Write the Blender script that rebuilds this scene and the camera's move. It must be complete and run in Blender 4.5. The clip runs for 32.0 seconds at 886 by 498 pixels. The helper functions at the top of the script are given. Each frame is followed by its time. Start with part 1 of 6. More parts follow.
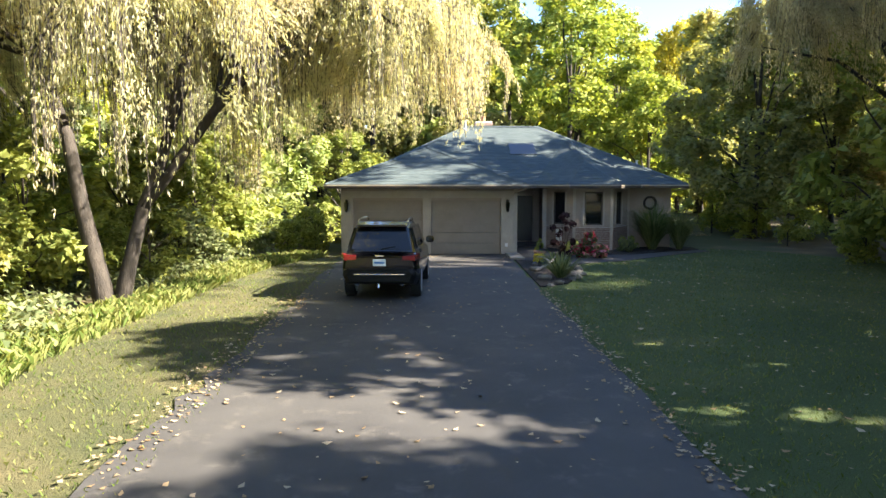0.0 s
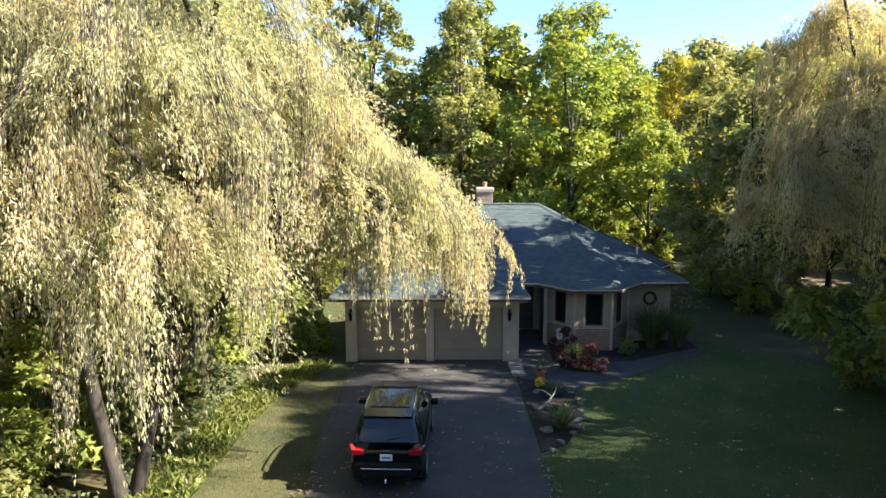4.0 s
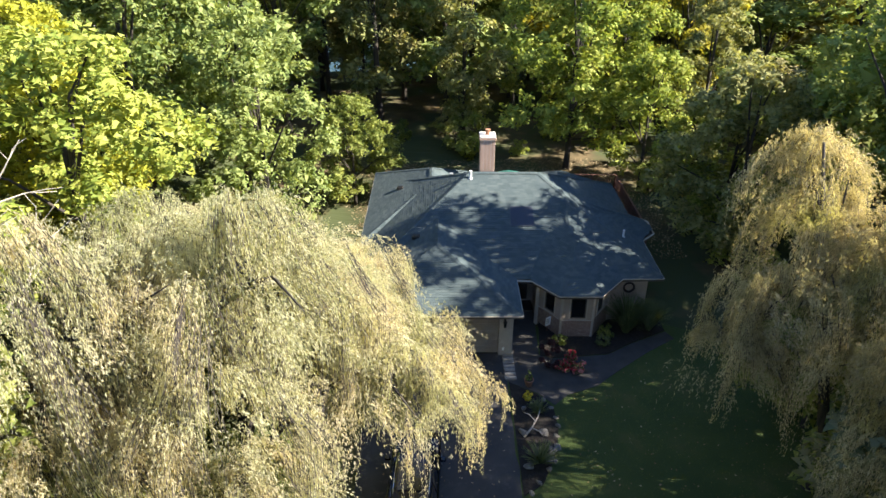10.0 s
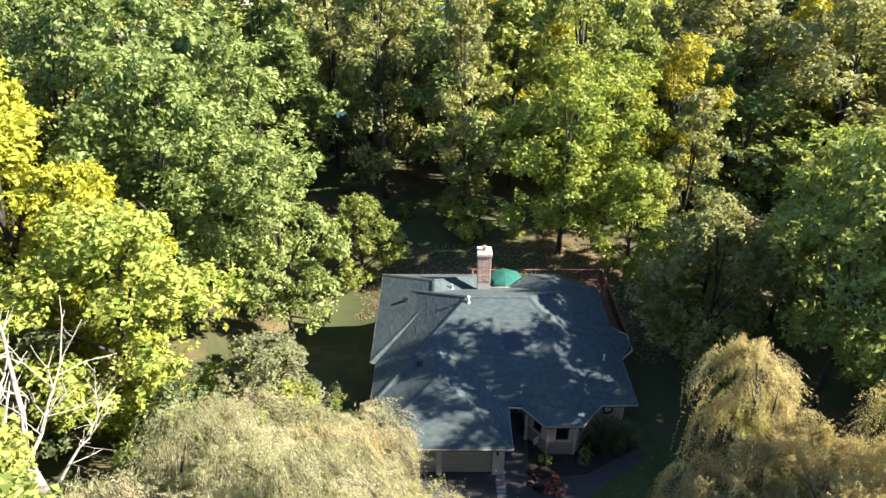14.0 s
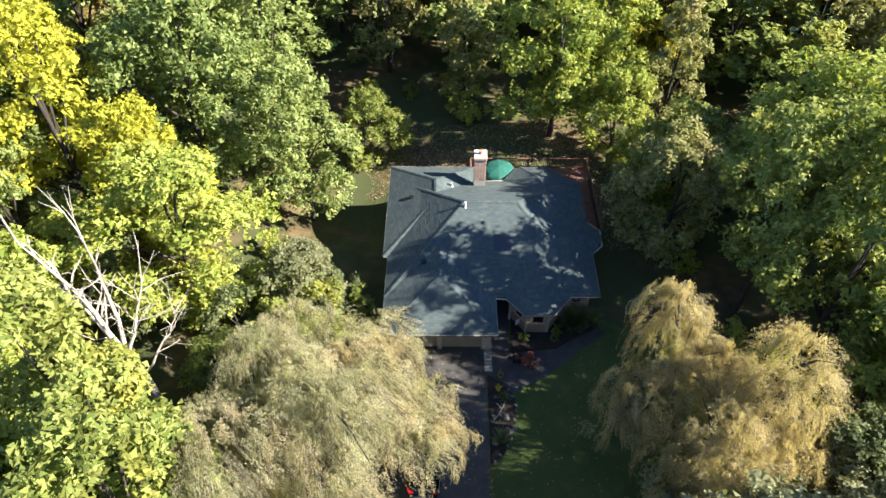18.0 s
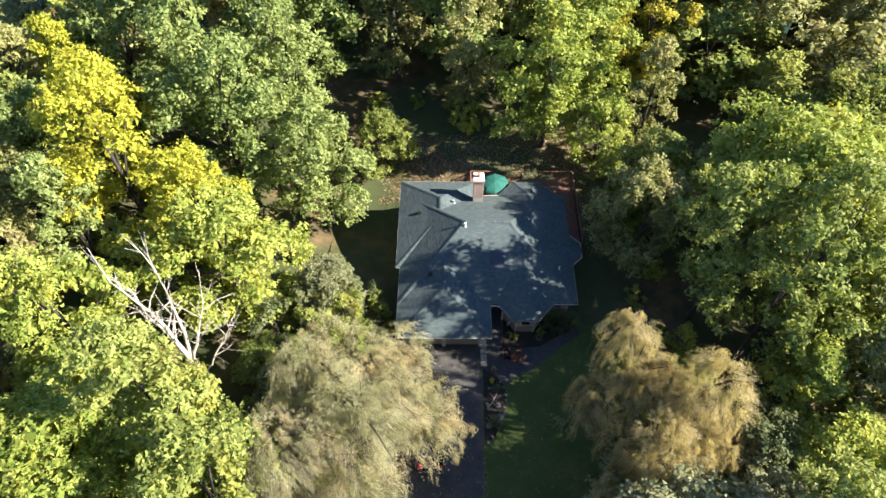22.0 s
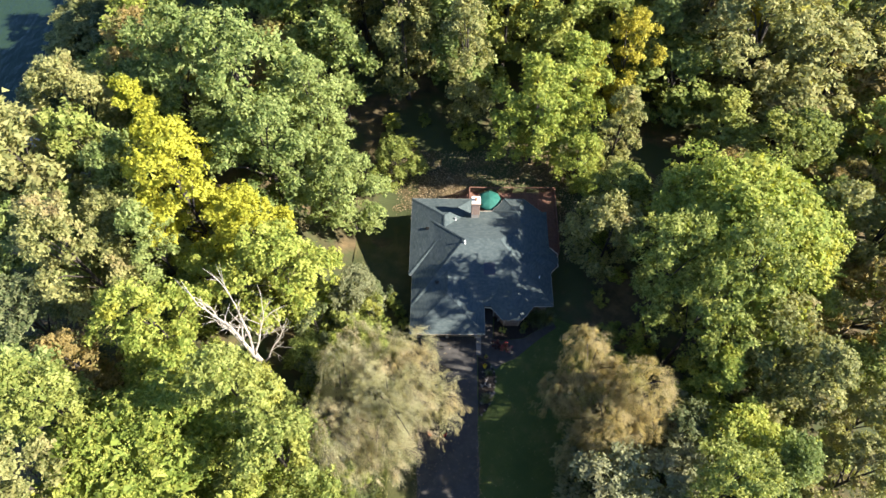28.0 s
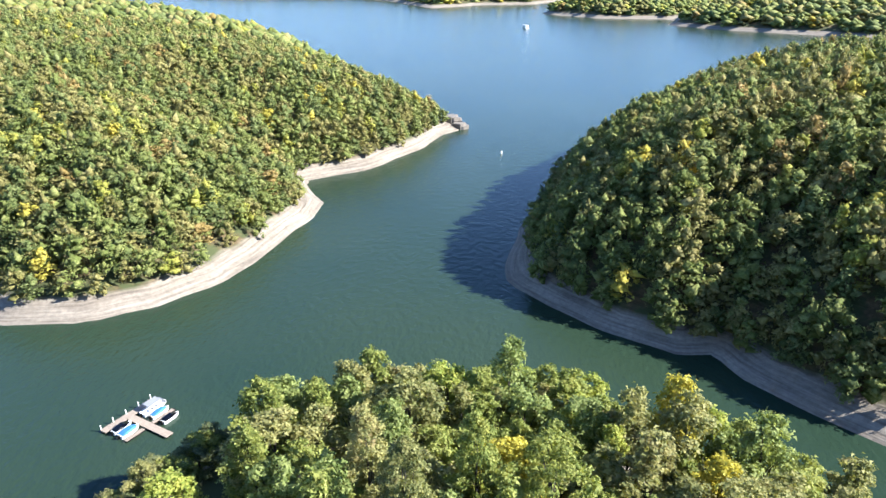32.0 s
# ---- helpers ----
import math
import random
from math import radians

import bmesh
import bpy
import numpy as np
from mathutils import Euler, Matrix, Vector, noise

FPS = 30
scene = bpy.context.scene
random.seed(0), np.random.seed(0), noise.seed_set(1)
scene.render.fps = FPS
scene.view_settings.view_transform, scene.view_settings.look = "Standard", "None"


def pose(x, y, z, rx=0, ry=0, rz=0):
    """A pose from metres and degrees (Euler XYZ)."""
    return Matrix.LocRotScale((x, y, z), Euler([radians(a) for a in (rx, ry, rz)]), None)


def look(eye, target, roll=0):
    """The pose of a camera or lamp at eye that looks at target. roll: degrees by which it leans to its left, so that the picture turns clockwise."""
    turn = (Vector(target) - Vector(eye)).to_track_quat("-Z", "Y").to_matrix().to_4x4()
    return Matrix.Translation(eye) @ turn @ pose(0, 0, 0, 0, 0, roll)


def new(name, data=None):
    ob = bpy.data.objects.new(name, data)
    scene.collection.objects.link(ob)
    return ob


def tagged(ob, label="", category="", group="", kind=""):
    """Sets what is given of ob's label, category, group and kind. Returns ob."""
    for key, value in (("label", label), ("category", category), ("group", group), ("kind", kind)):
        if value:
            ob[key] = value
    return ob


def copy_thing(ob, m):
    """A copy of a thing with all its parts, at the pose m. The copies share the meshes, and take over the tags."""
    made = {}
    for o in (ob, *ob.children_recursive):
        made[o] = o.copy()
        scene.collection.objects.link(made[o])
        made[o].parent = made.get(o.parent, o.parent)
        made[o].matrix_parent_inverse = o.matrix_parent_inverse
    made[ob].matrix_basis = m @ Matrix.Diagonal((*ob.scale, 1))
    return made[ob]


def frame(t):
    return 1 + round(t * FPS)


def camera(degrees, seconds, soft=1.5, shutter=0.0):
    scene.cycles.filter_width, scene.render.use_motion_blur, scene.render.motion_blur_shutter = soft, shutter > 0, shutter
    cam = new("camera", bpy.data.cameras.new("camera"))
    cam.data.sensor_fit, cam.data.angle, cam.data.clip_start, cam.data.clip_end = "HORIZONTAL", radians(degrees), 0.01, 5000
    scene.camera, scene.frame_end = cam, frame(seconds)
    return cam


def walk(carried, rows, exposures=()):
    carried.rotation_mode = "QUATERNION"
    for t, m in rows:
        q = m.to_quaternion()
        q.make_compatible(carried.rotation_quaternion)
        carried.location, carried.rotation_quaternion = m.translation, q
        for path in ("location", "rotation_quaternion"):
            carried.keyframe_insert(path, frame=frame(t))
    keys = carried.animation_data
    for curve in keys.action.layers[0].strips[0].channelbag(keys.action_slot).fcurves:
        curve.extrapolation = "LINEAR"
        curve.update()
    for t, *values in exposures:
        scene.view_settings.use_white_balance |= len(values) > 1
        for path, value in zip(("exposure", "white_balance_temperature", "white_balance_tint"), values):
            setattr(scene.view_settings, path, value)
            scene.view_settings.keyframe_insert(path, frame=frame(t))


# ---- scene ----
cam = camera(66.76, 32.0)
# seconds, eye x y z, yaw, pitch, roll
ROWS = [
    (0.0, 0.041, -2.780, 2.773, -0.03, -5.52, -0.01),
    (0.5, 0.028, -2.760, 3.281, -0.04, -5.51, -0.02),
    (1.0, 0.023, -2.756, 3.819, -0.03, -5.52, -0.03),
    (1.5, 0.016, -2.741, 4.386, -0.02, -5.50, -0.01),
    (2.0, -0.007, -2.717, 5.038, -0.03, -5.50, -0.02),
    (2.5, -0.026, -2.691, 5.708, -0.04, -5.48, 0.00),
    (3.0, -0.054, -2.649, 6.463, -0.04, -5.51, 0.02),
    (3.5, -0.074, -2.598, 7.258, -0.09, -5.77, 0.05),
    (5.5, -0.153, -2.378, 10.614, -0.03, -14.98, -0.07),
    (6.0, -0.171, -2.323, 11.493, -0.02, -14.94, -0.06),
    (6.5, -0.195, -2.277, 12.417, -0.01, -14.99, -0.09),
    (7.0, -0.231, -2.241, 13.407, 0.00, -14.92, -0.07),
    (7.5, -0.280, -2.235, 14.429, 0.00, -14.86, -0.07),
    (8.0, -0.314, -2.220, 15.511, 0.03, -14.79, -0.04),
    (8.5, -0.336, -2.257, 16.602, 0.02, -15.74, -0.01),
    (9.0, -0.366, -2.272, 17.685, 0.00, -20.30, -0.02),
    (9.5, -0.361, -2.305, 18.822, 0.00, -25.12, -0.08),
    (10.0, -0.356, -2.277, 19.966, -0.03, -28.67, -0.08),
    (10.5, -0.318, -2.268, 21.092, -0.03, -30.08, -0.11),
    (11.0, -0.288, -2.228, 22.248, -0.04, -30.16, -0.09),
    (11.5, -0.270, -2.159, 23.388, -0.01, -30.14, -0.10),
    (12.0, -0.252, -2.105, 24.580, 0.02, -30.14, -0.11),
    (12.5, -0.248, -2.063, 25.763, 0.08, -30.16, -0.08),
    (13.0, -0.274, -2.005, 26.961, 0.11, -30.18, -0.07),
    (13.5, -0.261, -2.024, 28.183, 0.15, -30.15, -0.02),
    (15.5, -0.039, -2.387, 33.173, 0.44, -37.63, 0.24),
    (16.0, -0.009, -2.483, 34.469, 0.46, -43.69, 0.24),
    (16.5, -0.007, -2.582, 35.815, 0.46, -46.85, 0.23),
    (17.0, -0.028, -2.650, 37.115, 0.49, -47.40, 0.19),
    (17.5, -0.058, -2.735, 38.454, 0.49, -47.36, 0.14),
    (18.0, -0.027, -2.873, 39.747, 0.53, -47.85, 0.11),
    (18.5, -0.022, -3.000, 41.068, 0.54, -49.63, 0.10),
    (19.0, -0.032, -3.089, 42.412, 0.57, -50.55, 0.09),
    (19.5, -0.053, -3.165, 43.765, 0.58, -50.57, 0.11),
    (20.0, -0.051, -3.295, 45.103, 0.60, -51.03, 0.17),
    (20.5, -0.072, -3.383, 46.473, 0.62, -52.68, 0.20),
    (21.0, -0.093, -3.487, 47.850, 0.63, -53.51, 0.23),
    (21.5, -0.110, -3.602, 49.229, 0.66, -53.50, 0.24),
    (22.0, -0.104, -3.679, 50.622, 0.68, -53.42, 0.24),
    (22.5, -0.089, -3.816, 52.027, 0.70, -54.31, 0.23),
    (23.0, -0.113, -3.869, 53.409, 0.71, -55.96, 0.22),
    (23.5, -0.133, -3.941, 54.798, 0.65, -56.75, 0.25),
    (24.0, -0.183, -4.036, 56.209, 0.62, -56.73, 0.28),
    (24.5, -0.223, -4.137, 57.615, 0.64, -56.70, 0.29),
    (25.0, -0.256, -4.215, 58.989, 0.66, -56.67, 0.30),
    (25.5, -0.279, -4.292, 60.366, 0.68, -56.62, 0.30),
    (27.5, -0.262, -4.544, 65.831, 0.79, -59.74, 0.33),
    (28.0, -0.257, -4.593, 67.196, 0.80, -59.68, 0.33),
    (28.5, -0.256, -4.637, 68.560, 0.81, -55.83, 0.32),
    (29.0, -0.257, -4.684, 69.922, 0.81, -50.62, 0.32),
    (29.5, -0.251, -4.731, 71.285, 0.85, -45.40, 0.32),
    (30.0, -0.197, -4.960, 72.629, 0.90, -40.30, 0.34),
    (30.5, -0.228, -5.113, 74.073, 0.89, -35.55, 0.33),
    (31.0, -0.236, -5.212, 75.670, 0.90, -31.28, 0.32),
    (31.5, -0.297, -5.304, 77.320, 0.90, -26.97, 0.34),
    (32.0, -0.304, -5.357, 78.703, 0.91, -23.47, 0.33),
]
walk(cam, [(t, pose(x, y, z, 90 + pitch, roll, yaw)) for t, x, y, z, yaw, pitch, roll in ROWS],
     exposures=[(0.0, 3.05, 6600, 10), (3.0, 2.42, 6350, 10), (6.0, 2.4, 6300, 10), (9.0, 2.2, 6300, 10), (13.0, 2.2, 6300, 10), (17.0, 2.1, 6300, 10), (27.5, 2.02, 6300, 10), (29.5, 1.95, 6500, 12), (30.5, 1.95, 6350, 12), (32.0, 1.95, 5750, 12)])

# ---- world, sun ----
SUN_AZ, SUN_EL = radians(-7), radians(34)
world = bpy.data.worlds.new("sky")
scene.world = world
world.use_nodes = True
wn = world.node_tree.nodes
sky = wn.new("ShaderNodeTexSky")
sky.sky_type = "NISHITA"
sky.sun_disc = False
sky.sun_elevation, sky.sun_rotation = SUN_EL, radians(90) - SUN_AZ
sky.air_density, sky.dust_density, sky.ozone_density = 1.0, 0.2, 2.6
sky.altitude = 3500
world.node_tree.links.new(sky.outputs["Color"], wn["Background"].inputs["Color"])
wn["Background"].inputs["Strength"].default_value = 0.085
sun = new("sun", bpy.data.lights.new("sun", "SUN"))
sun.data.energy, sun.data.angle, sun.data.color = 5.0, radians(0.53), (1.0, 0.91, 0.76)
sun.matrix_world = look((100 * math.cos(SUN_EL) * math.cos(SUN_AZ), 100 * math.cos(SUN_EL) * math.sin(SUN_AZ), 100 * math.sin(SUN_EL)), (0, 0, 0))

# ---- materials ----
def nodes_of(name):
    m = bpy.data.materials.new(name)
    m.use_nodes = True
    nt = m.node_tree
    return m, nt, nt.nodes["Principled BSDF"]


def ramp(nt, fac, stops):
    r = nt.nodes.new("ShaderNodeValToRGB")
    el = r.color_ramp.elements
    while len(el) < len(stops):
        el.new(0.5)
    for e, (p, c) in zip(el, stops):
        e.position, e.color = p, (*c, 1)
    nt.links.new(fac, r.inputs["Fac"])
    return r.outputs["Color"]


def tex_noise(nt, scale, detail=4.0, rough=0.55, space="Object", stretch=(1, 1, 1)):
    if space == "Object":
        src = nt.nodes.new("ShaderNodeTexCoord").outputs["Object"]
    else:
        src = nt.nodes.new("ShaderNodeNewGeometry").outputs["Position"]
    mp = nt.nodes.new("ShaderNodeMapping")
    mp.inputs["Scale"].default_value = stretch
    nt.links.new(src, mp.inputs["Vector"])
    n = nt.nodes.new("ShaderNodeTexNoise")
    n.inputs["Scale"].default_value, n.inputs["Detail"].default_value, n.inputs["Roughness"].default_value = scale, detail, rough
    nt.links.new(mp.outputs["Vector"], n.inputs["Vector"])
    return n.outputs["Fac"]


def mix(nt, fac, a, b, kind="MIX"):
    n = nt.nodes.new("ShaderNodeMix")
    n.data_type, n.blend_type = "RGBA", kind
    for sock, val in ((n.inputs[0], fac), (n.inputs[6], a), (n.inputs[7], b)):
        if isinstance(val, (int, float)):
            sock.default_value = val
        elif isinstance(val, tuple):
            sock.default_value = (*val, 1)
        else:
            nt.links.new(val, sock)
    return n.outputs[2]


def bump(nt, bsdf, height, strength=0.4, distance=0.02):
    b = nt.nodes.new("ShaderNodeBump")
    b.inputs["Strength"].default_value, b.inputs["Distance"].default_value = strength, distance
    nt.links.new(height, b.inputs["Height"])
    nt.links.new(b.outputs["Normal"], bsdf.inputs["Normal"])


def surface(name, dark, light, scale=8.0, rough=0.8, metal=0.0, grain=60.0, relief=0.3, dist=0.01, stretch=(1, 1, 1), space="Object", spot=None, spec=0.5):
    """Two colours mottled at a coarse and a fine scale, with relief."""
    m, nt, b = nodes_of(name)
    big = tex_noise(nt, scale, 5, 0.6, space, stretch)
    col = ramp(nt, big, [(0.3, dark), (0.7, light)])
    fine = tex_noise(nt, grain, 3, 0.6, space, stretch)
    shade = ramp(nt, fine, [(0.25, (0.72, 0.72, 0.72)), (0.75, (1.12, 1.12, 1.12))])
    col = mix(nt, 1.0, col, shade, "MULTIPLY")
    if spot:
        sp = ramp(nt, tex_noise(nt, spot[1], 6, 0.7, space), [(0.55, (0, 0, 0)), (0.68, (1, 1, 1))])
        col = mix(nt, sp, col, spot[0])
    nt.links.new(col, b.inputs["Base Color"])
    b.inputs["Roughness"].default_value, b.inputs["Metallic"].default_value = rough, metal
    b.inputs["Specular IOR Level"].default_value = spec
    bump(nt, b, fine, relief, dist)
    return m


def leafy(name, dark, mid, light, glow=0.40, rough=0.6, clump=0.35, vary=0.6, patch=None):
    """Leaves: hue varies leaf by leaf, clump by clump and tree by tree; light shines through."""
    m, nt, b = nodes_of(name)
    geo = nt.nodes.new("ShaderNodeNewGeometry")
    info = nt.nodes.new("ShaderNodeObjectInfo")
    big = tex_noise(nt, clump, 3, 0.6, "World")
    add = nt.nodes.new("ShaderNodeMath")
    add.operation = "MULTIPLY_ADD"
    nt.links.new(geo.outputs["Random Per Island"], add.inputs[0])
    add.inputs[1].default_value = vary
    nt.links.new(big, add.inputs[2])
    sub = nt.nodes.new("ShaderNodeMath")
    sub.operation = "MULTIPLY_ADD"
    nt.links.new(info.outputs["Random"], sub.inputs[0])
    sub.inputs[1].default_value = 0.25
    nt.links.new(add.outputs[0], sub.inputs[2])
    back = (0.6 - vary) / 2
    col = ramp(nt, sub.outputs[0], [(0.42 - back, dark), (0.85 - back, mid), (1.0 - back, light)])
    if patch:
        # whole boughs of another hue
        where = ramp(nt, tex_noise(nt, patch[1], 3, 0.6, "World"), [(patch[2], (0, 0, 0)), (patch[2] + 0.14, (1, 1, 1))])
        own = mix(nt, 1.0, ramp(nt, sub.outputs[0], [(0.42 - back, (0.6, 0.6, 0.6)), (1.0 - back, (1.25, 1.25, 1.25))]), patch[0], "MULTIPLY")
        col = mix(nt, where, col, own)
    nt.links.new(col, b.inputs["Base Color"])
    b.inputs["Roughness"].default_value = rough
    b.inputs["Specular IOR Level"].default_value = 0.16
    tr = nt.nodes.new("ShaderNodeBsdfTranslucent")
    warm = mix(nt, 1.0, col, (1.25, 1.2, 0.65), "MULTIPLY")
    nt.links.new(warm, tr.inputs["Color"])
    ms = nt.nodes.new("ShaderNodeMixShader")
    ms.inputs[0].default_value = glow
    nt.links.new(b.outputs[0], ms.inputs[1])
    nt.links.new(tr.outputs[0], ms.inputs[2])
    nt.links.new(ms.outputs[0], nt.nodes["Material Output"].inputs["Surface"])
    return m


LEAF = {
    "green": leafy("leaf_green", (0.088, 0.120, 0.028), (0.180, 0.224, 0.054), (0.306, 0.332, 0.094), patch=((0.268, 0.268, 0.062), 0.22, 0.57)),
    "deep": leafy("leaf_deep_green", (0.060, 0.086, 0.036), (0.122, 0.150, 0.066), (0.210, 0.230, 0.112)),
    "yellow": leafy("leaf_yellow", (0.176, 0.196, 0.026), (0.318, 0.330, 0.036), (0.446, 0.430, 0.056), 0.38, patch=((0.220, 0.270, 0.055), 0.25, 0.60)),
    "lime": leafy("leaf_yellow_green", (0.129, 0.182, 0.035), (0.242, 0.300, 0.060), (0.376, 0.400, 0.092), 0.38, patch=((0.345, 0.330, 0.050), 0.28, 0.58)),
    "olive": leafy("leaf_olive", (0.110, 0.130, 0.046), (0.206, 0.220, 0.080), (0.335, 0.325, 0.130), patch=((0.270, 0.215, 0.105), 0.20, 0.58)),
    "rust": leafy("leaf_rust", (0.150, 0.120, 0.046), (0.240, 0.188, 0.070), (0.340, 0.260, 0.100), patch=((0.200, 0.215, 0.070), 0.3, 0.52)),
    "gold": leafy("leaf_gold", (0.240, 0.216, 0.034), (0.372, 0.334, 0.044), (0.480, 0.430, 0.070), 0.38),
    "grey": leafy("leaf_grey_green", (0.090, 0.106, 0.052), (0.166, 0.182, 0.092), (0.270, 0.276, 0.150), patch=((0.240, 0.225, 0.120), 0.3, 0.56)),
    "cool": leafy("leaf_cool_green", (0.086, 0.124, 0.034), (0.170, 0.224, 0.068), (0.290, 0.336, 0.118), patch=((0.245, 0.265, 0.075), 0.22, 0.62)),
    "willow": leafy("leaf_willow", (0.196, 0.218, 0.104), (0.345, 0.350, 0.200), (0.500, 0.480, 0.325), 0.54, 0.5, 0.5, 0.34, ((0.470, 0.412, 0.290), 0.30, 0.47)),
    "willow_tan": leafy("leaf_willow_tan", (0.290, 0.250, 0.136), (0.490, 0.420, 0.250), (0.660, 0.570, 0.380), 0.50, 0.5, 0.5, 0.34, ((0.330, 0.325, 0.110), 0.30, 0.56)),
}


def far_leafy(name, dark, mid, light):
    """A crown from afar: clumps differ in hue, with a coarse leafy relief."""
    m, nt, b = nodes_of(name)
    geo = nt.nodes.new("ShaderNodeNewGeometry")
    fine = tex_noise(nt, 1.6, 5, 0.75, "World")
    add = nt.nodes.new("ShaderNodeMath")
    add.operation = "MULTIPLY_ADD"
    nt.links.new(geo.outputs["Random Per Island"], add.inputs[0])
    add.inputs[1].default_value = 0.35
    nt.links.new(fine, add.inputs[2])
    nt.links.new(ramp(nt, add.outputs[0], [(0.42, dark), (0.68, mid), (0.92, light)]), b.inputs["Base Color"])
    b.inputs["Roughness"].default_value, b.inputs["Specular IOR Level"].default_value = 0.75, 0.2
    bump(nt, b, fine, 0.7, 0.6)
    tr = nt.nodes.new("ShaderNodeBsdfTranslucent")
    nt.links.new(b.inputs["Base Color"].links[0].from_socket, tr.inputs["Color"])
    ms = nt.nodes.new("ShaderNodeMixShader")
    ms.inputs[0].default_value = 0.3
    nt.links.new(b.outputs[0], ms.inputs[1])
    nt.links.new(tr.outputs[0], ms.inputs[2])
    nt.links.new(ms.outputs[0], nt.nodes["Material Output"].inputs["Surface"])
    return m


FAR_LEAF = {
    "green": far_leafy("far_green", (0.106, 0.150, 0.036), (0.190, 0.223, 0.059), (0.314, 0.332, 0.118)),
    "deep": far_leafy("far_deep_green", (0.086, 0.126, 0.039), (0.144, 0.179, 0.056), (0.246, 0.277, 0.108)),
    "olive": far_leafy("far_olive", (0.153, 0.161, 0.048), (0.244, 0.228, 0.071), (0.374, 0.336, 0.140)),
    "lime": far_leafy("far_yellow_green", (0.199, 0.231, 0.039), (0.309, 0.314, 0.056), (0.473, 0.449, 0.112)),
    "rust": far_leafy("far_rust", (0.224, 0.171, 0.052), (0.319, 0.233, 0.076), (0.442, 0.336, 0.143)),
    "yellow": far_leafy("far_yellow", (0.318, 0.303, 0.045), (0.444, 0.383, 0.060), (0.589, 0.505, 0.112)),
    "gold": far_leafy("far_gold", (0.371, 0.303, 0.045), (0.496, 0.383, 0.059), (0.600, 0.505, 0.105)),
}
bark = surface("bark", (0.022, 0.018, 0.015), (0.065, 0.052, 0.042), 5, 0.9, grain=30, relief=0.8, dist=0.03, stretch=(1, 1, 0.25))
bark_pale = surface("bleached_wood", (0.30, 0.26, 0.22), (0.55, 0.50, 0.44), 3, 0.85, grain=25, relief=0.5, dist=0.02, stretch=(1, 1, 0.3))
asphalt = surface("asphalt", (0.036, 0.034, 0.034), (0.064, 0.060, 0.057), 0.7, 0.78, grain=170, relief=0.5, dist=0.006, space="World", spot=((0.085, 0.077, 0.068), 2.2))
stucco = surface("tan_stucco", (0.33, 0.27, 0.215), (0.42, 0.345, 0.28), 1.5, 0.92, grain=120, relief=0.5, dist=0.005)
trim_mat = surface("cream_trim_paint", (0.40, 0.345, 0.275), (0.48, 0.415, 0.335), 3, 0.6, grain=60, relief=0.1)
door_mat = surface("tan_door_paint", (0.27, 0.22, 0.17), (0.33, 0.27, 0.21), 2, 0.55, grain=70, relief=0.1)
siding_mat = surface("tan_siding", (0.30, 0.245, 0.20), (0.40, 0.33, 0.27), 3, 0.8, grain=50, relief=0.3)
soffit_mat = surface("brown_soffit", (0.06, 0.045, 0.035), (0.10, 0.078, 0.06), 3, 0.7)
dark_door = surface("dark_stained_door", (0.018, 0.014, 0.012), (0.04, 0.03, 0.025), 4, 0.4, stretch=(1, 1, 0.2))
brick_mat = surface("pink_brick", (0.42, 0.27, 0.21), (0.60, 0.44, 0.36), 9, 0.9, grain=90, relief=0.4)
bay_brick = surface("brown_brick", (0.19, 0.12, 0.09), (0.36, 0.26, 0.20), 9, 0.9, grain=90, relief=0.4)
mortar_mat = surface("pale_mortar", (0.50, 0.45, 0.40), (0.62, 0.57, 0.51), 9, 0.95, grain=120)
stone_cap = surface("chimney_cap_concrete", (0.55, 0.52, 0.48), (0.72, 0.69, 0.64), 6, 0.9, grain=90)
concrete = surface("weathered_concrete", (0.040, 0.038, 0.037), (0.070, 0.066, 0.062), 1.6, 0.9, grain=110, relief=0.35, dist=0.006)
flag_mat = surface("flagstone", (0.19, 0.175, 0.155), (0.36, 0.33, 0.29), 3, 0.9, grain=60, relief=0.5, dist=0.01)
mulch = surface("dark_mulch", (0.010, 0.008, 0.007), (0.036, 0.027, 0.021), 6, 0.95, grain=45, relief=1.0, dist=0.04)
rock_mat = surface("garden_rock", (0.10, 0.09, 0.08), (0.25, 0.225, 0.195), 5, 0.9, grain=40, relief=0.6, dist=0.02)
metal_dark = surface("dark_bronze", (0.02, 0.018, 0.015), (0.045, 0.04, 0.034), 9, 0.4, 0.7)
metal_pale = surface("galvanised_metal", (0.5, 0.5, 0.5), (0.68, 0.68, 0.67), 9, 0.4, 0.6)
deck_wood = surface("red_brown_deck_wood", (0.13, 0.06, 0.04), (0.23, 0.115, 0.08), 4, 0.8, grain=40, stretch=(1, 1, 0.3))
canvas_green = surface("green_canvas", (0.006, 0.085, 0.066), (0.012, 0.13, 0.10), 3, 0.8, grain=150, relief=0.2)
terracotta = surface("terracotta", (0.30, 0.14, 0.08), (0.42, 0.22, 0.13), 6, 0.85)
white_paint = surface("white_paint", (0.72, 0.72, 0.70), (0.82, 0.82, 0.80), 3, 0.4)
blue_canvas = surface("blue_canvas", (0.03, 0.13, 0.36), (0.06, 0.22, 0.50), 3, 0.7)
dock_wood = surface("weathered_dock_wood", (0.24, 0.195, 0.155), (0.36, 0.30, 0.245), 3, 0.85, grain=30)
rubber = surface("black_rubber", (0.005, 0.005, 0.005), (0.011, 0.011, 0.011), 8, 0.9)
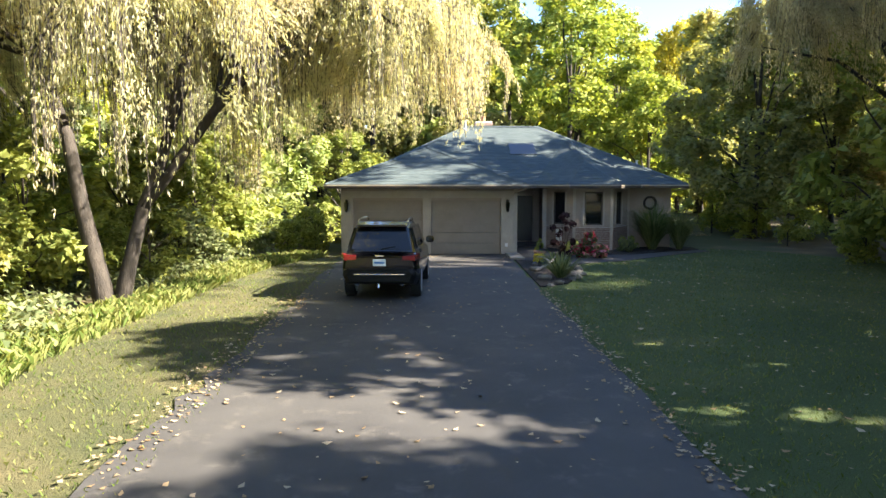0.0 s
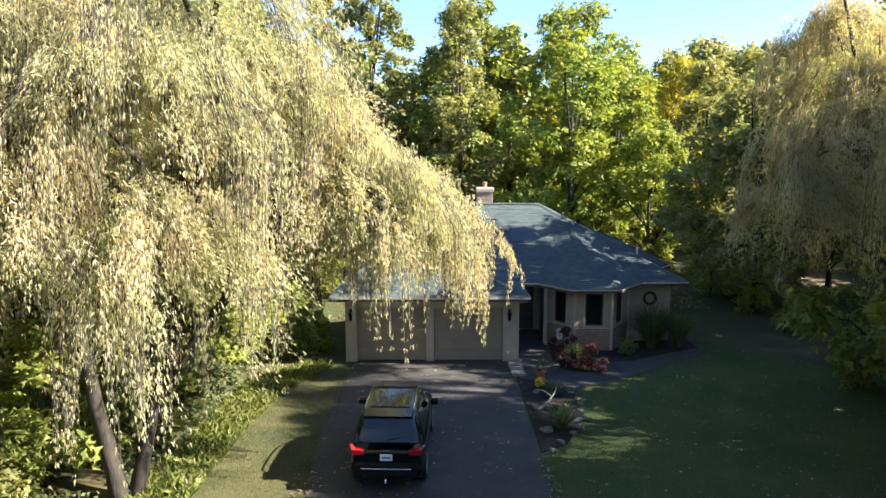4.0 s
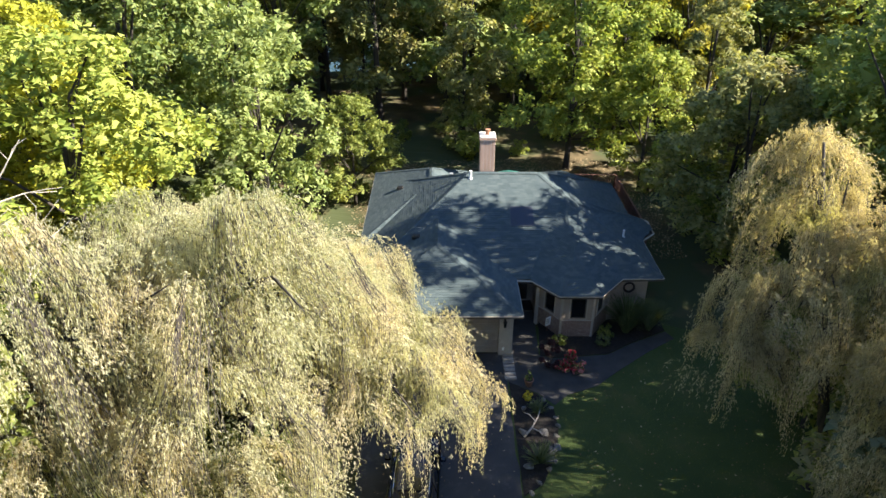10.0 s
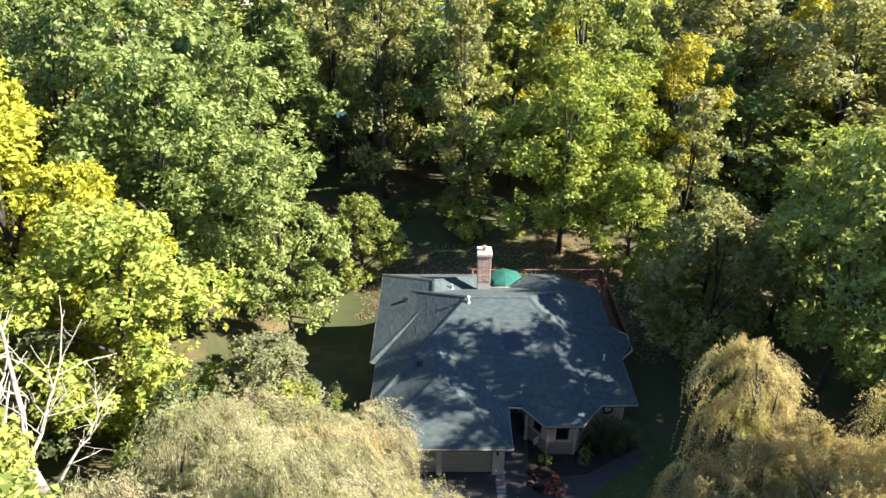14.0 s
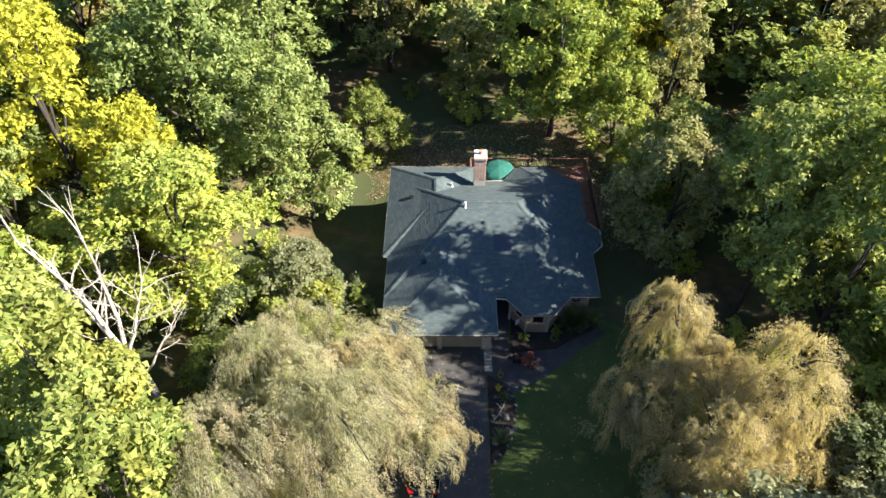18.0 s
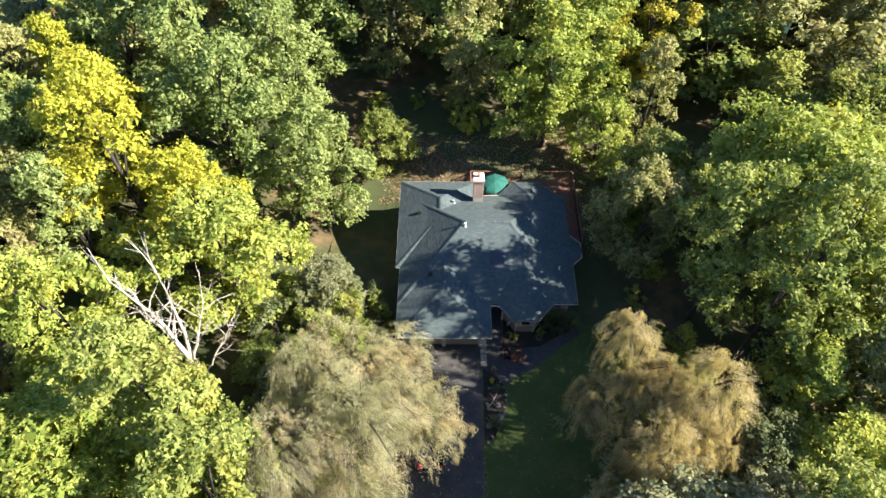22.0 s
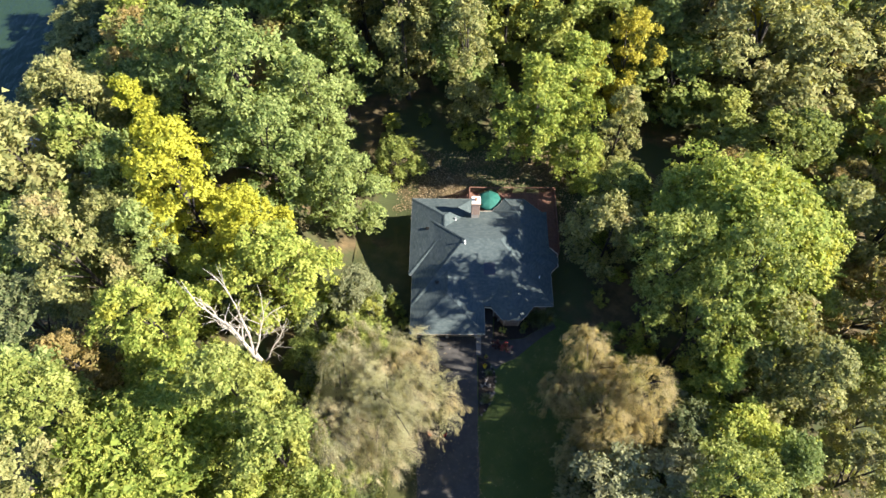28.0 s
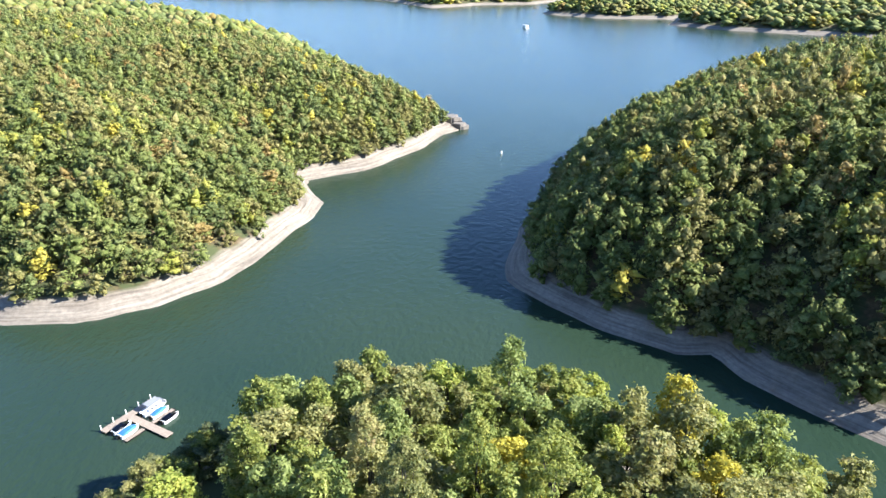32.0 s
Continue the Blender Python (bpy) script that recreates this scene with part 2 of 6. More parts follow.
plastic = surface("black_plastic", (0.004, 0.004, 0.0045), (0.008, 0.008, 0.008), 9, 0.5, spec=0.2)


def glossy(name, col, rough=0.1, metal=0.0, coat=0.0):
    m, nt, b = nodes_of(name)
    c = ramp(nt, tex_noise(nt, 3, 3), [(0.3, tuple(v * 0.85 for v in col)), (0.7, col)])
    nt.links.new(c, b.inputs["Base Color"])
    b.inputs["Roughness"].default_value, b.inputs["Metallic"].default_value, b.inputs["Coat Weight"].default_value = rough, metal, coat
    return m


car_paint = glossy("black_car_paint", (0.0015, 0.002, 0.004), 0.12, 0.0, 0.3)
chrome = glossy("chrome", (0.75, 0.75, 0.76), 0.12, 1.0)
tail_red = glossy("red_lamp_plastic", (0.26, 0.008, 0.012), 0.15, 0, 0.6)
dark_glass = glossy("dark_window_glass", (0.008, 0.009, 0.011), 0.04)
sky_glass = glossy("skylight_glass", (0.03, 0.034, 0.05), 0.35)
flower_red = leafy("red_flowers", (0.25, 0.02, 0.04), (0.45, 0.05, 0.08), (0.6, 0.25, 0.28), 0.3)
flower_yellow = leafy("yellow_flowers", (0.5, 0.36, 0.02), (0.65, 0.5, 0.03), (0.75, 0.62, 0.08), 0.3)
grass_leaf = leafy("grass_blades", (0.06, 0.10, 0.02), (0.11, 0.15, 0.035), (0.20, 0.21, 0.07), 0.35)
dry_leaf = leafy("dry_leaves", (0.16, 0.10, 0.05), (0.30, 0.21, 0.12), (0.45, 0.36, 0.25), 0.2)
plum_leaf = leafy("plum_leaves", (0.018, 0.010, 0.012), (0.04, 0.018, 0.02), (0.07, 0.03, 0.03), 0.3)

# roof shingles: blue-grey asphalt, differing tab by tab
shingle_mat, _nt, _b = nodes_of("slate_blue_shingles")
_g = _nt.nodes.new("ShaderNodeNewGeometry")
_c = ramp(_nt, _g.outputs["Random Per Island"], [(0.0, (0.048, 0.068, 0.074)), (0.5, (0.060, 0.081, 0.087)), (1.0, (0.077, 0.098, 0.102))])
_c = mix(_nt, 1.0, _c, ramp(_nt, tex_noise(_nt, 0.6, 4, 0.6), [(0.3, (0.8, 0.85, 0.86)), (0.7, (1.12, 1.1, 1.06))]), "MULTIPLY")
_f = tex_noise(_nt, 140, 2)
_c = mix(_nt, 1.0, _c, ramp(_nt, _f, [(0.3, (0.75, 0.75, 0.75)), (0.7, (1.2, 1.2, 1.2))]), "MULTIPLY")
_nt.links.new(_c, _b.inputs["Base Color"])
_b.inputs["Roughness"].default_value = 0.9
bump(_nt, _b, _f, 0.4, 0.004)

# lawn: mown grass with drier and leaf-strewn patches
lawn_mat, _nt, _b = nodes_of("mown_lawn")
_c = ramp(_nt, tex_noise(_nt, 0.35, 5, 0.6, "World"), [(0.3, (0.046, 0.076, 0.016)), (0.55, (0.068, 0.098, 0.022)), (0.8, (0.135, 0.128, 0.046))])
_f = tex_noise(_nt, 38, 4, 0.7, "World")
_c = mix(_nt, 1.0, _c, ramp(_nt, _f, [(0.25, (0.55, 0.55, 0.5)), (0.75, (1.3, 1.3, 1.2))]), "MULTIPLY")
_nt.links.new(_c, _b.inputs["Base Color"])
_b.inputs["Roughness"].default_value = 0.95
bump(_nt, _b, _f, 1.0, 0.05)

# verge: the same grass, dry and yellowed
verge_mat, _nt, _b = nodes_of("dry_verge_grass")
_c = ramp(_nt, tex_noise(_nt, 0.5, 5, 0.6, "World"), [(0.3, (0.038, 0.050, 0.014)), (0.5, (0.072, 0.072, 0.024)), (0.72, (0.130, 0.106, 0.048))])
_f = tex_noise(_nt, 38, 4, 0.7, "World")
_c = mix(_nt, 1.0, _c, ramp(_nt, _f, [(0.25, (0.55, 0.55, 0.5)), (0.75, (1.3, 1.3, 1.2))]), "MULTIPLY")
_nt.links.new(_c, _b.inputs["Base Color"])
_b.inputs["Roughness"].default_value = 0.95
bump(_nt, _b, _f, 1.0, 0.05)

# ground: forest floor, and pale layered rock on the drawn-down lake banks
ground_mat, _nt, _b = nodes_of("forest_floor_and_bank_rock")
_pos = _nt.nodes.new("ShaderNodeNewGeometry").outputs["Position"]
_sep = _nt.nodes.new("ShaderNodeSeparateXYZ")
_nt.links.new(_pos, _sep.inputs[0])
_wob = tex_noise(_nt, 0.06, 4, 0.6, "World")
_mad = _nt.nodes.new("ShaderNodeMath")
_mad.operation = "MULTIPLY_ADD"
_nt.links.new(_wob, _mad.inputs[0])
_mad.inputs[1].default_value = -3.0
_nt.links.new(_sep.outputs["Z"], _mad.inputs[2])
_map = _nt.nodes.new("ShaderNodeMapRange")
_map.inputs[1].default_value, _map.inputs[2].default_value = -11.9, -10.9
_nt.links.new(_mad.outputs[0], _map.inputs[0])
_floor = ramp(_nt, tex_noise(_nt, 0.5, 6, 0.65, "World"), [(0.3, (0.042, 0.034, 0.016)), (0.5, (0.090, 0.066, 0.030)), (0.75, (0.18, 0.125, 0.06))])
_floor = mix(_nt, ramp(_nt, tex_noise(_nt, 0.13, 4, 0.6, "World"), [(0.42, (0, 0, 0)), (0.54, (1, 1, 1))]), _floor, (0.05, 0.062, 0.02))
_str = tex_noise(_nt, 1.0, 5, 0.6, "World", (0.05, 0.05, 2.2))
_rock = ramp(_nt, _str, [(0.3, (0.12, 0.10, 0.08)), (0.5, (0.225, 0.196, 0.158)), (0.7, (0.31, 0.278, 0.23))])
_rock = mix(_nt, 1.0, _rock, ramp(_nt, tex_noise(_nt, 0.7, 6, 0.7, "World"), [(0.3, (0.7, 0.7, 0.7)), (0.65, (1.1, 1.1, 1.1))]), "MULTIPLY")
_nt.links.new(mix(_nt, _map.outputs[0], _rock, _floor), _b.inputs["Base Color"])
_b.inputs["Roughness"].default_value = 0.95
bump(_nt, _b, _str, 0.6, 0.5)

# lake water: green body colour, small wind ripples
water_mat, _nt, _b = nodes_of("lake_water")
_c = ramp(_nt, tex_noise(_nt, 0.012, 3, 0.5, "World"), [(0.3, (0.018, 0.036, 0.024)), (0.7, (0.026, 0.044, 0.025))])
_nt.links.new(_c, _b.inputs["Base Color"])
_b.inputs["Roughness"].default_value, _b.inputs["IOR"].default_value = 0.16, 1.33
_b.inputs["Specular Tint"].default_value = (0.55, 0.80, 1.0, 1)
bump(_nt, _b, tex_noise(_nt, 0.5, 4, 0.6, "World", (1.0, 0.6, 1.0)), 1.0, 0.3)

# ---- builders ----
rng = np.random.default_rng(7)


def thing(name, label, category, at=(0, 0, 0), turn=0.0, group="", kind=""):
    ob = new(name)
    ob.matrix_basis = pose(*at, 0, 0, turn)
    return tagged(ob, label, category, group, kind)


def link_mesh(name, me, material, parent=None, label=""):
    for m in material if isinstance(material, (list, tuple)) else [material]:
        me.materials.append(m)
    ob = new(name, me)
    if parent is not None:
        ob.parent = parent
    if label:
        ob["label"] = label
    return ob


def part(name, bm, material, parent=None, label="", smooth=False):
    me = bpy.data.meshes.new(name)
    if smooth:
        for f in bm.faces:
            f.smooth = True
    bm.to_mesh(me)
    bm.free()
    return link_mesh(name, me, material, parent, label)


def np_mesh(name, verts, quads, mats=None, smooth=False):
    """A mesh from arrays: verts (n, 3), quads (m, 4)."""
    me = bpy.data.meshes.new(name)
    verts, quads = np.asarray(verts, np.float32), np.asarray(quads, np.int32)
    k = quads.shape[1]
    me.vertices.add(len(verts))
    me.vertices.foreach_set("co", verts.ravel())
    me.loops.add(quads.size)
    me.loops.foreach_set("vertex_index", quads.ravel())
    me.polygons.add(len(quads))
    me.polygons.foreach_set("loop_start", np.arange(0, quads.size, k, dtype=np.int32))
    if mats is not None:
        me.polygons.foreach_set("material_index", np.asarray(mats, np.int32))
    if smooth:
        me.polygons.foreach_set("use_smooth", np.ones(len(quads), bool))
    me.update(calc_edges=True)
    return me


def loose_quads(name, corners, mats=None):
    """A mesh of separate faces, corners (m, 3 or 4, 3)."""
    k = corners.shape[1]
    return np_mesh(name, corners.reshape(-1, 3), np.arange(len(corners) * k).reshape(-1, k), mats)


def box(bm, x0, x1, y0, y1, z0, z1, bevel=0.0):
    r = bmesh.ops.create_cube(bm, size=1.0, matrix=Matrix.Translation(((x0 + x1) / 2, (y0 + y1) / 2, (z0 + z1) / 2)) @ Matrix.Diagonal((x1 - x0, y1 - y0, z1 - z0, 1)))
    if bevel:
        es = {e for v in r["verts"] for e in v.link_edges}
        bmesh.ops.bevel(bm, geom=list(es), offset=bevel, segments=1, affect="EDGES")
    return bm


def boxed(x0, x1, y0, y1, z0, z1, bevel=0.0):
    return box(bmesh.new(), x0, x1, y0, y1, z0, z1, bevel)


def beam(bm, a, b, wide, high, lift=0.0):
    """A square beam from a to b; wide sideways, high upwards from the line."""
    a, b = Vector(a), Vector(b)
    d = (b - a).normalized()
    s = d.cross(Vector((0, 0, 1)))
    s = s.normalized() if s.length > 1e-4 else Vector((1, 0, 0))
    u = s.cross(d)
    vs = [bm.verts.new(p + s * sx * wide / 2 + u * (lift + (high if up else 0))) for p in (a, b) for sx, up in ((-1, 0), (1, 0), (1, 1), (-1, 1))]
    for f in ((3, 2, 1, 0), (4, 5, 6, 7), (0, 1, 5, 4), (1, 2, 6, 5), (2, 3, 7, 6), (3, 0, 4, 7)):
        bm.faces.new([vs[i] for i in f])
    return bm


def tube(bm, pts, radii, sides=7):
    """A tapered tube along points."""
    rings = []
    for i, p in enumerate(pts):
        p = Vector(p)
        d = (Vector(pts[min(i + 1, len(pts) - 1)]) - Vector(pts[max(i - 1, 0)])).normalized()
        s = d.cross(Vector((0.3, 1, 0.2))).normalized()
        u = d.cross(s)
        rings.append([bm.verts.new(p + (s * math.cos(a) + u * math.sin(a)) * radii[i]) for a in (2 * math.pi * k / sides for k in range(sides))])
    for r0, r1 in zip(rings, rings[1:]):
        for k in range(sides):
            bm.faces.new((r0[k], r0[(k + 1) % sides], r1[(k + 1) % sides], r1[k]))
    bm.faces.new(rings[-1])
    bm.faces.new(rings[0][::-1])
    return bm


def lathe(bm, profile, sides=16, at=(0, 0, 0)):
    rings = [[bm.verts.new((at[0] + r * math.cos(2 * math.pi * k / sides), at[1] + r * math.sin(2 * math.pi * k / sides), at[2] + z)) for k in range(sides)] for r, z in profile]
    for r0, r1 in zip(rings, rings[1:]):
        for k in range(sides):
            bm.faces.new((r0[k], r0[(k + 1) % sides], r1[(k + 1) % sides], r1[k]))
    bm.faces.new(rings[0][::-1])
    bm.faces.new(rings[-1])
    return bm


def prism(bm, pts, z0, z1):
    """A flat polygon given thickness."""
    lo = [bm.verts.new((x, y, z0)) for x, y in pts]
    hi = [bm.verts.new((x, y, z1)) for x, y in pts]
    bm.faces.new(hi)
    bm.faces.new(lo[::-1])
    for i in range(len(pts)):
        j = (i + 1) % len(pts)
        bm.faces.new((lo[i], lo[j], hi[j], hi[i]))
    bmesh.ops.recalc_face_normals(bm, faces=bm.faces)
    return bm


# ---- land and lake ----
WATER = -14.0
HOME = [(-400, -600), (-110, -80), (-74, 10), (-68, 60), (-64, 92), (-52, 104), (-25, 110), (5, 112), (26, 105), (46, 93), (62, 77), (82, 56), (120, 0), (300, -200), (500, -600)]
LEFT_HILL = [(-2600, 103), (-258, 146), (-137, 162), (-129, 154), (-104, 157), (-86, 165), (-72, 182), (-63, 206), (-56, 237), (-55, 256), (-62, 272), (-68, 285), (-42, 303), (-19, 336), (-7, 369), (5, 386), (-8, 405), (-57, 500), (-148, 701), (-298, 901), (-695, 1214), (-2600, 1290)]
RIGHT_HILL = [(43, 289), (26, 233), (17, 199), (17, 181), (26, 166), (39, 153), (56, 140), (65, 141), (68, 131), (89, 106), (146, 43), (420, -40), (774, 52), (688, 327), (411, 410), (220, 410), (106, 373)]
FAR_RIGHT = [(307, 1023), (373, 940), (470, 866), (511, 820), (737, 736), (2600, 430), (2600, 2200), (723, 1846), (376, 1178)]
FAR_MIDDLE = [(149, 1246), (233, 1145), (339, 1118), (452, 1217), (729, 1781), (266, 1578)]
FAR_SHORE = [(-2600, 1900), (-740, 1880), (-276, 1830), (-150, 1640), (-50, 1404), (12, 1446), (53, 1486), (167, 1501), (264, 1646), (717, 1910), (2600, 2400), (2600, 6000), (-2600, 6000)]


def inside_distance(poly, x, y):
    """Signed distance to a shoreline, positive on land."""
    x, y = np.asarray(x, float), np.asarray(y, float)
    best, odd = np.full(x.shape, 1e9), np.zeros(x.shape, bool)
    for (ax, ay), (bx, by) in zip(poly, poly[1:] + poly[:1]):
        ex, ey = bx - ax, by - ay
        t = np.clip(((x - ax) * ex + (y - ay) * ey) / (ex * ex + ey * ey), 0, 1)
        best = np.minimum(best, np.hypot(x - ax - t * ex, y - ay - t * ey))
        odd ^= ((ay > y) != (by > y)) & (x < ex * (y - ay) / (by - ay if by != ay else 1e-9) + ax)
    return np.where(odd, best, -best)


def waves(x, y, s):
    """A smooth, irregular field of about -1 to 1."""
    return (np.sin(x / s + 1.3 * np.sin(y / s * 0.7 + 1.1)) + np.sin(y / s * 1.2 + 1.7 * np.sin(x / s * 0.6 + 0.4)) + 0.5 * np.sin((x + y) / s * 2.3)) / 2.5


def land_z(x, y):
    x, y = np.asarray(x, float), np.asarray(y, float)
    z = np.full(x.shape, -23.0)
    wob = waves(x, y, 9.0) * 1.3
    for poly, top, run, bank, rise in ((HOME, 10.6, 9, 7, 3.4), (LEFT_HILL, 47, 92, 9, 4.2), (RIGHT_HILL, 54, 50, 9, 4.2), (FAR_RIGHT, 60, 250, 14, 5), (FAR_MIDDLE, 45, 200, 14, 5), (FAR_SHORE, 95, 700, 14, 5)):
        d = inside_distance(poly, x, y) + wob
        up = np.where(d < 0, 0.5 * d, np.where(d < bank, rise * d / bank, rise + top * (1 - np.exp(-np.maximum(d - bank, 0) / run))))
        up = up + np.where(d > bank, waves(x, y, 31.0) * np.minimum((d - bank) * 0.05, 2.2), 0)
        z = np.maximum(z, WATER + up)
    near = np.hypot((x - 1.0) / 1.1, y - 18.0)
    k = np.clip((near - 24) / 22, 0, 1)
    k = k * k * (3 - 2 * k)
    z = np.where(near < 60, k * z + (1 - k) * -0.08, z)
    # the yard falls away behind the house's lakeward corner
    return z - 3.0 * np.exp(-((x + 9.0) / 7.0) ** 2 - ((y - 41.0) / 7.0) ** 2)


def axis(*runs):
    return np.concatenate([np.arange(a, b, s) for a, b, s in runs])


gx = axis((-2600, -400, 55), (-400, -100, 6), (-100, 110, 3.0), (110, 450, 7), (450, 2601, 55))
gy = axis((-600, -60, 45), (-60, 130, 3.0), (130, 480, 6), (480, 1000, 20), (1000, 2200, 30), (2200, 6001, 200))
GX, GY = np.meshgrid(gx, gy)
GZ = land_z(GX, GY)
idx = np.arange(GX.size).reshape(GX.shape)
quads = np.stack([idx[:-1, :-1], idx[:-1, 1:], idx[1:, 1:], idx[1:, :-1]], -1).reshape(-1, 4)
ground = link_mesh("ground", np_mesh("ground", np.stack([GX, GY, GZ], -1).reshape(-1, 3), quads, smooth=True), ground_mat)
tagged(ground, "leaf-strewn forest floor with pale rocky lake banks", "ground", kind="structure")
wq = np.array([[(-4000, -1500, WATER), (4000, -1500, WATER), (4000, 6000, WATER), (-4000, 6000, WATER)]], float)
tagged(link_mesh("water", loose_quads("water", wq), water_mat), "green-blue lake water with small wind ripples", "lake", kind="structure")


def ground_at(x, y):
    return float(land_z(np.array([x]), np.array([y]))[0])

# ---- trees ----
def leaf_cloud(centres, radii, count, size, squash=0.8, seed=0, droop=0.3, fill=0.25):
    """Leaf quads over the outsides of many overlapping clumps."""
    g = np.random.default_rng(seed)
    w = radii ** 2
    which = g.choice(len(centres), count, p=w / w.sum())
    d = g.normal(size=(count, 3))
    d /= np.linalg.norm(d, axis=1)[:, None]
    d[:, 2] = np.where((d[:, 2] < -0.25) & (g.random(count) < 0.6), -d[:, 2], d[:, 2])
    r = radii[which] * (1 - fill * g.random(count) ** 2 * 2.0 + 0.10 * g.normal(size=count))
    p = centres[which] + d * r[:, None] * np.array([1, 1, squash])
    n = d + 0.34 * g.normal(size=(count, 3)) + np.array([0, 0, 0.35])
    n /= np.linalg.norm(n, axis=1)[:, None]
    a = np.cross(n, g.normal(size=(count, 3)))
    a /= np.linalg.norm(a, axis=1)[:, None] + 1e-9
    b = np.cross(n, a)
    s = size * (0.6 + 0.8 * g.random(count))[:, None]
    bend = n * s * 0.25
    tip = np.array([0, 0, -1]) * s * droop
    return np.stack([p - a * s * 0.55 - b * s * 0.42 - bend, p + a * s * 0.80 - bend + tip, p - a * s * 0.25 + b * s * 0.46], 1)


def crown_clumps(seed, wide, low, high, count, shape="round", small=1.0):
    """Clumps of a crown: wide is its radius, low and high its ends."""
    g = np.random.default_rng(seed)
    cs, rs = [], []
    ph = g.random(4) * 6.28
    for i in range(count):
        t = (i + g.random()) / count
        if shape == "round":
            env = math.sin(math.pi * (0.12 + 0.80 * t)) ** 0.75
        else:
            env = math.sin(math.pi * (0.10 + 0.84 * t)) ** 0.6 * (1.08 - 0.35 * t)
        az = i * 2.399 + g.normal() * 0.4
        lump = 1 + 0.20 * math.sin(2 * az + ph[0]) + 0.14 * math.sin(3 * az + ph[1] + 4 * t)
        out = wide * env * lump * (1.0 - 0.42 * g.random() ** 1.6 if g.random() < 0.85 else 0.42)
        r = small * wide * (0.22 + 0.14 * g.random())
        cs.append((out * math.cos(az) * 0.88, out * math.sin(az) * 0.88, low + (high - low) * t - r * 0.35))
        rs.append(r)
    return np.array(cs), np.array(rs)


def bough_clumps(seed, wide, low, high, boughs, per, shape="round"):
    """Clumps of a crown in two steps: boughs spread over the head, each with its own lumps of leaf."""
    g = np.random.default_rng(seed)
    cs, rs = [], []
    ph = g.random(4) * 6.28
    for i in range(boughs):
        t = 1 - (1 - (i + g.random()) / boughs) ** 1.15
        if shape == "round":
            env = math.sin(math.pi * (0.16 + 0.74 * t)) ** 0.7
        else:
            env = math.sin(math.pi * (0.14 + 0.76 * t)) ** 0.6 * (1.10 - 0.40 * t)
        az = i * 2.399 + g.normal() * 0.35
        lump = 1 + 0.16 * math.sin(2 * az + ph[0]) + 0.12 * math.sin(3 * az + ph[1] + 4 * t)
        rb = wide * (0.27 + 0.15 * g.random()) * (0.75 + 0.3 * env)
        out = max(0.0, wide * env * lump - rb) * (1.0 if g.random() < 0.8 else 0.5)
        cb = np.array([out * math.cos(az), out * math.sin(az), low + (high - low - rb * 0.8) * t])
        away = np.array([math.cos(az) * 0.7, math.sin(az) * 0.7, 0.55])
        for k in range(per):
            d = g.normal(size=3) + away
            d /= np.linalg.norm(d)
            cs.append(cb + d * rb * (0.62 + 0.25 * g.random()) * np.array([1, 1, 0.85]))
            rs.append(rb * (0.30 + 0.24 * g.random()))
    return np.array(cs), np.array(rs)


def spray_cloud(centres, radii, count, size, seed=0, per=7, spread=0.30):
    """Leaves in small sprays over lumps of leaf, with coarser shaded leaves inside each lump."""
    g = np.random.default_rng(seed)
    w = radii ** 2
    n = count // per
    which = g.choice(len(centres), n, p=w / w.sum())
    d = g.normal(size=(n, 3))
    d[:, 2] += 0.25
    d /= np.linalg.norm(d, axis=1)[:, None]
    r = radii[which] * (1.04 - 0.42 * g.random(n) ** 2.2)
    p = centres[which] + d * r[:, None] * np.array([1, 1, 0.85])
    along = np.cross(d, g.normal(size=(n, 3))) + 0.5 * d + np.array([0, 0, -0.25])
    along /= np.linalg.norm(along, axis=1)[:, None] + 1e-9
    face = d * 0.75 + np.array([0, 0, 0.55]) + 0.30 * g.normal(size=(n, 3))
    k = np.repeat(np.arange(n), per)
    m = len(k)
    q = p[k] + along[k] * (g.uniform(-1, 1, m) * spread)[:, None] + g.normal(size=(m, 3)) * spread * 0.34
    f = face[k] + 0.34 * g.normal(size=(m, 3))
    s = size * (0.6 + 0.8 * g.random(m))
    inner = np.repeat(np.arange(len(centres)), 5)
    v = g.normal(size=(len(inner), 3))
    v /= np.linalg.norm(v, axis=1)[:, None]
    q = np.concatenate([q, centres[inner] + v * (radii[inner] * 0.5)[:, None]])
    f = np.concatenate([f, v + 0.4 * g.normal(size=v.shape)])
    s = np.concatenate([s, radii[inner] * 0.60])
    m = len(q)
    f /= np.linalg.norm(f, axis=1)[:, None] + 1e-9
    a = np.cross(f, g.normal(size=(m, 3)))
    a /= np.linalg.norm(a, axis=1)[:, None] + 1e-9
    b = np.cross(f, a)
    s = s[:, None]
    tip = np.array([0, 0, -0.22]) * s
    return np.stack([q - a * s * 0.55 - b * s * 0.44, q + a * s * 0.80 + tip, q - a * s * 0.25 + b * s * 0.48], 1)


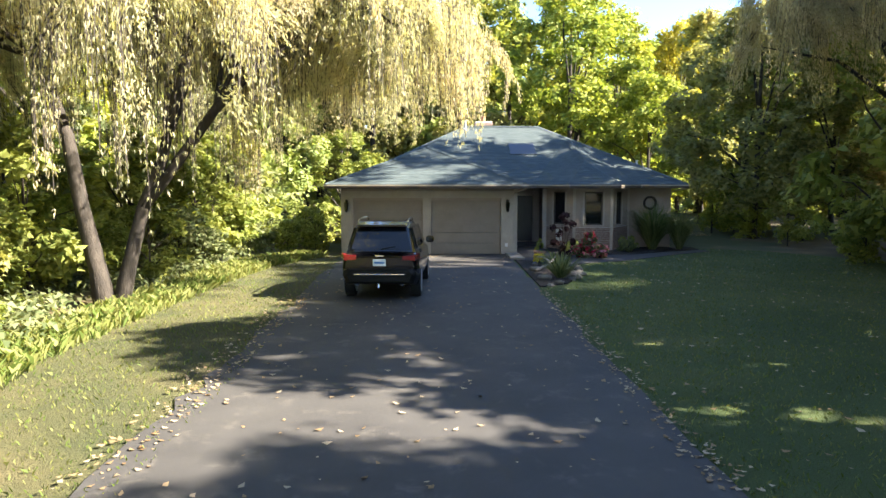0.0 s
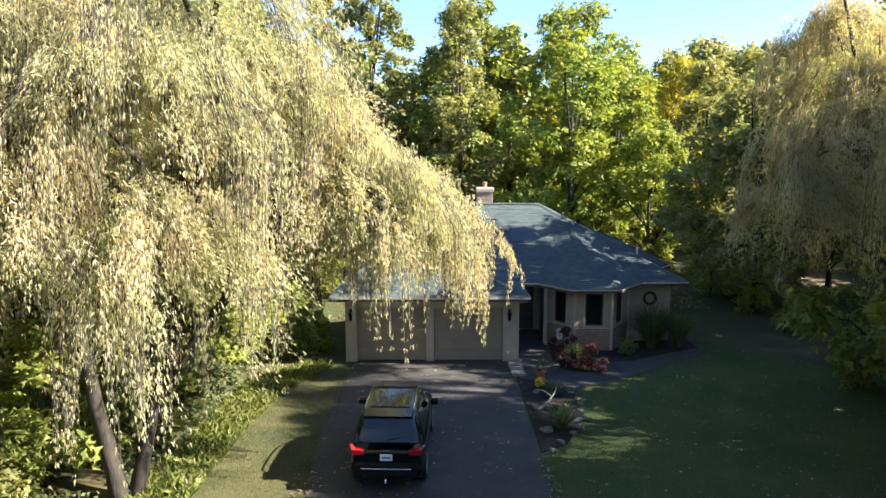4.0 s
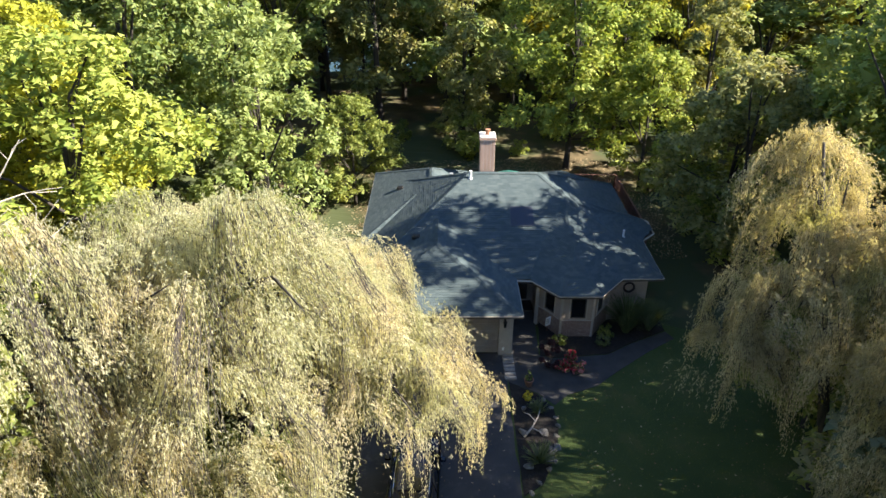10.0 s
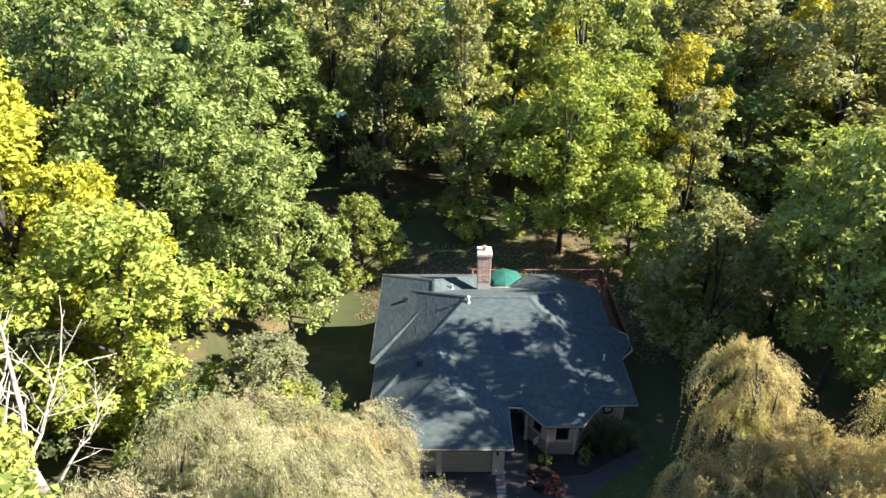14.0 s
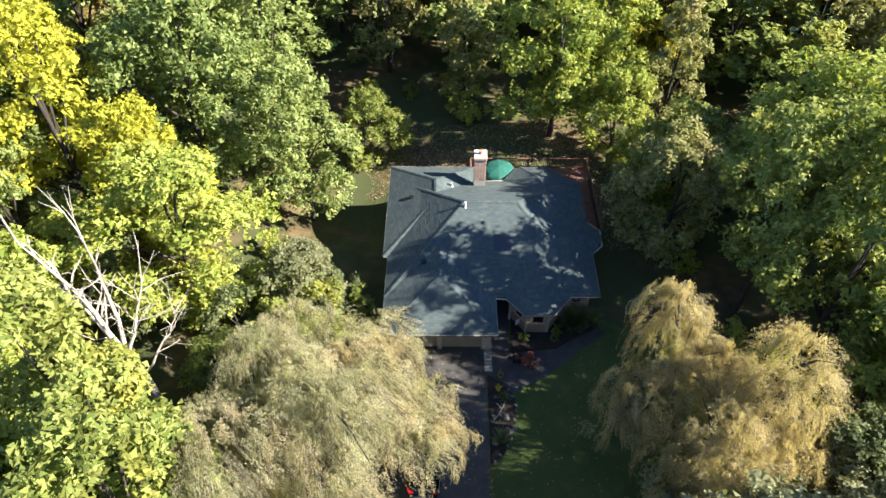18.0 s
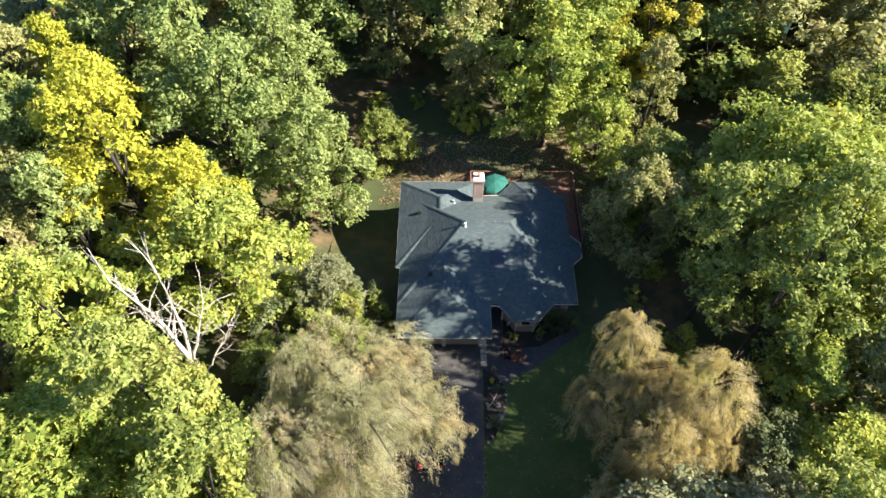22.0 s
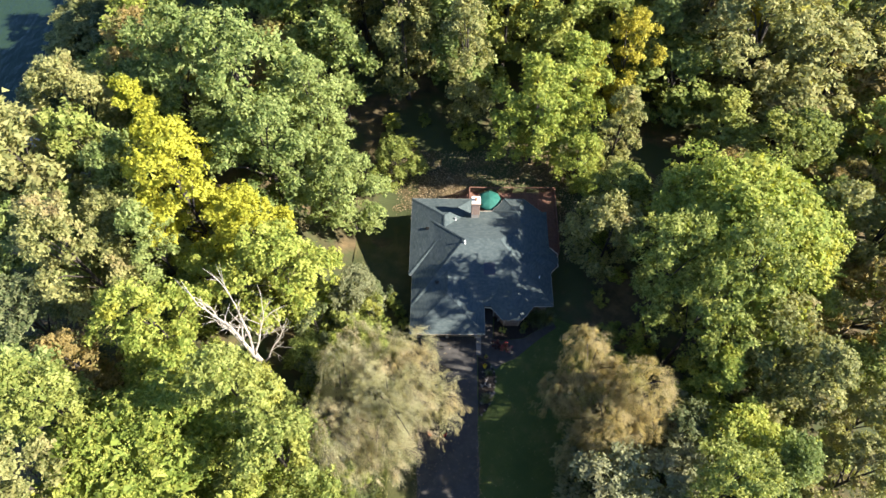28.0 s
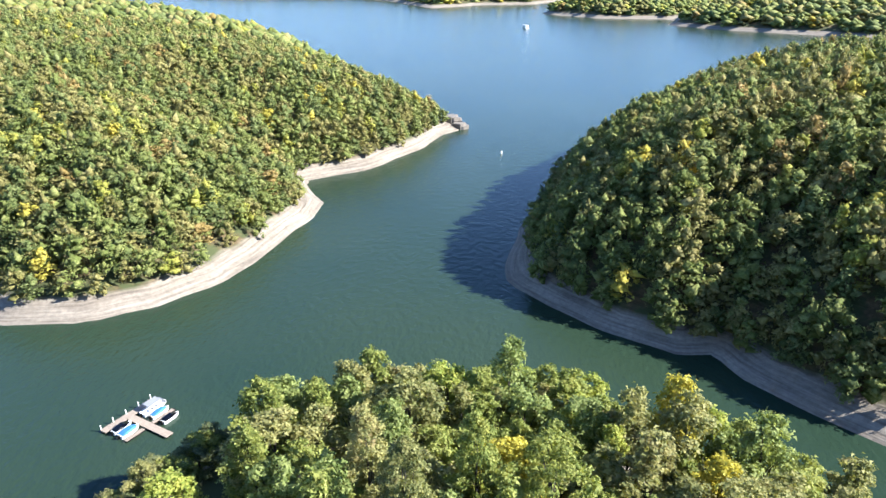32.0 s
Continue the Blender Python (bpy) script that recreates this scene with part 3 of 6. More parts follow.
def limbs(bm, seed, clumps, base_r, fork, lean=0.3, sides=7, count=9):
    """A tapered trunk that forks into limbs which reach into the clumps."""
    g = np.random.default_rng(seed + 50)
    top = max(c[2] for c in clumps)
    bow = g.normal(size=2) * lean
    trunk = [(bow[0] * math.sin(t * 2.2), bow[1] * math.sin(t * 2.6), -0.6 + (top * 0.86 + 0.6) * t) for t in np.linspace(0, 1, 9)]
    tube(bm, trunk, [base_r * (1.35 if i == 0 else 1.0) * (1 - 0.085 * i) * (1 if i < 7 else 0.6) for i in range(9)], sides)
    for c in clumps[:: max(1, len(clumps) // count)]:
        z0 = min(max(fork, c[2] * 0.55), top * 0.8)
        k = (z0 + 0.6) / (top * 0.86 + 0.6)
        p0 = Vector((bow[0] * math.sin(k * 2.2), bow[1] * math.sin(k * 2.6), z0))
        p2 = Vector(c)
        mid = p0.lerp(p2, 0.5) + Vector((0, 0, 0.12 * (p2 - p0).length)) + Vector(g.normal(size=3) * 0.15)
        tube(bm, [p0, p0.lerp(mid, 0.5), mid, mid.lerp(p2, 0.6), p2], [base_r * f for f in (0.42, 0.34, 0.26, 0.17, 0.06)], 5)
    return bm


def broadleaf(label, leaf, seed, wide, low, high, leaves, size, shape="round", clumps=38, base_r=0.22, pale=False, name="tree"):
    """One tree: trunk with limbs, and a crown of leaf clumps."""
    tree = thing(name, label, "tree", kind="")
    cs, rs = bough_clumps(seed, wide, low, high, clumps, 8, shape)
    wood = limbs(bmesh.new(), seed, cs, base_r, low * 0.9 + 0.5, min(0.3, base_r * 0.5))
    if base_r > 0.1:
        part("trunk", wood, bark_pale if pale else bark, tree, smooth=True)
    else:
        tagged(part("trunk", wood, bark, tree, smooth=True), kind="stuff")
    link_mesh("crown", loose_quads("crown", spray_cloud(cs, rs, leaves, size, seed, spread=size * 1.5)), LEAF[leaf], tree)
    return tree


def recoloured(tree, leaf, label):
    """Gives a copied tree leaves of another colour."""
    tree["label"] = label
    for c in tree.children:
        if c.name.startswith("crown"):
            c.material_slots[0].link = "OBJECT"
            c.material_slots[0].material = LEAF[leaf]
    return tree


def spot(x, y, z, turn, sx, sz=None):
    return Matrix.Translation((x, y, z)) @ Matrix.Rotation(turn, 4, "Z") @ Matrix.Diagonal((sx, sx, sz or sx, 1))


WORDS = {"green": "broad-crowned tree in fresh green leaf", "deep": "dense dark green leafy tree", "yellow": "tree turning bright autumn yellow", "lime": "tall maple in yellow-green leaf", "olive": "tree in dull olive leaf", "rust": "tree with rust-brown autumn leaves", "gold": "tree in golden yellow autumn leaf", "grey": "tree in dull grey-green leaf", "cool": "broad tree in cool bluish-green leaf"}
# forms from which the wood is grown: five near ones, five plainer ones for the far part, two great crowns
FORMS = [
    broadleaf("", "green", 11, 4.6, 2.2, 17.5, 14500, 0.215, "round", 24),
    broadleaf("", "green", 12, 3.8, 2.6, 20.0, 13500, 0.21, "tall", 28),
    broadleaf("", "green", 13, 5.2, 2.4, 18.0, 16000, 0.22, "round", 26, 0.26),
    broadleaf("", "green", 14, 3.3, 1.8, 17.0, 12000, 0.195, "tall", 26, 0.18),
    broadleaf("", "green", 15, 4.2, 1.6, 14.5, 13000, 0.20, "round", 22, 0.2),
]
PLAIN = [
    broadleaf("", "green", 41, 4.6, 4.0, 17.5, 5600, 0.33, "round", 18),
    broadleaf("", "green", 42, 3.9, 4.5, 20.0, 5400, 0.32, "tall", 21),
    broadleaf("", "green", 43, 5.2, 4.5, 18.0, 6200, 0.34, "round", 19, 0.26),
    broadleaf("", "green", 44, 3.5, 3.0, 17.5, 5000, 0.31, "tall", 19, 0.18),
    broadleaf("", "green", 45, 4.3, 3.5, 15.5, 5200, 0.33, "round", 16, 0.2),
]
SMALL = [broadleaf("", "green", 21, 2.0, 0.4, 4.8, 2300, 0.165, "round", 10, 0.07, name="sapling"), broadleaf("", "green", 22, 1.5, 0.2, 3.2, 1800, 0.145, "round", 9, 0.05, name="bush")]
GREAT = [broadleaf("", "green", 31, 8.6, 7.0, 18.0, 60000, 0.20, "round", 50, 0.4), broadleaf("", "green", 32, 8.4, 3.0, 15.0, 80000, 0.165, "round", 52, 0.4),
    broadleaf("", "green", 33, 4.6, 7.0, 19.5, 9000, 0.20, "round", 18, 0.24)]
RADII = (4.6, 3.8, 5.2, 3.3, 4.2, 4.6, 3.9, 5.2, 3.5, 4.3)


def grow(form, x, y, scale, leaf, tall=1.0, label="", group=""):
    src = (FORMS + PLAIN + SMALL + GREAT)[form]
    t = copy_thing(src, spot(x, y, ground_at(x, y) - 0.05, rng.random() * 6.28, scale, scale * tall))
    recoloured(t, leaf, label or WORDS[leaf])
    if group:
        t["group"] = group
    return t


# trees that can be told apart: form, x, y, scale, leaf, height factor, label
KNOWN = [
    (2, -27.4, 34.3, 1.1, "yellow", 1.05, "large tree turning yellow at its sunny top"),
    (0, -20.6, 31.6, 0.9, "yellow", 0.98, "yellow-topped tree above the side yard"),
    (2, -22.5, 46.0, 1.4, "cool", 0.9, "broad tall green tree at the clearing's edge"),
    (3, -33.0, 42.5, 1.0, "yellow", 1.1, ""),
    (2, -17.4, 27.0, 1.08, "lime", 0.78, "tree flecked with yellow leaves beside the house"),
    (4, -10.2, 27.0, 0.74, "grey", 0.66, "small grey-green tree beside the garage"),
    (0, -11.8, 38.6, 0.95, "cool", 0.98, "light green tree leaning over the side lawn"),
    (2, -28.0, 20.5, 1.0, "lime", 0.88, "yellowing tree beside the dead one"),
    (3, -35.6, 17.5, 1.2, "rust", 0.62, ""),
    (4, -15.0, 20.6, 0.6, "green", 0.55, "small leafy tree behind the willow"),
    (2, -19.5, 39.5, 1.1, "cool", 1.02, ""),
    (0, -42.0, 46.0, 1.2, "olive", 0.9, ""),
    (0, -39.5, 31.5, 1.1, "cool", 0.75, ""),
    (4, -42.0, 22.5, 1.2, "deep", 0.75, ""),
    (2, -31.0, 49.5, 1.2, "cool", 0.98, ""),
    (0, -37.0, 55.0, 1.0, "rust", 0.95, ""),
    (1, -15.0, 45.0, 1.1, "cool", 0.92, "tall tree with a bare dead fork in its crown"),
    (1, -6.0, 57.5, 1.35, "olive", 0.98, "very tall olive-green tree behind the house"),
    (3, 1.4, 53.0, 1.2, "olive", 1.0, "tall tree with reddish-olive leaves behind the house"),
    (4, 14.2, 43.6, 0.8, "lime", 0.9, "small yellow-green tree close behind the deck"),
    (4, -7.0, 45.0, 0.75, "green", 0.8, "small green tree behind the house"),
    (2, -25.6, 28.6, 0.75, "lime", 0.66, ""),
    (0, -28.6, 17.6, 0.75, "lime", 0.66, ""),
    (0, 9.4, 47.4, 1.12, "lime", 0.88, "bright yellow-green maple behind the house"),
    (0, 14.0, 52.0, 1.0, "lime", 0.92, "maple with a yellow-green crown behind the deck"),
    (0, 20.2, 55.2, 0.9, "gold", 1.05, "golden maple at the wood's edge"),
    (3, 18.6, 45.6, 0.95, "olive", 0.92, "slender tree in pale olive leaf"),
    (2, 36.0, 57.5, 1.5, "olive", 0.78, ""),
    (4, 16.4, 32.6, 1.0, "olive", 0.86, "dark grey-green tree beside the house"),
    (4, 13.4, 7.2, 1.2, "grey", 0.70, "dark leafy tree with pale branches beside the lawn"),
    (4, 19.2, 7.8, 1.0, "grey", 0.80, "dark leafy tree with many pale branches"),
    (4, 25.0, 11.4, 1.0, "lime", 0.85, "small bright green tree below the willow"),
    (0, 38.5, 22.5, 1.15, "rust", 0.85, ""),
    (1, 2.5, 64.0, 1.25, "green", 1.05, ""),
    (2, 12.5, 62.0, 1.25, "green", 1.02, ""),
    (1, -12.0, 66.0, 1.2, "olive", 1.05, ""),
    (14, 20.2, 26.0, 1.0, "green", 1.02, "tall dark green tree shading the house"),
    (14, 22.4, 21.2, 1.0, "green", 1.04, "tall narrow green tree shading the garage"),
    (4, 17.6, 0.6, 1.0, "green", 0.86, ""),
    (14, 25.6, 23.4, 1.08, "green", 1.06, ""),
    (14, 22.0, 6.2, 0.9, "green", 1.0, "airy green tree beyond the lawn"),
    (4, 16.4, -3.2, 1.0, "deep", 0.86, ""),
    (4, 20.8, 12.4, 0.8, "deep", 0.9, ""),
    (4, 14.8, 0.4, 1.0, "deep", 0.72, ""),
    (0, 22.0, -1.5, 1.0, "green", 0.98, ""),
    (4, 18.5, 38.5, 0.9, "green", 0.8, "dark leafy tree close behind the deck"),
    (12, 28.8, 29.8, 1.14, "lime", 0.86, "huge round-headed green tree"),
    (13, -25.2, 8.6, 1.2, "lime", 0.78, "huge spreading tree in light green leaf"),
]
taken = []
for form, x, y, s, leaf, tall, words in KNOWN:
    grow(form, x, y, s, leaf, tall, words)
    taken.append((x, y, RADII[form] * s if form < 10 else 4.0 if form == 14 else 11.5))
taken += [(-19.5, 20.5, 4.0), (13.5, 15.0, 7.5), (25.5, 43.5, 7.0)]

# the rest of the wood on the peninsula
g = np.random.default_rng(31)
tries = 0
while tries < 9000 and len(taken) < 285:
    tries += 1
    x, y = g.uniform(-76, 84), g.uniform(-8, 112)
    near_house = y < 46 and abs(x) < 38
    if not (-13 < x < 23 and y < 58) and not (-29 < x < -8 and 13 < y < 50) and inside_distance(HOME, np.array([x]), np.array([y]))[0] > 5.0 and abs(x) < 26 + 0.60 * (y + 8) and not (x < -46 and y > 42) and not (x < -43 and y > 60) and not (x < -34 and y > 72) and math.hypot(x + 66, y - 106) > 22 and math.hypot(x + 57, y - 80) > 18:
        form = int(g.integers(0, 5)) + (0 if near_house else 5)
        s = g.uniform(0.85, 1.25) if near_house else g.uniform(1.0, 1.5)
        r = RADII[form] * s
        if all((x - a) ** 2 + (y - b) ** 2 > (0.53 * (r + c)) ** 2 for a, b, c in taken):
            leaf = g.choice(["green", "cool", "olive", "lime", "rust", "yellow", "gold"], p=[0.34, 0.12, 0.38, 0.09, 0.04, 0.01, 0.02] if x > -8 else [0.28, 0.34, 0.18, 0.10, 0.06, 0.02, 0.02])
            tall = g.uniform(0.85, 1.1) * (1.0 if near_house else 0.82) * (1.04 if 70 < y < 95 else 0.94 if y > 95 else 1.0) * (0.8 if x < -24 and y > 72 else 1.0) * (0.6 if x < -33 and y > 54 else 1.0)
            if x > 14 and 34 < y < 60:
                tall *= 0.72
            # low growth on the sunny side, so that light reaches the drive
            if x > 8 and y < 20.5:
                tall = min(tall, (0.66 * x + 1.8 if y < 6.5 else 0.52 * x + 0.8) / ((17.5, 20, 18, 17, 14.5)[form % 5] * s))
            if tall < 0.45:
                form, tall, s = 10, 1.0, 1.7
            grow(form, x, y, s, str(leaf), tall)
            taken.append((x, y, r))

# low growth on the slope above the dock
for i in range(22):
    k = (i + g.random()) / 22
    x, y = -60 + 22 * k + g.normal() * 1.8, 58 + 38 * k + g.normal() * 2.5
    if inside_distance(HOME, np.array([x]), np.array([y]))[0] > 5:
        grow(5 + i % 5, x, y, g.uniform(0.75, 1.0), str(g.choice(["green", "deep", "olive"])), g.uniform(0.42, 0.58))

# the wood goes on behind the start of the walk
for i in range(20):
    grow(5 + i % 5, -46 + 4.8 * i + g.normal() * 1.5, -22 - 7 * g.random(), g.uniform(1.0, 1.3), str(g.choice(["green", "deep", "olive", "lime"])), g.uniform(0.8, 1.0))

# a dark hedge of young trees closes the lawn's sunny side
for i in range(9):
    grow(10, 14.6 + 2.2 * g.random(), -3 + 2.7 * i + g.normal() * 0.4, g.uniform(1.2, 1.6), "green", g.uniform(0.95, 1.15), "dense shaded young tree beside the lawn", "lawn-side thicket")

# undergrowth along the clearing's edges
for i in range(150):
    k = g.random()
    if k < 0.5:
        y = g.uniform(4, 29)
        x = (-9.6 if y < 15 else -8.0) - abs(g.normal()) * 2.6 - (0.8 if y < 9 else 0)
    elif k < 0.78:
        y = g.uniform(12, 44)
        x = 14.5 + abs(g.normal()) * 3.5
    else:
        x, y = g.uniform(-14, 20), 49 + abs(g.normal()) * 6
    if i >= 105:
        x, y = (g.uniform(-27, -10), g.uniform(13, 36)) if i < 140 else (g.uniform(18, 36), g.uniform(2, 23))
    big = 1.7 if i >= 105 else 1.0
    if -26 < x < -14 and 13 < y < 26:
        continue
    grow(10 + int(g.random() < 0.55), x, y, g.uniform(0.5, 1.0) * big, str(g.choice(["green", "deep", "lime", "olive"], p=[0.5, 0.25, 0.15, 0.1] if x < 0 else [0.45, 0.0, 0.5, 0.05])), g.uniform(0.6, 1.0), "leafy understorey sapling at the clearing's edge", "undergrowth")
for i in range(26):
    x, y = -8.1 - 4.5 * g.random(), 1.0 + 9.5 * g.random()
    grow(11, x, y, g.uniform(0.3, 0.62), str(g.choice(["green", "deep"])), g.uniform(0.6, 1.0), "low leafy bush along the verge", "undergrowth")
for i in range(46):
    y = g.uniform(3, 27)
    x = (-10.4 if y < 15 else -8.8) - 6.0 * g.random() ** 1.3
    grow(10 + int(g.random() < 0.4), x, y, g.uniform(0.7, 1.25), str(g.choice(["green", "lime", "deep"], p=[0.55, 0.25, 0.2])), g.uniform(0.8, 1.1), "leafy young growth under the willow", "undergrowth")
for x, y, s in ((-5.2, 24.9, 0.5), (-5.7, 26.4, 0.6), (-6.6, 27.6, 0.65), (-6.2, 24.2, 0.45)):
    grow(11, x, y, s, "green", 1.1, "leafy shrub beside the garage wall", "undergrowth")
for f in FORMS + PLAIN + SMALL + GREAT:
    for c in list(f.children):
        bpy.data.objects.remove(c)
    bpy.data.objects.remove(f)


# ---- willows ----
def willow(name, label, leaf, at, domes, strands, seed, stems, leaf_len=0.095, low=1.2, side=(99, 0)):
    """A weeping willow: stems and limbs, and thin twigs that arch out of each dome and hang."""
    g = np.random.default_rng(seed)
    root = thing(name, label, "willow tree", at)
    bm = bmesh.new()
    for pts, radii in stems:
        tube(bm, pts, radii, 8)
    for (cx, cy, cz, r, h) in domes:
        a = min((Vector(p) for pts, _ in stems for p in pts[2:]), key=lambda p: (p - Vector((cx, cy, cz - 1.0))).length)
        b = Vector((cx, cy, cz + h * 0.55))
        for _ in range(2):
            e = b + Vector((g.normal() * r * 0.45, g.normal() * r * 0.45, g.normal() * 0.3))
            m1 = a.lerp(e, 0.5) + Vector((0, 0, 0.5))
            part("limb", tube(bmesh.new(), [a, a.lerp(m1, 0.6), m1, m1.lerp(e, 0.6), e], [0.08, 0.07, 0.05, 0.03, 0.012], 5), bark, root, smooth=True)
    part("trunk", bm, bark, root, smooth=True)
    D = np.array(domes)
    w = D[:, 3] ** 2
    # twigs hang in locks of a dozen or so
    locks = strands // 18
    lk, la, lr, ll = g.choice(len(D), locks, p=w / w.sum()), g.random(locks) * 2 * np.pi, np.sqrt(g.random(locks)), 0.45 + 0.95 * g.random(locks)
    own = g.integers(0, locks, strands)
    k, rho = lk[own], np.clip(lr[own] + g.normal(size=strands) * 0.05, 0.02, 1.05)
    az = la[own] + g.normal(size=strands) * 0.07 / np.maximum(rho, 0.15)
    lump = 1 + 0.16 * np.sin(3 * az + k) + 0.10 * np.sin(7 * az + 2.3 * k)
    r = D[k, 3] * lump
    base = np.stack([D[k, 0] + np.cos(az) * rho * r, D[k, 1] + np.sin(az) * rho * r, D[k, 2] + D[k, 4] * np.sqrt(np.clip(1 - (rho * 0.94) ** 2, 0, 1)) + g.normal(size=strands) * 0.18], 1)
    out = np.stack([np.cos(az), np.sin(az), np.zeros(strands)], 1) * (0.35 + 0.55 * rho)[:, None] + g.normal(size=(strands, 3)) * 0.12
    length = (0.8 + 2.1 * rho ** 1.5) * ll[own] * (0.75 + 0.5 * g.random(strands))
    length = np.minimum(length, np.maximum(0.5, base[:, 2] - np.where(base[:, 0] > side[0], side[1], low) * (0.7 + 0.5 * g.random(strands))))
    n = 13
    t = np.linspace(0, 1, n)[None, :]
    reach = 0.55 * (1 - np.exp(-4 * t * length[:, None])) * (0.5 + rho[:, None])
    fall = length[:, None] * t + 0.30 * np.exp(-((t - 0.10) / 0.10) ** 2) * -1.0
    sway = 0.07 * np.sin(t * 5 + az[:, None] * 3) * t
    P = base[:, None, :] + out[:, None, :] * reach[..., None]
    P[..., 2] -= fall
    P[..., 0] += sway
    P[..., 1] += 0.05 * np.cos(t * 4 + az[:, None] * 5) * t
    # leaves: five at every step, hanging
    Q = np.repeat(P.reshape(-1, 3), 5, 0) + g.normal(size=(strands * n * 5, 3)) * 0.03
    m = len(Q)
    d = np.stack([g.normal(size=m) * 0.15, g.normal(size=m) * 0.15, -np.abs(0.9 + 0.3 * g.normal(size=m))], 1)
    # feathery sprigs that stand out of the domes in plumes, swept by the wind
    per, many = 16, strands // 10
    pk = g.choice(len(D), many, p=w / w.sum())
    u = g.normal(size=(many, 3)) + np.array([0, 0, 0.55])
    u[:, 2] = np.where(u[:, 2] < -0.3, -u[:, 2], u[:, 2])
    u /= np.linalg.norm(u, axis=1)[:, None]
    own = np.repeat(np.arange(many), per)
    u2 = u[own] + g.normal(size=(len(own), 3)) * 0.10
    lump2 = 1 + 0.12 * np.sin(3 * np.arctan2(u2[:, 1], u2[:, 0]) + pk[own])
    root2 = D[pk[own], :3] + u2 * np.stack([D[pk[own], 3] * lump2, D[pk[own], 3] * lump2, D[pk[own], 4]], 1) * (0.90 + 0.14 * g.random((len(own), 1)))
    go = u2 * 0.55 + np.array([0.30, -0.12, -0.28]) + g.normal(size=(len(own), 3)) * 0.20
    far = (0.45 + 0.6 * g.random(len(own)))[:, None, None]
    t2 = np.linspace(0, 1, 7)[None, :, None]
    S = root2[:, None, :] + go[:, None, :] * far * t2 + np.array([0, 0, -0.55]) * far * t2 ** 2
    tang = go[:, None, :] + np.array([0, 0, -1.1]) * t2
    Q = np.concatenate([Q, np.repeat(S.reshape(-1, 3), 3, 0) + g.normal(size=(len(own) * 21, 3)) * 0.03])
    d = np.concatenate([d, np.repeat(tang.reshape(-1, 3), 3, 0) + g.normal(size=(len(own) * 21, 3)) * 0.30])
    m = len(Q)
    d /= np.linalg.norm(d, axis=1)[:, None]
    s = np.cross(d, g.normal(size=(m, 3)))
    s /= np.linalg.norm(s, axis=1)[:, None] + 1e-9
    L = leaf_len * (0.6 + 0.8 * g.random(m))[:, None]
    W = L * 0.115
    lv = np.stack([Q + d * L * 0.25 + s * W, Q + d * L, Q - s * W], 1)
    crown = link_mesh("crown", loose_quads("crown", lv), LEAF[leaf], root)
    # the twigs themselves, as thin ribbons
    a, b = P[:, [0, 5]].reshape(-1, 3), P[:, [5, 11]].reshape(-1, 3)
    sv = np.tile(np.array([[0.006, 0.004, 0]]), (len(a), 1))
    tagged(link_mesh("hanging_twig", loose_quads("hanging_twig", np.stack([a - sv, a + sv, b + sv, b - sv], 1)), bark, root, "thin hanging twigs"), kind="stuff")
    return root


def tiers(cx, cy, spread, top, drop, count, seed, extra, bare=lambda x, y: False):
    """Domes spread over a big rounded head, higher in the middle."""
    g = np.random.default_rng(seed)
    out = list(extra)
    for i in range(count):
        rho = math.sqrt((i + 0.5) / count)
        a = i * 2.399 + g.normal() * 0.25
        if bare(spread * rho * math.cos(a), spread * rho * math.sin(a)):
            continue
        r = 1.1 + 1.0 * g.random()
        h = r * (0.75 + 0.3 * g.random())
        out.append((cx + spread * rho * math.cos(a), cy + spread * rho * math.sin(a), top - drop * rho ** 1.7 - h + g.normal() * 0.45, r, h))
    return out


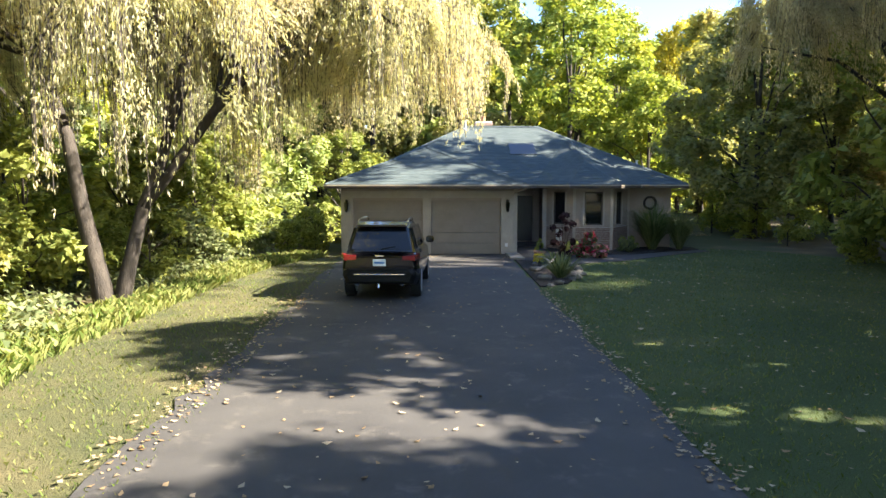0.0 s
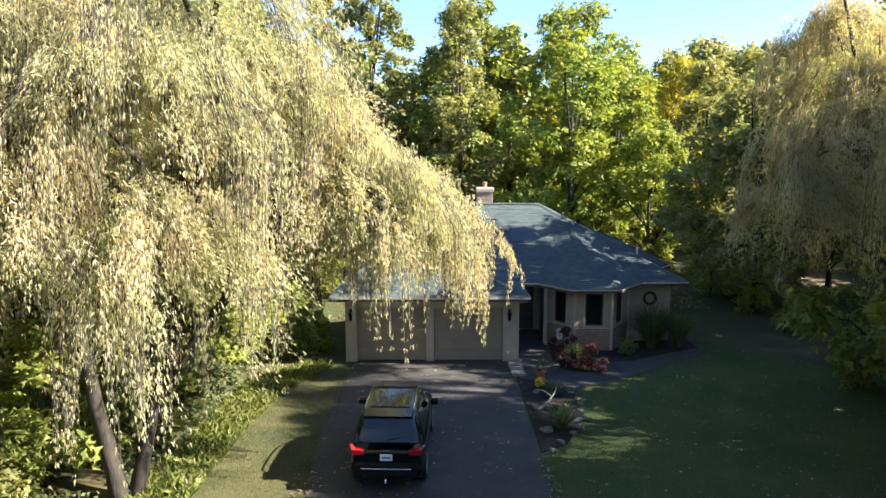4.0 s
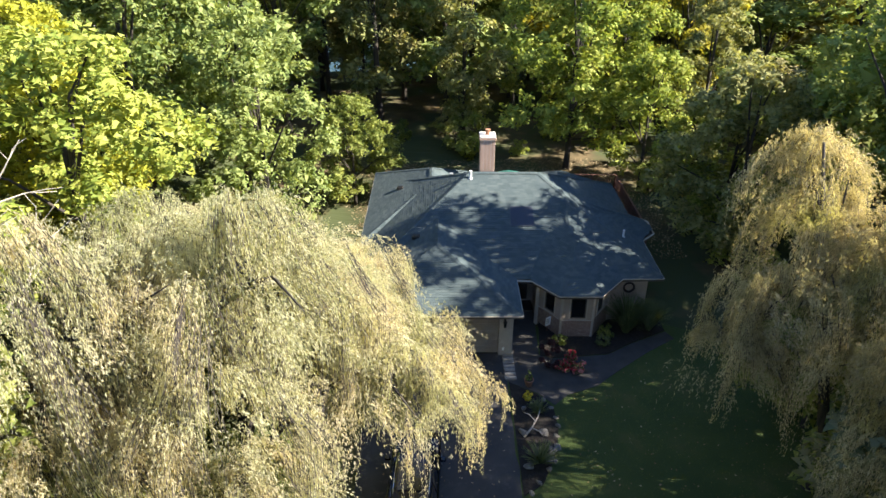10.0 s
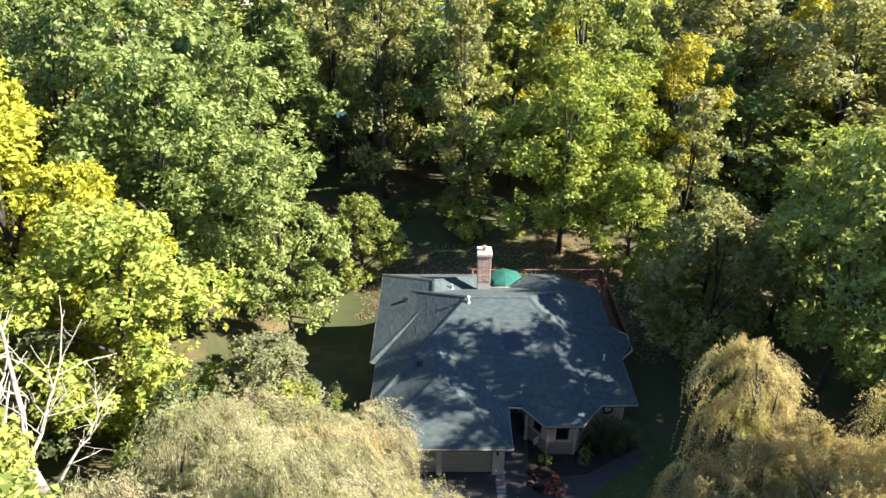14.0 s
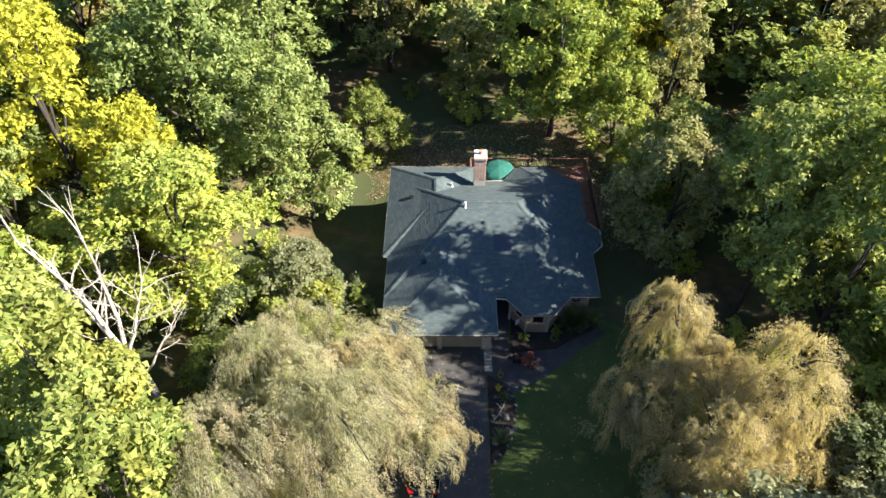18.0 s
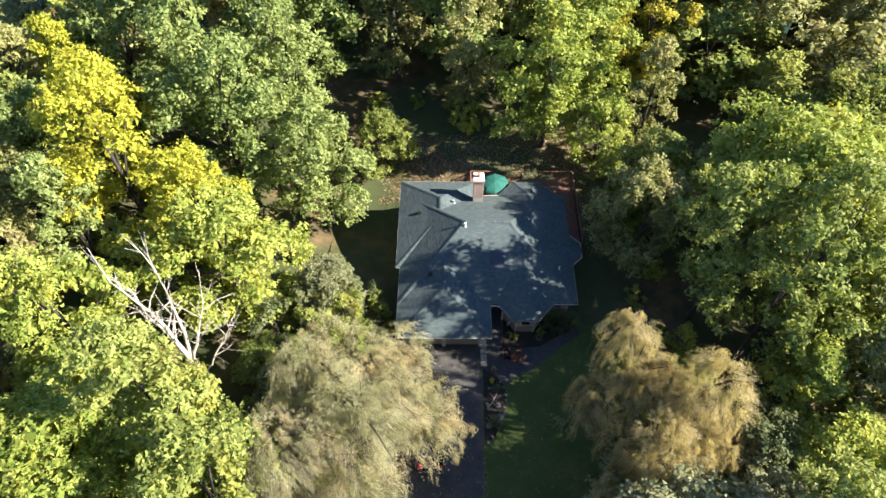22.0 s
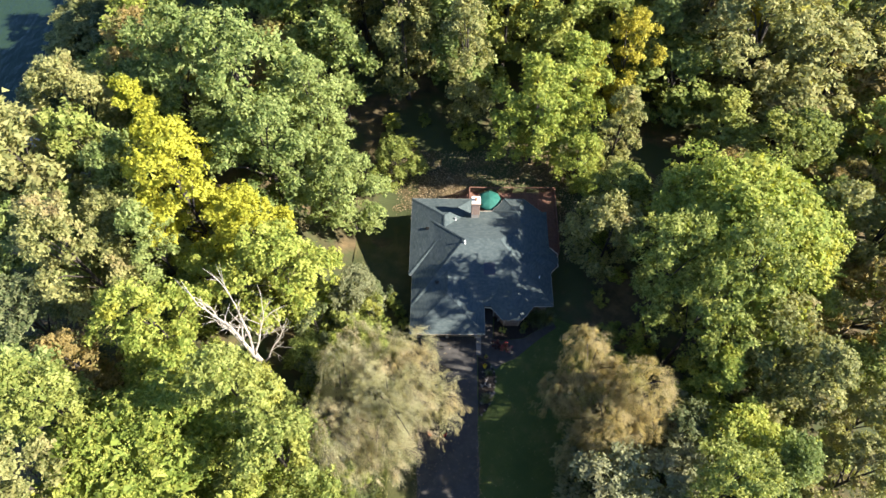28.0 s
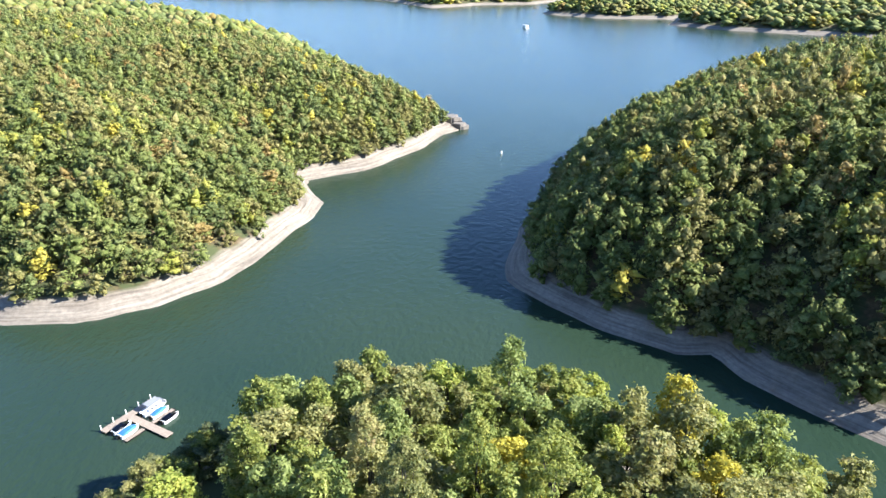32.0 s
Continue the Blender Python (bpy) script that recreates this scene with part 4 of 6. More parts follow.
willow("willow", "great weeping willow with pale yellow-green hanging twigs", "willow", (-7.7, 12.6, 0),
    tiers(0.6, 1.0, 6.0, 11.6, 5.2, 34, 8, [(2.3, -0.3, 10.2, 2.3, 2.9), (-2.6, -1.8, 10.4, 2.4, 2.6), (-2.2, 4.0, 9.0, 2.2, 2.2), (0.2, 0.6, 9.4, 2.2, 2.6), (3.4, 2.4, 8.3, 2.0, 2.0), (4.0, 7.6, 6.1, 1.7, 1.7), (2.6, 6.0, 6.6, 1.7, 1.7), (7.2, 1.6, 5.5, 1.5, 1.5), (5.4, 2.0, 6.6, 1.8, 1.9), (4.5, 0.2, 7.8, 1.8, 2.0), (6.2, 0.4, 6.4, 1.5, 1.6), (6.6, 3.0, 6.0, 1.6, 1.6), (4.4, 4.6, 7.2, 1.7, 1.8), (3.6, 8.2, 5.6, 1.5, 1.7), (-1.0, 7.4, 6.6, 1.8, 1.9), (1.2, 7.6, 6.2, 1.8, 1.9), (-3.0, 6.4, 6.4, 1.9, 1.9), (1.2, -3.7, 6.2, 1.8, 1.9), (-4.6, -0.5, 6.2, 2.0, 2.0), (2.6, -2.9, 5.6, 1.6, 1.7), (-0.6, -3.2, 5.8, 1.7, 1.8)], lambda x, y: (x > 2.2 and y < -0.5) or (x < -3.2 and y < 0.5)),
    9200, 3, [
        ([(0, 0, -0.5), (-0.25, 0.1, 0.8), (-0.6, 0.2, 2.2), (-0.9, 0.3, 3.8), (-1.4, 0.2, 5.6), (-1.8, 0.0, 8.4)], [0.28, 0.20, 0.17, 0.15, 0.11, 0.05]),
        ([(0.15, 0.1, -0.4), (0.35, 0.4, 0.9), (0.5, 0.9, 2.2), (0.9, 1.2, 3.4), (1.6, 1.0, 5.8), (2.3, 0.4, 10.6)], [0.22, 0.17, 0.15, 0.13, 0.10, 0.04]),
        ([(0.5, 0.9, 2.2), (1.1, 1.2, 3.1), (2.2, 1.3, 4.6), (3.4, 1.4, 5.8), (4.8, 1.6, 6.8)], [0.15, 0.14, 0.12, 0.09, 0.04])], low=2.6, side=(2.6, 5.2))
willow("willow", "weeping willow with browning tan-gold hanging twigs", "willow_tan", (13.4, 15.6, 0),
    [(-1.3, 3.0, 10.4, 1.5, 2.3), (-1.9, 1.6, 9.0, 1.6, 1.9), (-0.6, 2.2, 9.2, 1.4, 1.8), (-3.4, 0.3, 7.4, 1.6, 1.7), (-4.4, -0.6, 6.2, 1.3, 1.5), (-2.6, -0.8, 8.0, 1.5, 1.7), (-0.7, -0.4, 8.8, 1.6, 1.9), (0.6, -1.0, 9.0, 1.4, 1.8),
     (3.0, -0.9, 12.0, 1.7, 2.0), (4.2, -1.5, 10.6, 1.3, 1.6), (2.2, -1.6, 10.8, 1.2, 1.5), (-0.1, -3.2, 9.6, 1.6, 1.9), (-0.4, -5.0, 8.6, 1.8, 2.0), (1.2, -4.4, 8.8, 1.4, 1.7), (-2.0, -3.6, 7.4, 1.4, 1.6), (3.6, -3.4, 7.6, 1.5, 1.7), (2.4, -2.4, 8.4, 1.4, 1.6), (1.6, 0.8, 8.2, 1.5, 1.7), (-2.2, -5.6, 6.8, 1.3, 1.5), (5.6, -2.2, 7.6, 1.3, 1.5)],
    5400, 4, [
        ([(0, 0, -0.5), (0.1, 0, 1.0), (-0.1, 0.1, 2.6), (-0.4, 0.6, 4.8), (-1.0, 1.4, 8.0), (-1.8, 2.2, 12.8)], [0.32, 0.25, 0.21, 0.17, 0.12, 0.04]),
        ([(0.1, 0, 1.0), (0.6, -0.4, 2.4), (0.8, -1.4, 4.4), (0.0, -2.8, 7.6), (-0.4, -4.0, 11.4)], [0.22, 0.19, 0.15, 0.10, 0.04]),
        ([(0.1, 0, 1.0), (0.8, 0.0, 2.6), (1.6, -0.3, 4.8), (2.6, -0.7, 8.4), (3.0, -1.0, 12.0)], [0.2, 0.16, 0.13, 0.09, 0.04])], low=7.0)


def dead_tree(at):
    """A bleached bare tree that leans and forks into broken limbs."""
    g = np.random.default_rng(17)
    root = thing("dead_tree", "bare bleached dead tree with broken forking limbs", "tree", at)
    part("trunk", tube(bmesh.new(), [(0.9, -0.9, -0.4), (0.5, -0.5, 1.6), (0.1, 0.0, 3.6), (-0.4, 0.3, 5.2)], [0.36, 0.30, 0.27, 0.26], 9), bark_pale, root, smooth=True)
    ends = [((-0.4, 0.3, 5.2), (-3.5, 1.5, 14.2), 0.22), ((-0.4, 0.3, 5.2), (-1.5, 3.4, 12.4), 0.16), ((-0.2, 0.3, 5.0), (-4.2, 3.2, 11.4), 0.15), ((0.1, 0.0, 3.6), (-4.4, -1.0, 4.8), 0.10), ((0.1, 0.0, 3.6), (2.6, 2.2, 7.4), 0.09), ((-0.4, 0.3, 5.2), (1.2, 3.0, 9.6), 0.12)]
    for a, b, r in ends:
        a, b = Vector(a), Vector(b)
        bow = Vector(g.normal(size=3)) * 0.35
        pts = [a.lerp(b, t) + bow * math.sin(3.1 * t) + Vector(g.normal(size=3)) * 0.07 for t in np.linspace(0, 1, 9)]
        limb = part("limb", tube(bmesh.new(), pts, [r * (1 - 0.86 * t) for t in np.linspace(0, 1, 9)], 6), bark_pale, root, smooth=True)
        for k in range(11):
            s = pts[2 + k % 7]
            e = s + (b - a).normalized() * g.uniform(0.5, 1.8) + Vector(g.normal(size=3)) * 0.85 + Vector((0, 0, 0.3))
            m = s.lerp(e, 0.5) + Vector(g.normal(size=3)) * 0.14
            part("twig", tube(bmesh.new(), [s, m, e], [r * 0.30, r * 0.2, 0.012], 5), bark_pale, limb)
            for _ in range(2):
                e2 = m + (e - m) * 0.7 + Vector(g.normal(size=3)) * 0.5
                part("twig", tube(bmesh.new(), [m, m.lerp(e2, 0.5) + Vector(g.normal(size=3)) * 0.06, e2], [r * 0.17, r * 0.11, 0.010], 4), bark_pale, limb)
    return root


dead_tree((-19.0, 19.2, 0))


# ---- woods on the far shores ----
OCT_V = np.array([(1, 0, 0), (0, 1, 0), (-1, 0, 0), (0, -1, 0), (0, 0, 1), (0, 0, -1)], float)
OCT_F = np.array([(0, 1, 4), (1, 2, 4), (2, 3, 4), (3, 0, 4), (1, 0, 5), (2, 1, 5), (3, 2, 5), (0, 3, 5)])


def far_wood(name, label, poly, step, clumps, fuzz, reach, seed, tall=(9, 15), wide=(3.2, 5.0), window=None):
    """A wood seen from afar: every tree a crown of small uneven leafy clumps with loose sprays."""
    g = np.random.default_rng(seed)
    x0, x1, y0, y1 = window
    xs, ys = np.meshgrid(np.arange(x0, x1, step), np.arange(y0, y1, step))
    x = (xs + g.uniform(-0.45, 0.45, xs.shape) * step).ravel()
    y = (ys + g.uniform(-0.45, 0.45, ys.shape) * step).ravel()
    d = inside_distance(poly, x, y)
    ok = (d > reach) & (np.abs(x) < 0.72 * y + 20)
    x, y, d = x[ok], y[ok], d[ok]
    z = land_z(x, y)
    forms = []
    for f in range(8):
        if fuzz:
            cs, rs = [], []
            for i in range(clumps):
                k = (i + g.random()) / clumps
                env = math.sin(math.pi * (0.22 + 0.68 * k)) ** (0.7 if f % 2 else 0.9)
                az = i * 2.399 + g.normal() * 0.4
                r = (0.36 + 0.16 * g.random()) * (0.75 + 0.3 * env)
                out = max(0.0, env * (0.9 + 0.25 * g.random()) - r)
                cs.append((out * math.cos(az), out * math.sin(az), 0.25 + 2.2 * k))
                rs.append(r)
            cs, rs = np.array(cs), np.array(rs)
        else:
            cs, rs = crown_clumps(seed * 10 + f, 1.0, 0.12, 1.0, clumps, "round" if f % 2 else "tall", 1.9)
            cs[:, 2] *= 2.6
        v = [c + r * (OCT_V * ((0.66 if fuzz else 1.3) + 0.25 * g.normal(size=(6, 1))) * np.array([1.1, 1.1, 0.95]) + 0.22 * g.normal(size=(6, 3))) for c, r in zip(cs, rs)]
        fc = [OCT_F + 6 * i for i in range(len(cs))]
        clumps = len(cs)
        if fuzz:
            q = leaf_cloud(cs, rs * 1.08, fuzz, 0.15, 0.95, seed + f, 0.2, 0.16)
            fc.append(np.arange(len(q) * 3).reshape(-1, 3) + 6 * clumps)
            v.append(q.reshape(-1, 3))
        forms.append((np.concatenate(v), np.concatenate(fc)))
    verts, faces, mats, n = [], [], [], 0
    kinds = g.choice(7, len(x), p=[0.44, 0.20, 0.28, 0.045, 0.02, 0.012, 0.003])
    for i in range(len(x)):
        w, h = g.uniform(*wide) * (0.85 if d[i] < reach + 5 else 1), g.uniform(*tall) * (0.80 if d[i] < reach + 5 else 1)
        q, fc = forms[int(g.integers(8))]
        a = g.random() * 6.28
        c, s = math.cos(a), math.sin(a)
        p = np.empty_like(q)
        p[:, 0] = (q[:, 0] * c - q[:, 1] * s) * w + x[i]
        p[:, 1] = (q[:, 0] * s + q[:, 1] * c) * w + y[i]
        p[:, 2] = q[:, 2] * h / 2.6 + z[i]
        verts.append(p)
        faces.append(fc + n)
        mats.append(np.full(len(fc), kinds[i]))
        n += len(q)
    ob = link_mesh(name, np_mesh(name, np.concatenate(verts), np.concatenate(faces), np.concatenate(mats), smooth=True), [FAR_LEAF[k] for k in ("green", "deep", "olive", "lime", "rust", "yellow", "gold")])
    return tagged(ob, label, "forest", kind="stuff")


far_wood("hill_forest", "dense mixed autumn wood covering a lakeside hill", LEFT_HILL, 5.4, 9, 235, 6, 61, tall=(8, 13), wide=(3.6, 5.4), window=(-400, 10, 145, 520))
far_wood("hill_forest", "sparse far wood on the back of a lakeside hill", LEFT_HILL, 12, 7, 0, 12, 62, wide=(5, 7.5), window=(-700, -40, 520, 960))
far_wood("hill_forest", "dense green wood covering a steep lakeside hill", RIGHT_HILL, 5.3, 9, 240, 4.5, 63, tall=(9, 14.5), wide=(3.6, 5.6), window=(10, 300, 60, 420))
far_wood("hill_forest", "distant wood along a far lake shore", FAR_RIGHT, 15, 6, 0, 16, 64, tall=(11, 16), wide=(7, 10), window=(290, 1000, 700, 1350))
far_wood("hill_forest", "distant wood on a far lake point", FAR_MIDDLE, 15, 6, 0, 16, 65, tall=(11, 16), wide=(7, 10), window=(130, 560, 1090, 1500))
far_wood("hill_forest", "distant wood along the farthest lake shore", FAR_SHORE, 22, 5, 0, 18, 66, tall=(12, 18), wide=(10, 15), window=(-700, 700, 1390, 2000))

# ---- house ----
house = thing("house", "single-storey tan stucco house with blue-grey hipped shingle roof", "house")
EAVE = 2.75


def roof_faces(poly, slopes):
    """Faces of a hipped roof over a convex, anticlockwise eave polygon; one slope an edge (0: no face)."""
    edges = []
    for (a, b), s in zip(zip(poly, poly[1:] + poly[:1]), slopes):
        a, b = Vector(a), Vector(b)
        d = (b - a).normalized()
        edges.append((a, d, Vector((-d.y, d.x)), s if s else 9.0, bool(s)))
    faces = []
    for a, d, n, s, real in edges:
        if not real:
            continue
        clip = [Vector(p) for p in poly]
        for a2, d2, n2, s2, _ in edges:
            if a2 is a:
                continue
            side = lambda p: s2 * (p - a2).dot(n2) - s * (p - a).dot(n)
            out = []
            for p, q in zip(clip, clip[1:] + clip[:1]):
                fp, fq = side(p), side(q)
                if fp >= -1e-9:
                    out.append(p)
                if fp * fq < -1e-12:
                    out.append(p.lerp(q, fp / (fp - fq)))
            clip = out
            if len(clip) < 3:
                break
        if len(clip) >= 3:
            faces.append((a, d, n, s, clip))
    height = lambda x, y: EAVE + min(s * (Vector((x, y)) - a).dot(n) for a, d, n, s, _ in edges)
    return faces, height


M = 0.46
VOLUMES = [
    ([(-4.45, 26.05), (10.6, 26.2), (10.6, 38.1), (-4.45, 38.1)], (0.46, 0.53, 0.545, 0.53)),
    ([(-4.45, 22.9), (3.3, 22.9), (3.3, 34.0), (-4.45, 34.0)], (0.42, 0.42, 0, 0.42)),
    ([(-4.8, 29.8), (2.2, 29.8), (2.2, 39.85), (-4.8, 39.85)], (0.40, 0.55, 0.507, 0.46)),
    ([(4.06, 25.95), (5.2, 24.55), (7.22, 24.55), (8.55, 26.15), (9.0, 31.0), (3.5, 31.0)], (M, M, M, 0, 0, 0)),
    ([(10.5, 30.1), (11.45, 31.05), (11.5, 32.6), (10.5, 33.6), (9.0, 36.0), (7.0, 36.0), (7.0, 28.0), (9.0, 28.0)], (M, M, M, 0, 0, 0, 0, 0)),
    ([(10.45, 33.7), (10.45, 37.75), (8.1, 39.9), (5.9, 39.9), (4.45, 38.2), (4.45, 31.0), (9.0, 31.0)], (M, M, M, M, M, 0, 0)),
]
built = [roof_faces(p, s) for p, s in VOLUMES]


def roof_top(x, y, skip=-1):
    return max(h(x, y) for i, (_, h) in enumerate(built) if i != skip)


roof = new("roof")
roof.parent = house
roof["label"] = "blue-grey asphalt shingle roof with many hips"
g = np.random.default_rng(5)
for vi, (faces, height) in enumerate(built):
    bm = bmesh.new()
    tabs = []
    caps = set()
    for a, d, n, s, clip in faces:
        lift = lambda p: Vector((p.x, p.y, EAVE + s * (p - a).dot(n)))
        bm.faces.new([bm.verts.new(lift(p)) for p in clip])
        run = math.hypot(1, s)
        vs = [(p - a).dot(n) for p in clip]
        us = [(p - a).dot(d) for p in clip]
        step = 0.145 / run
        k = 0
        nor = Vector((-n.x * s, -n.y * s, 1)).normalized()
        while k * step < max(vs) - 0.02:
            v = k * step
            vm = v + step / 2
            cross = []
            for i in range(len(clip)):
                j = (i + 1) % len(clip)
                if (vs[i] - vm) * (vs[j] - vm) < 0:
                    cross.append(us[i] + (us[j] - us[i]) * (vm - vs[i]) / (vs[j] - vs[i]))
            if len(cross) >= 2:
                u0, u1 = min(cross), max(cross)
                u = u0 - (0.17 if k % 2 else 0.0)
                while u < u1:
                    w = 0.33
                    ua, ub = max(u, u0), min(u + w - 0.006, u1)
                    u += w
                    if ub - ua < 0.03:
                        continue
                    m = a + d * ((ua + ub) / 2) + n * vm
                    if roof_top(m.x, m.y, vi) > height(m.x, m.y) + 0.12:
                        continue
                    hi = 0.012 + 0.008 * g.random()
                    lo = [lift(a + d * q + n * (v - 0.012)) for q in (ua, ub)]
                    up = [lift(a + d * q + n * (v + step * 1.05)) for q in (ub, ua)]
                    tabs.append([lo[0] + nor * hi, lo[1] + nor * hi, up[0] + nor * 0.006, up[1] + nor * 0.006])
                    tabs.append([lo[0], lo[1], lo[1] + nor * hi, lo[0] + nor * hi])
            k += 1
        for i in range(len(clip)):
            p, q = clip[i], clip[(i + 1) % len(clip)]
            if (p - a).dot(n) + (q - a).dot(n) > 0.05:
                A, B = lift(p), lift(q)
                caps.add(tuple(sorted((tuple(round(c, 3) for c in A), tuple(round(c, 3) for c in B)))))
    part("roof_deck", bm, shingle_mat, roof)
    if tabs:
        me = np_mesh("shingles", np.array(tabs).reshape(-1, 3), np.arange(len(tabs) * 4).reshape(-1, 4))
        tagged(link_mesh("shingles", me, shingle_mat, roof), kind="stuff")
    bm = bmesh.new()
    for A, B in caps:
        A, B = Vector(A), Vector(B)
        L = (B - A).length
        flat = (B - A).normalized()
        side = flat.cross(Vector((0, 0, 1))).normalized()
        for c in range(int(L / 0.22)):
            p, q = A + flat * c * 0.22, A + flat * min((c + 1) * 0.22, L)
            m = (p + q) / 2
            if roof_top(m.x, m.y, vi) > m.z + 0.05:
                continue
            if height(m.x + side.x * 0.3, m.y + side.y * 0.3) > m.z - 0.02 or height(m.x - side.x * 0.3, m.y - side.y * 0.3) > m.z - 0.02:
                continue
            dr = 0.15 * 0.33
            lift_a, lift_b = (p, 0.050), (q, 0.036)
            vs = []
            for pt, up in (lift_a, lift_b):
                vs.append([bm.verts.new(pt + side * 0.15 + Vector((0, 0, up - dr))), bm.verts.new(pt + Vector((0, 0, up))), bm.verts.new(pt - side * 0.15 + Vector((0, 0, up - dr)))])
            for i in (0, 1):
                bm.faces.new((vs[0][i], vs[0][i + 1], vs[1][i + 1], vs[1][i]))
    if bm.faces:
        tagged(part("ridge_capping", bm, shingle_mat, roof), kind="stuff")
    else:
        bm.free()

OUTLINE = [(-4.45, 22.9), (3.3, 22.9), (3.3, 26.0), (4.06, 25.95), (5.2, 24.55), (7.22, 24.55), (8.55, 26.15), (10.6, 26.2), (10.6, 30.2), (11.45, 31.05), (11.5, 32.6), (10.45, 33.65), (10.45, 37.75), (8.1, 39.9), (5.9, 39.9), (4.45, 38.2), (2.2, 38.1), (2.2, 39.85), (-4.8, 39.85), (-4.8, 29.8), (-4.45, 29.8)]
bm = bmesh.new()
bm.faces.new([bm.verts.new((x, y, 2.60)) for x, y in reversed(OUTLINE)])
part("soffit", bm, soffit_mat, house, "dark brown boarded soffit")
for p, q in zip(OUTLINE, OUTLINE[1:] + OUTLINE[:1]):
    part("fascia", beam(bmesh.new(), (*p, 2.60), (*q, 2.60), 0.05, 0.095), soffit_mat, house, "dark brown fascia board")
    part("gutter", beam(bmesh.new(), (*p, 2.695), (*q, 2.695), 0.085, 0.05), trim_mat, house)

WALLS = [((-3.95, 23.73), (2.85, 23.73), [(0.47, 3.21, 0, 2.13), (3.54, 6.28, 0, 2.13)]), ((2.85, 23.73), (2.85, 28.3), []), ((2.85, 28.3), (4.5, 28.3), [(0.35, 1.35, 0.15, 2.25)]), ((4.5, 28.3), (4.5, 26.5), []),
    ((4.5, 26.5), (5.5, 25.14), [(0.5, 1.18, 1.07, 2.45)]), ((5.5, 25.14), (7.05, 25.14), [(0.43, 1.19, 1.07, 2.45)]), ((7.05, 25.14), (8.15, 26.7), [(0.5, 1.18, 1.07, 2.45)]), ((8.15, 26.7), (10.05, 26.75), []),
    ((10.05, 26.75), (10.05, 30.4), []), ((10.05, 30.4), (10.95, 31.3), []), ((10.95, 31.3), (10.95, 32.4), []), ((10.95, 32.4), (10.0, 33.4), []), ((10.0, 33.4), (10.0, 37.5), []), ((10.0, 37.5), (7.9, 39.4), []),
    ((7.9, 39.4), (6.1, 39.4), []), ((6.1, 39.4), (4.7, 37.7), []), ((4.7, 37.7), (1.7, 37.7), []), ((1.7, 37.7), (1.7, 39.4), []), ((1.7, 39.4), (-4.3, 39.4), []), ((-4.3, 39.4), (-4.3, 30.2), []), ((-4.3, 30.2), (-3.95, 30.2), []), ((-3.95, 30.2), (-3.95, 23.73), [])]
for p, q, holes in WALLS:
    p, q = Vector(p), Vector(q)
    d = (q - p).normalized()
    L = (q - p).length
    n = Vector((-d.y, d.x))
    bm = bmesh.new()

    foot = -3.0 if min(p.y, q.y) > 30 and min(p.x, q.x) < 2 else -0.1

    def slab(s0, s1, z0, z1):
        c = [p + d * s0, p + d * s1, p + d * s1 + n * 0.2, p + d * s0 + n * 0.2]
        prism(bm, [(v.x, v.y) for v in c], z0, z1)
    at = 0.0
    for s0, s1, z0, z1 in holes:
        slab(at, s0, foot, 2.6)
        if z0 > 0:
            slab(s0, s1, -0.1, z0)
        slab(s0, s1, z1, 2.6)
        at = s1
    slab(at, L, foot, 2.6)
    part("wall", bm, stucco, house)
bm = bmesh.new()
prism(bm, [(-3.7, 24.0), (2.6, 24.0), (2.6, 28.6), (4.6, 28.6), (4.6, 27.0), (9.8, 27.0), (9.8, 37.3), (-3.7, 39.0)], -0.05, 0.12)
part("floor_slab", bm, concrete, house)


def slot(p, q, s0, s1, off, z0, z1, depth):
    """A box on the wall from p to q, between s0 and s1 along it, standing off outwards."""
    p, q = Vector(p), Vector(q)
    d = (q - p).normalized()
    n = Vector((-d.y, d.x))
    c = [p + d * s0 + n * off, p + d * s1 + n * off, p + d * s1 + n * (off + depth), p + d * s0 + n * (off + depth)]
    return prism(bmesh.new(), [(v.x, v.y) for v in c], z0, z1)


# garage doors, each of five sections with pressed panels
FRONT = WALLS[0]
for s0, s1 in ((0.47, 3.21), (3.54, 6.28)):
    door = new("garage_door")
    door.parent = house
    door["label"] = "closed tan sectional garage door"
    for k in range(5):
        z0 = 0.015 + k * 0.424
        sec = part("door_section", slot(*FRONT[:2], s0 + 0.012, s1 - 0.012, 0.09, z0, z0 + 0.416, 0.045), door_mat, door)
        for i in range(4):
            a = s0 + 0.11 + i * 0.645
            part("raised_panel", slot(*FRONT[:2], a, a + 0.56, 0.082, z0 + 0.08, z0 + 0.34, 0.008), door_mat, sec)
    part("weather_strip", slot(*FRONT[:2], s0, s1, 0.085, -0.01, 0.014, 0.05), rubber, door)
for a, b in ((0.0, 0.47), (3.21, 3.54), (6.28, 6.8)):
    part("pillar", slot(*FRONT[:2], a + 0.004, b - 0.004, -0.12, -0.05, 2.22, 0.12), trim_mat, house, "cream painted pillar beside the garage door")
part("lintel", slot(*FRONT[:2], 0.0, 6.8, -0.10, 2.225, 2.5, 0.10), trim_mat, house, "cream painted lintel board")
part("corner_post", boxed(2.86, 2.98, 23.66, 23.80, -0.05, 2.58), trim_mat, house)
part("porch_post", boxed(4.36, 4.52, 26.24, 26.40, -0.05, 2.58), trim_mat, house, "cream porch post")
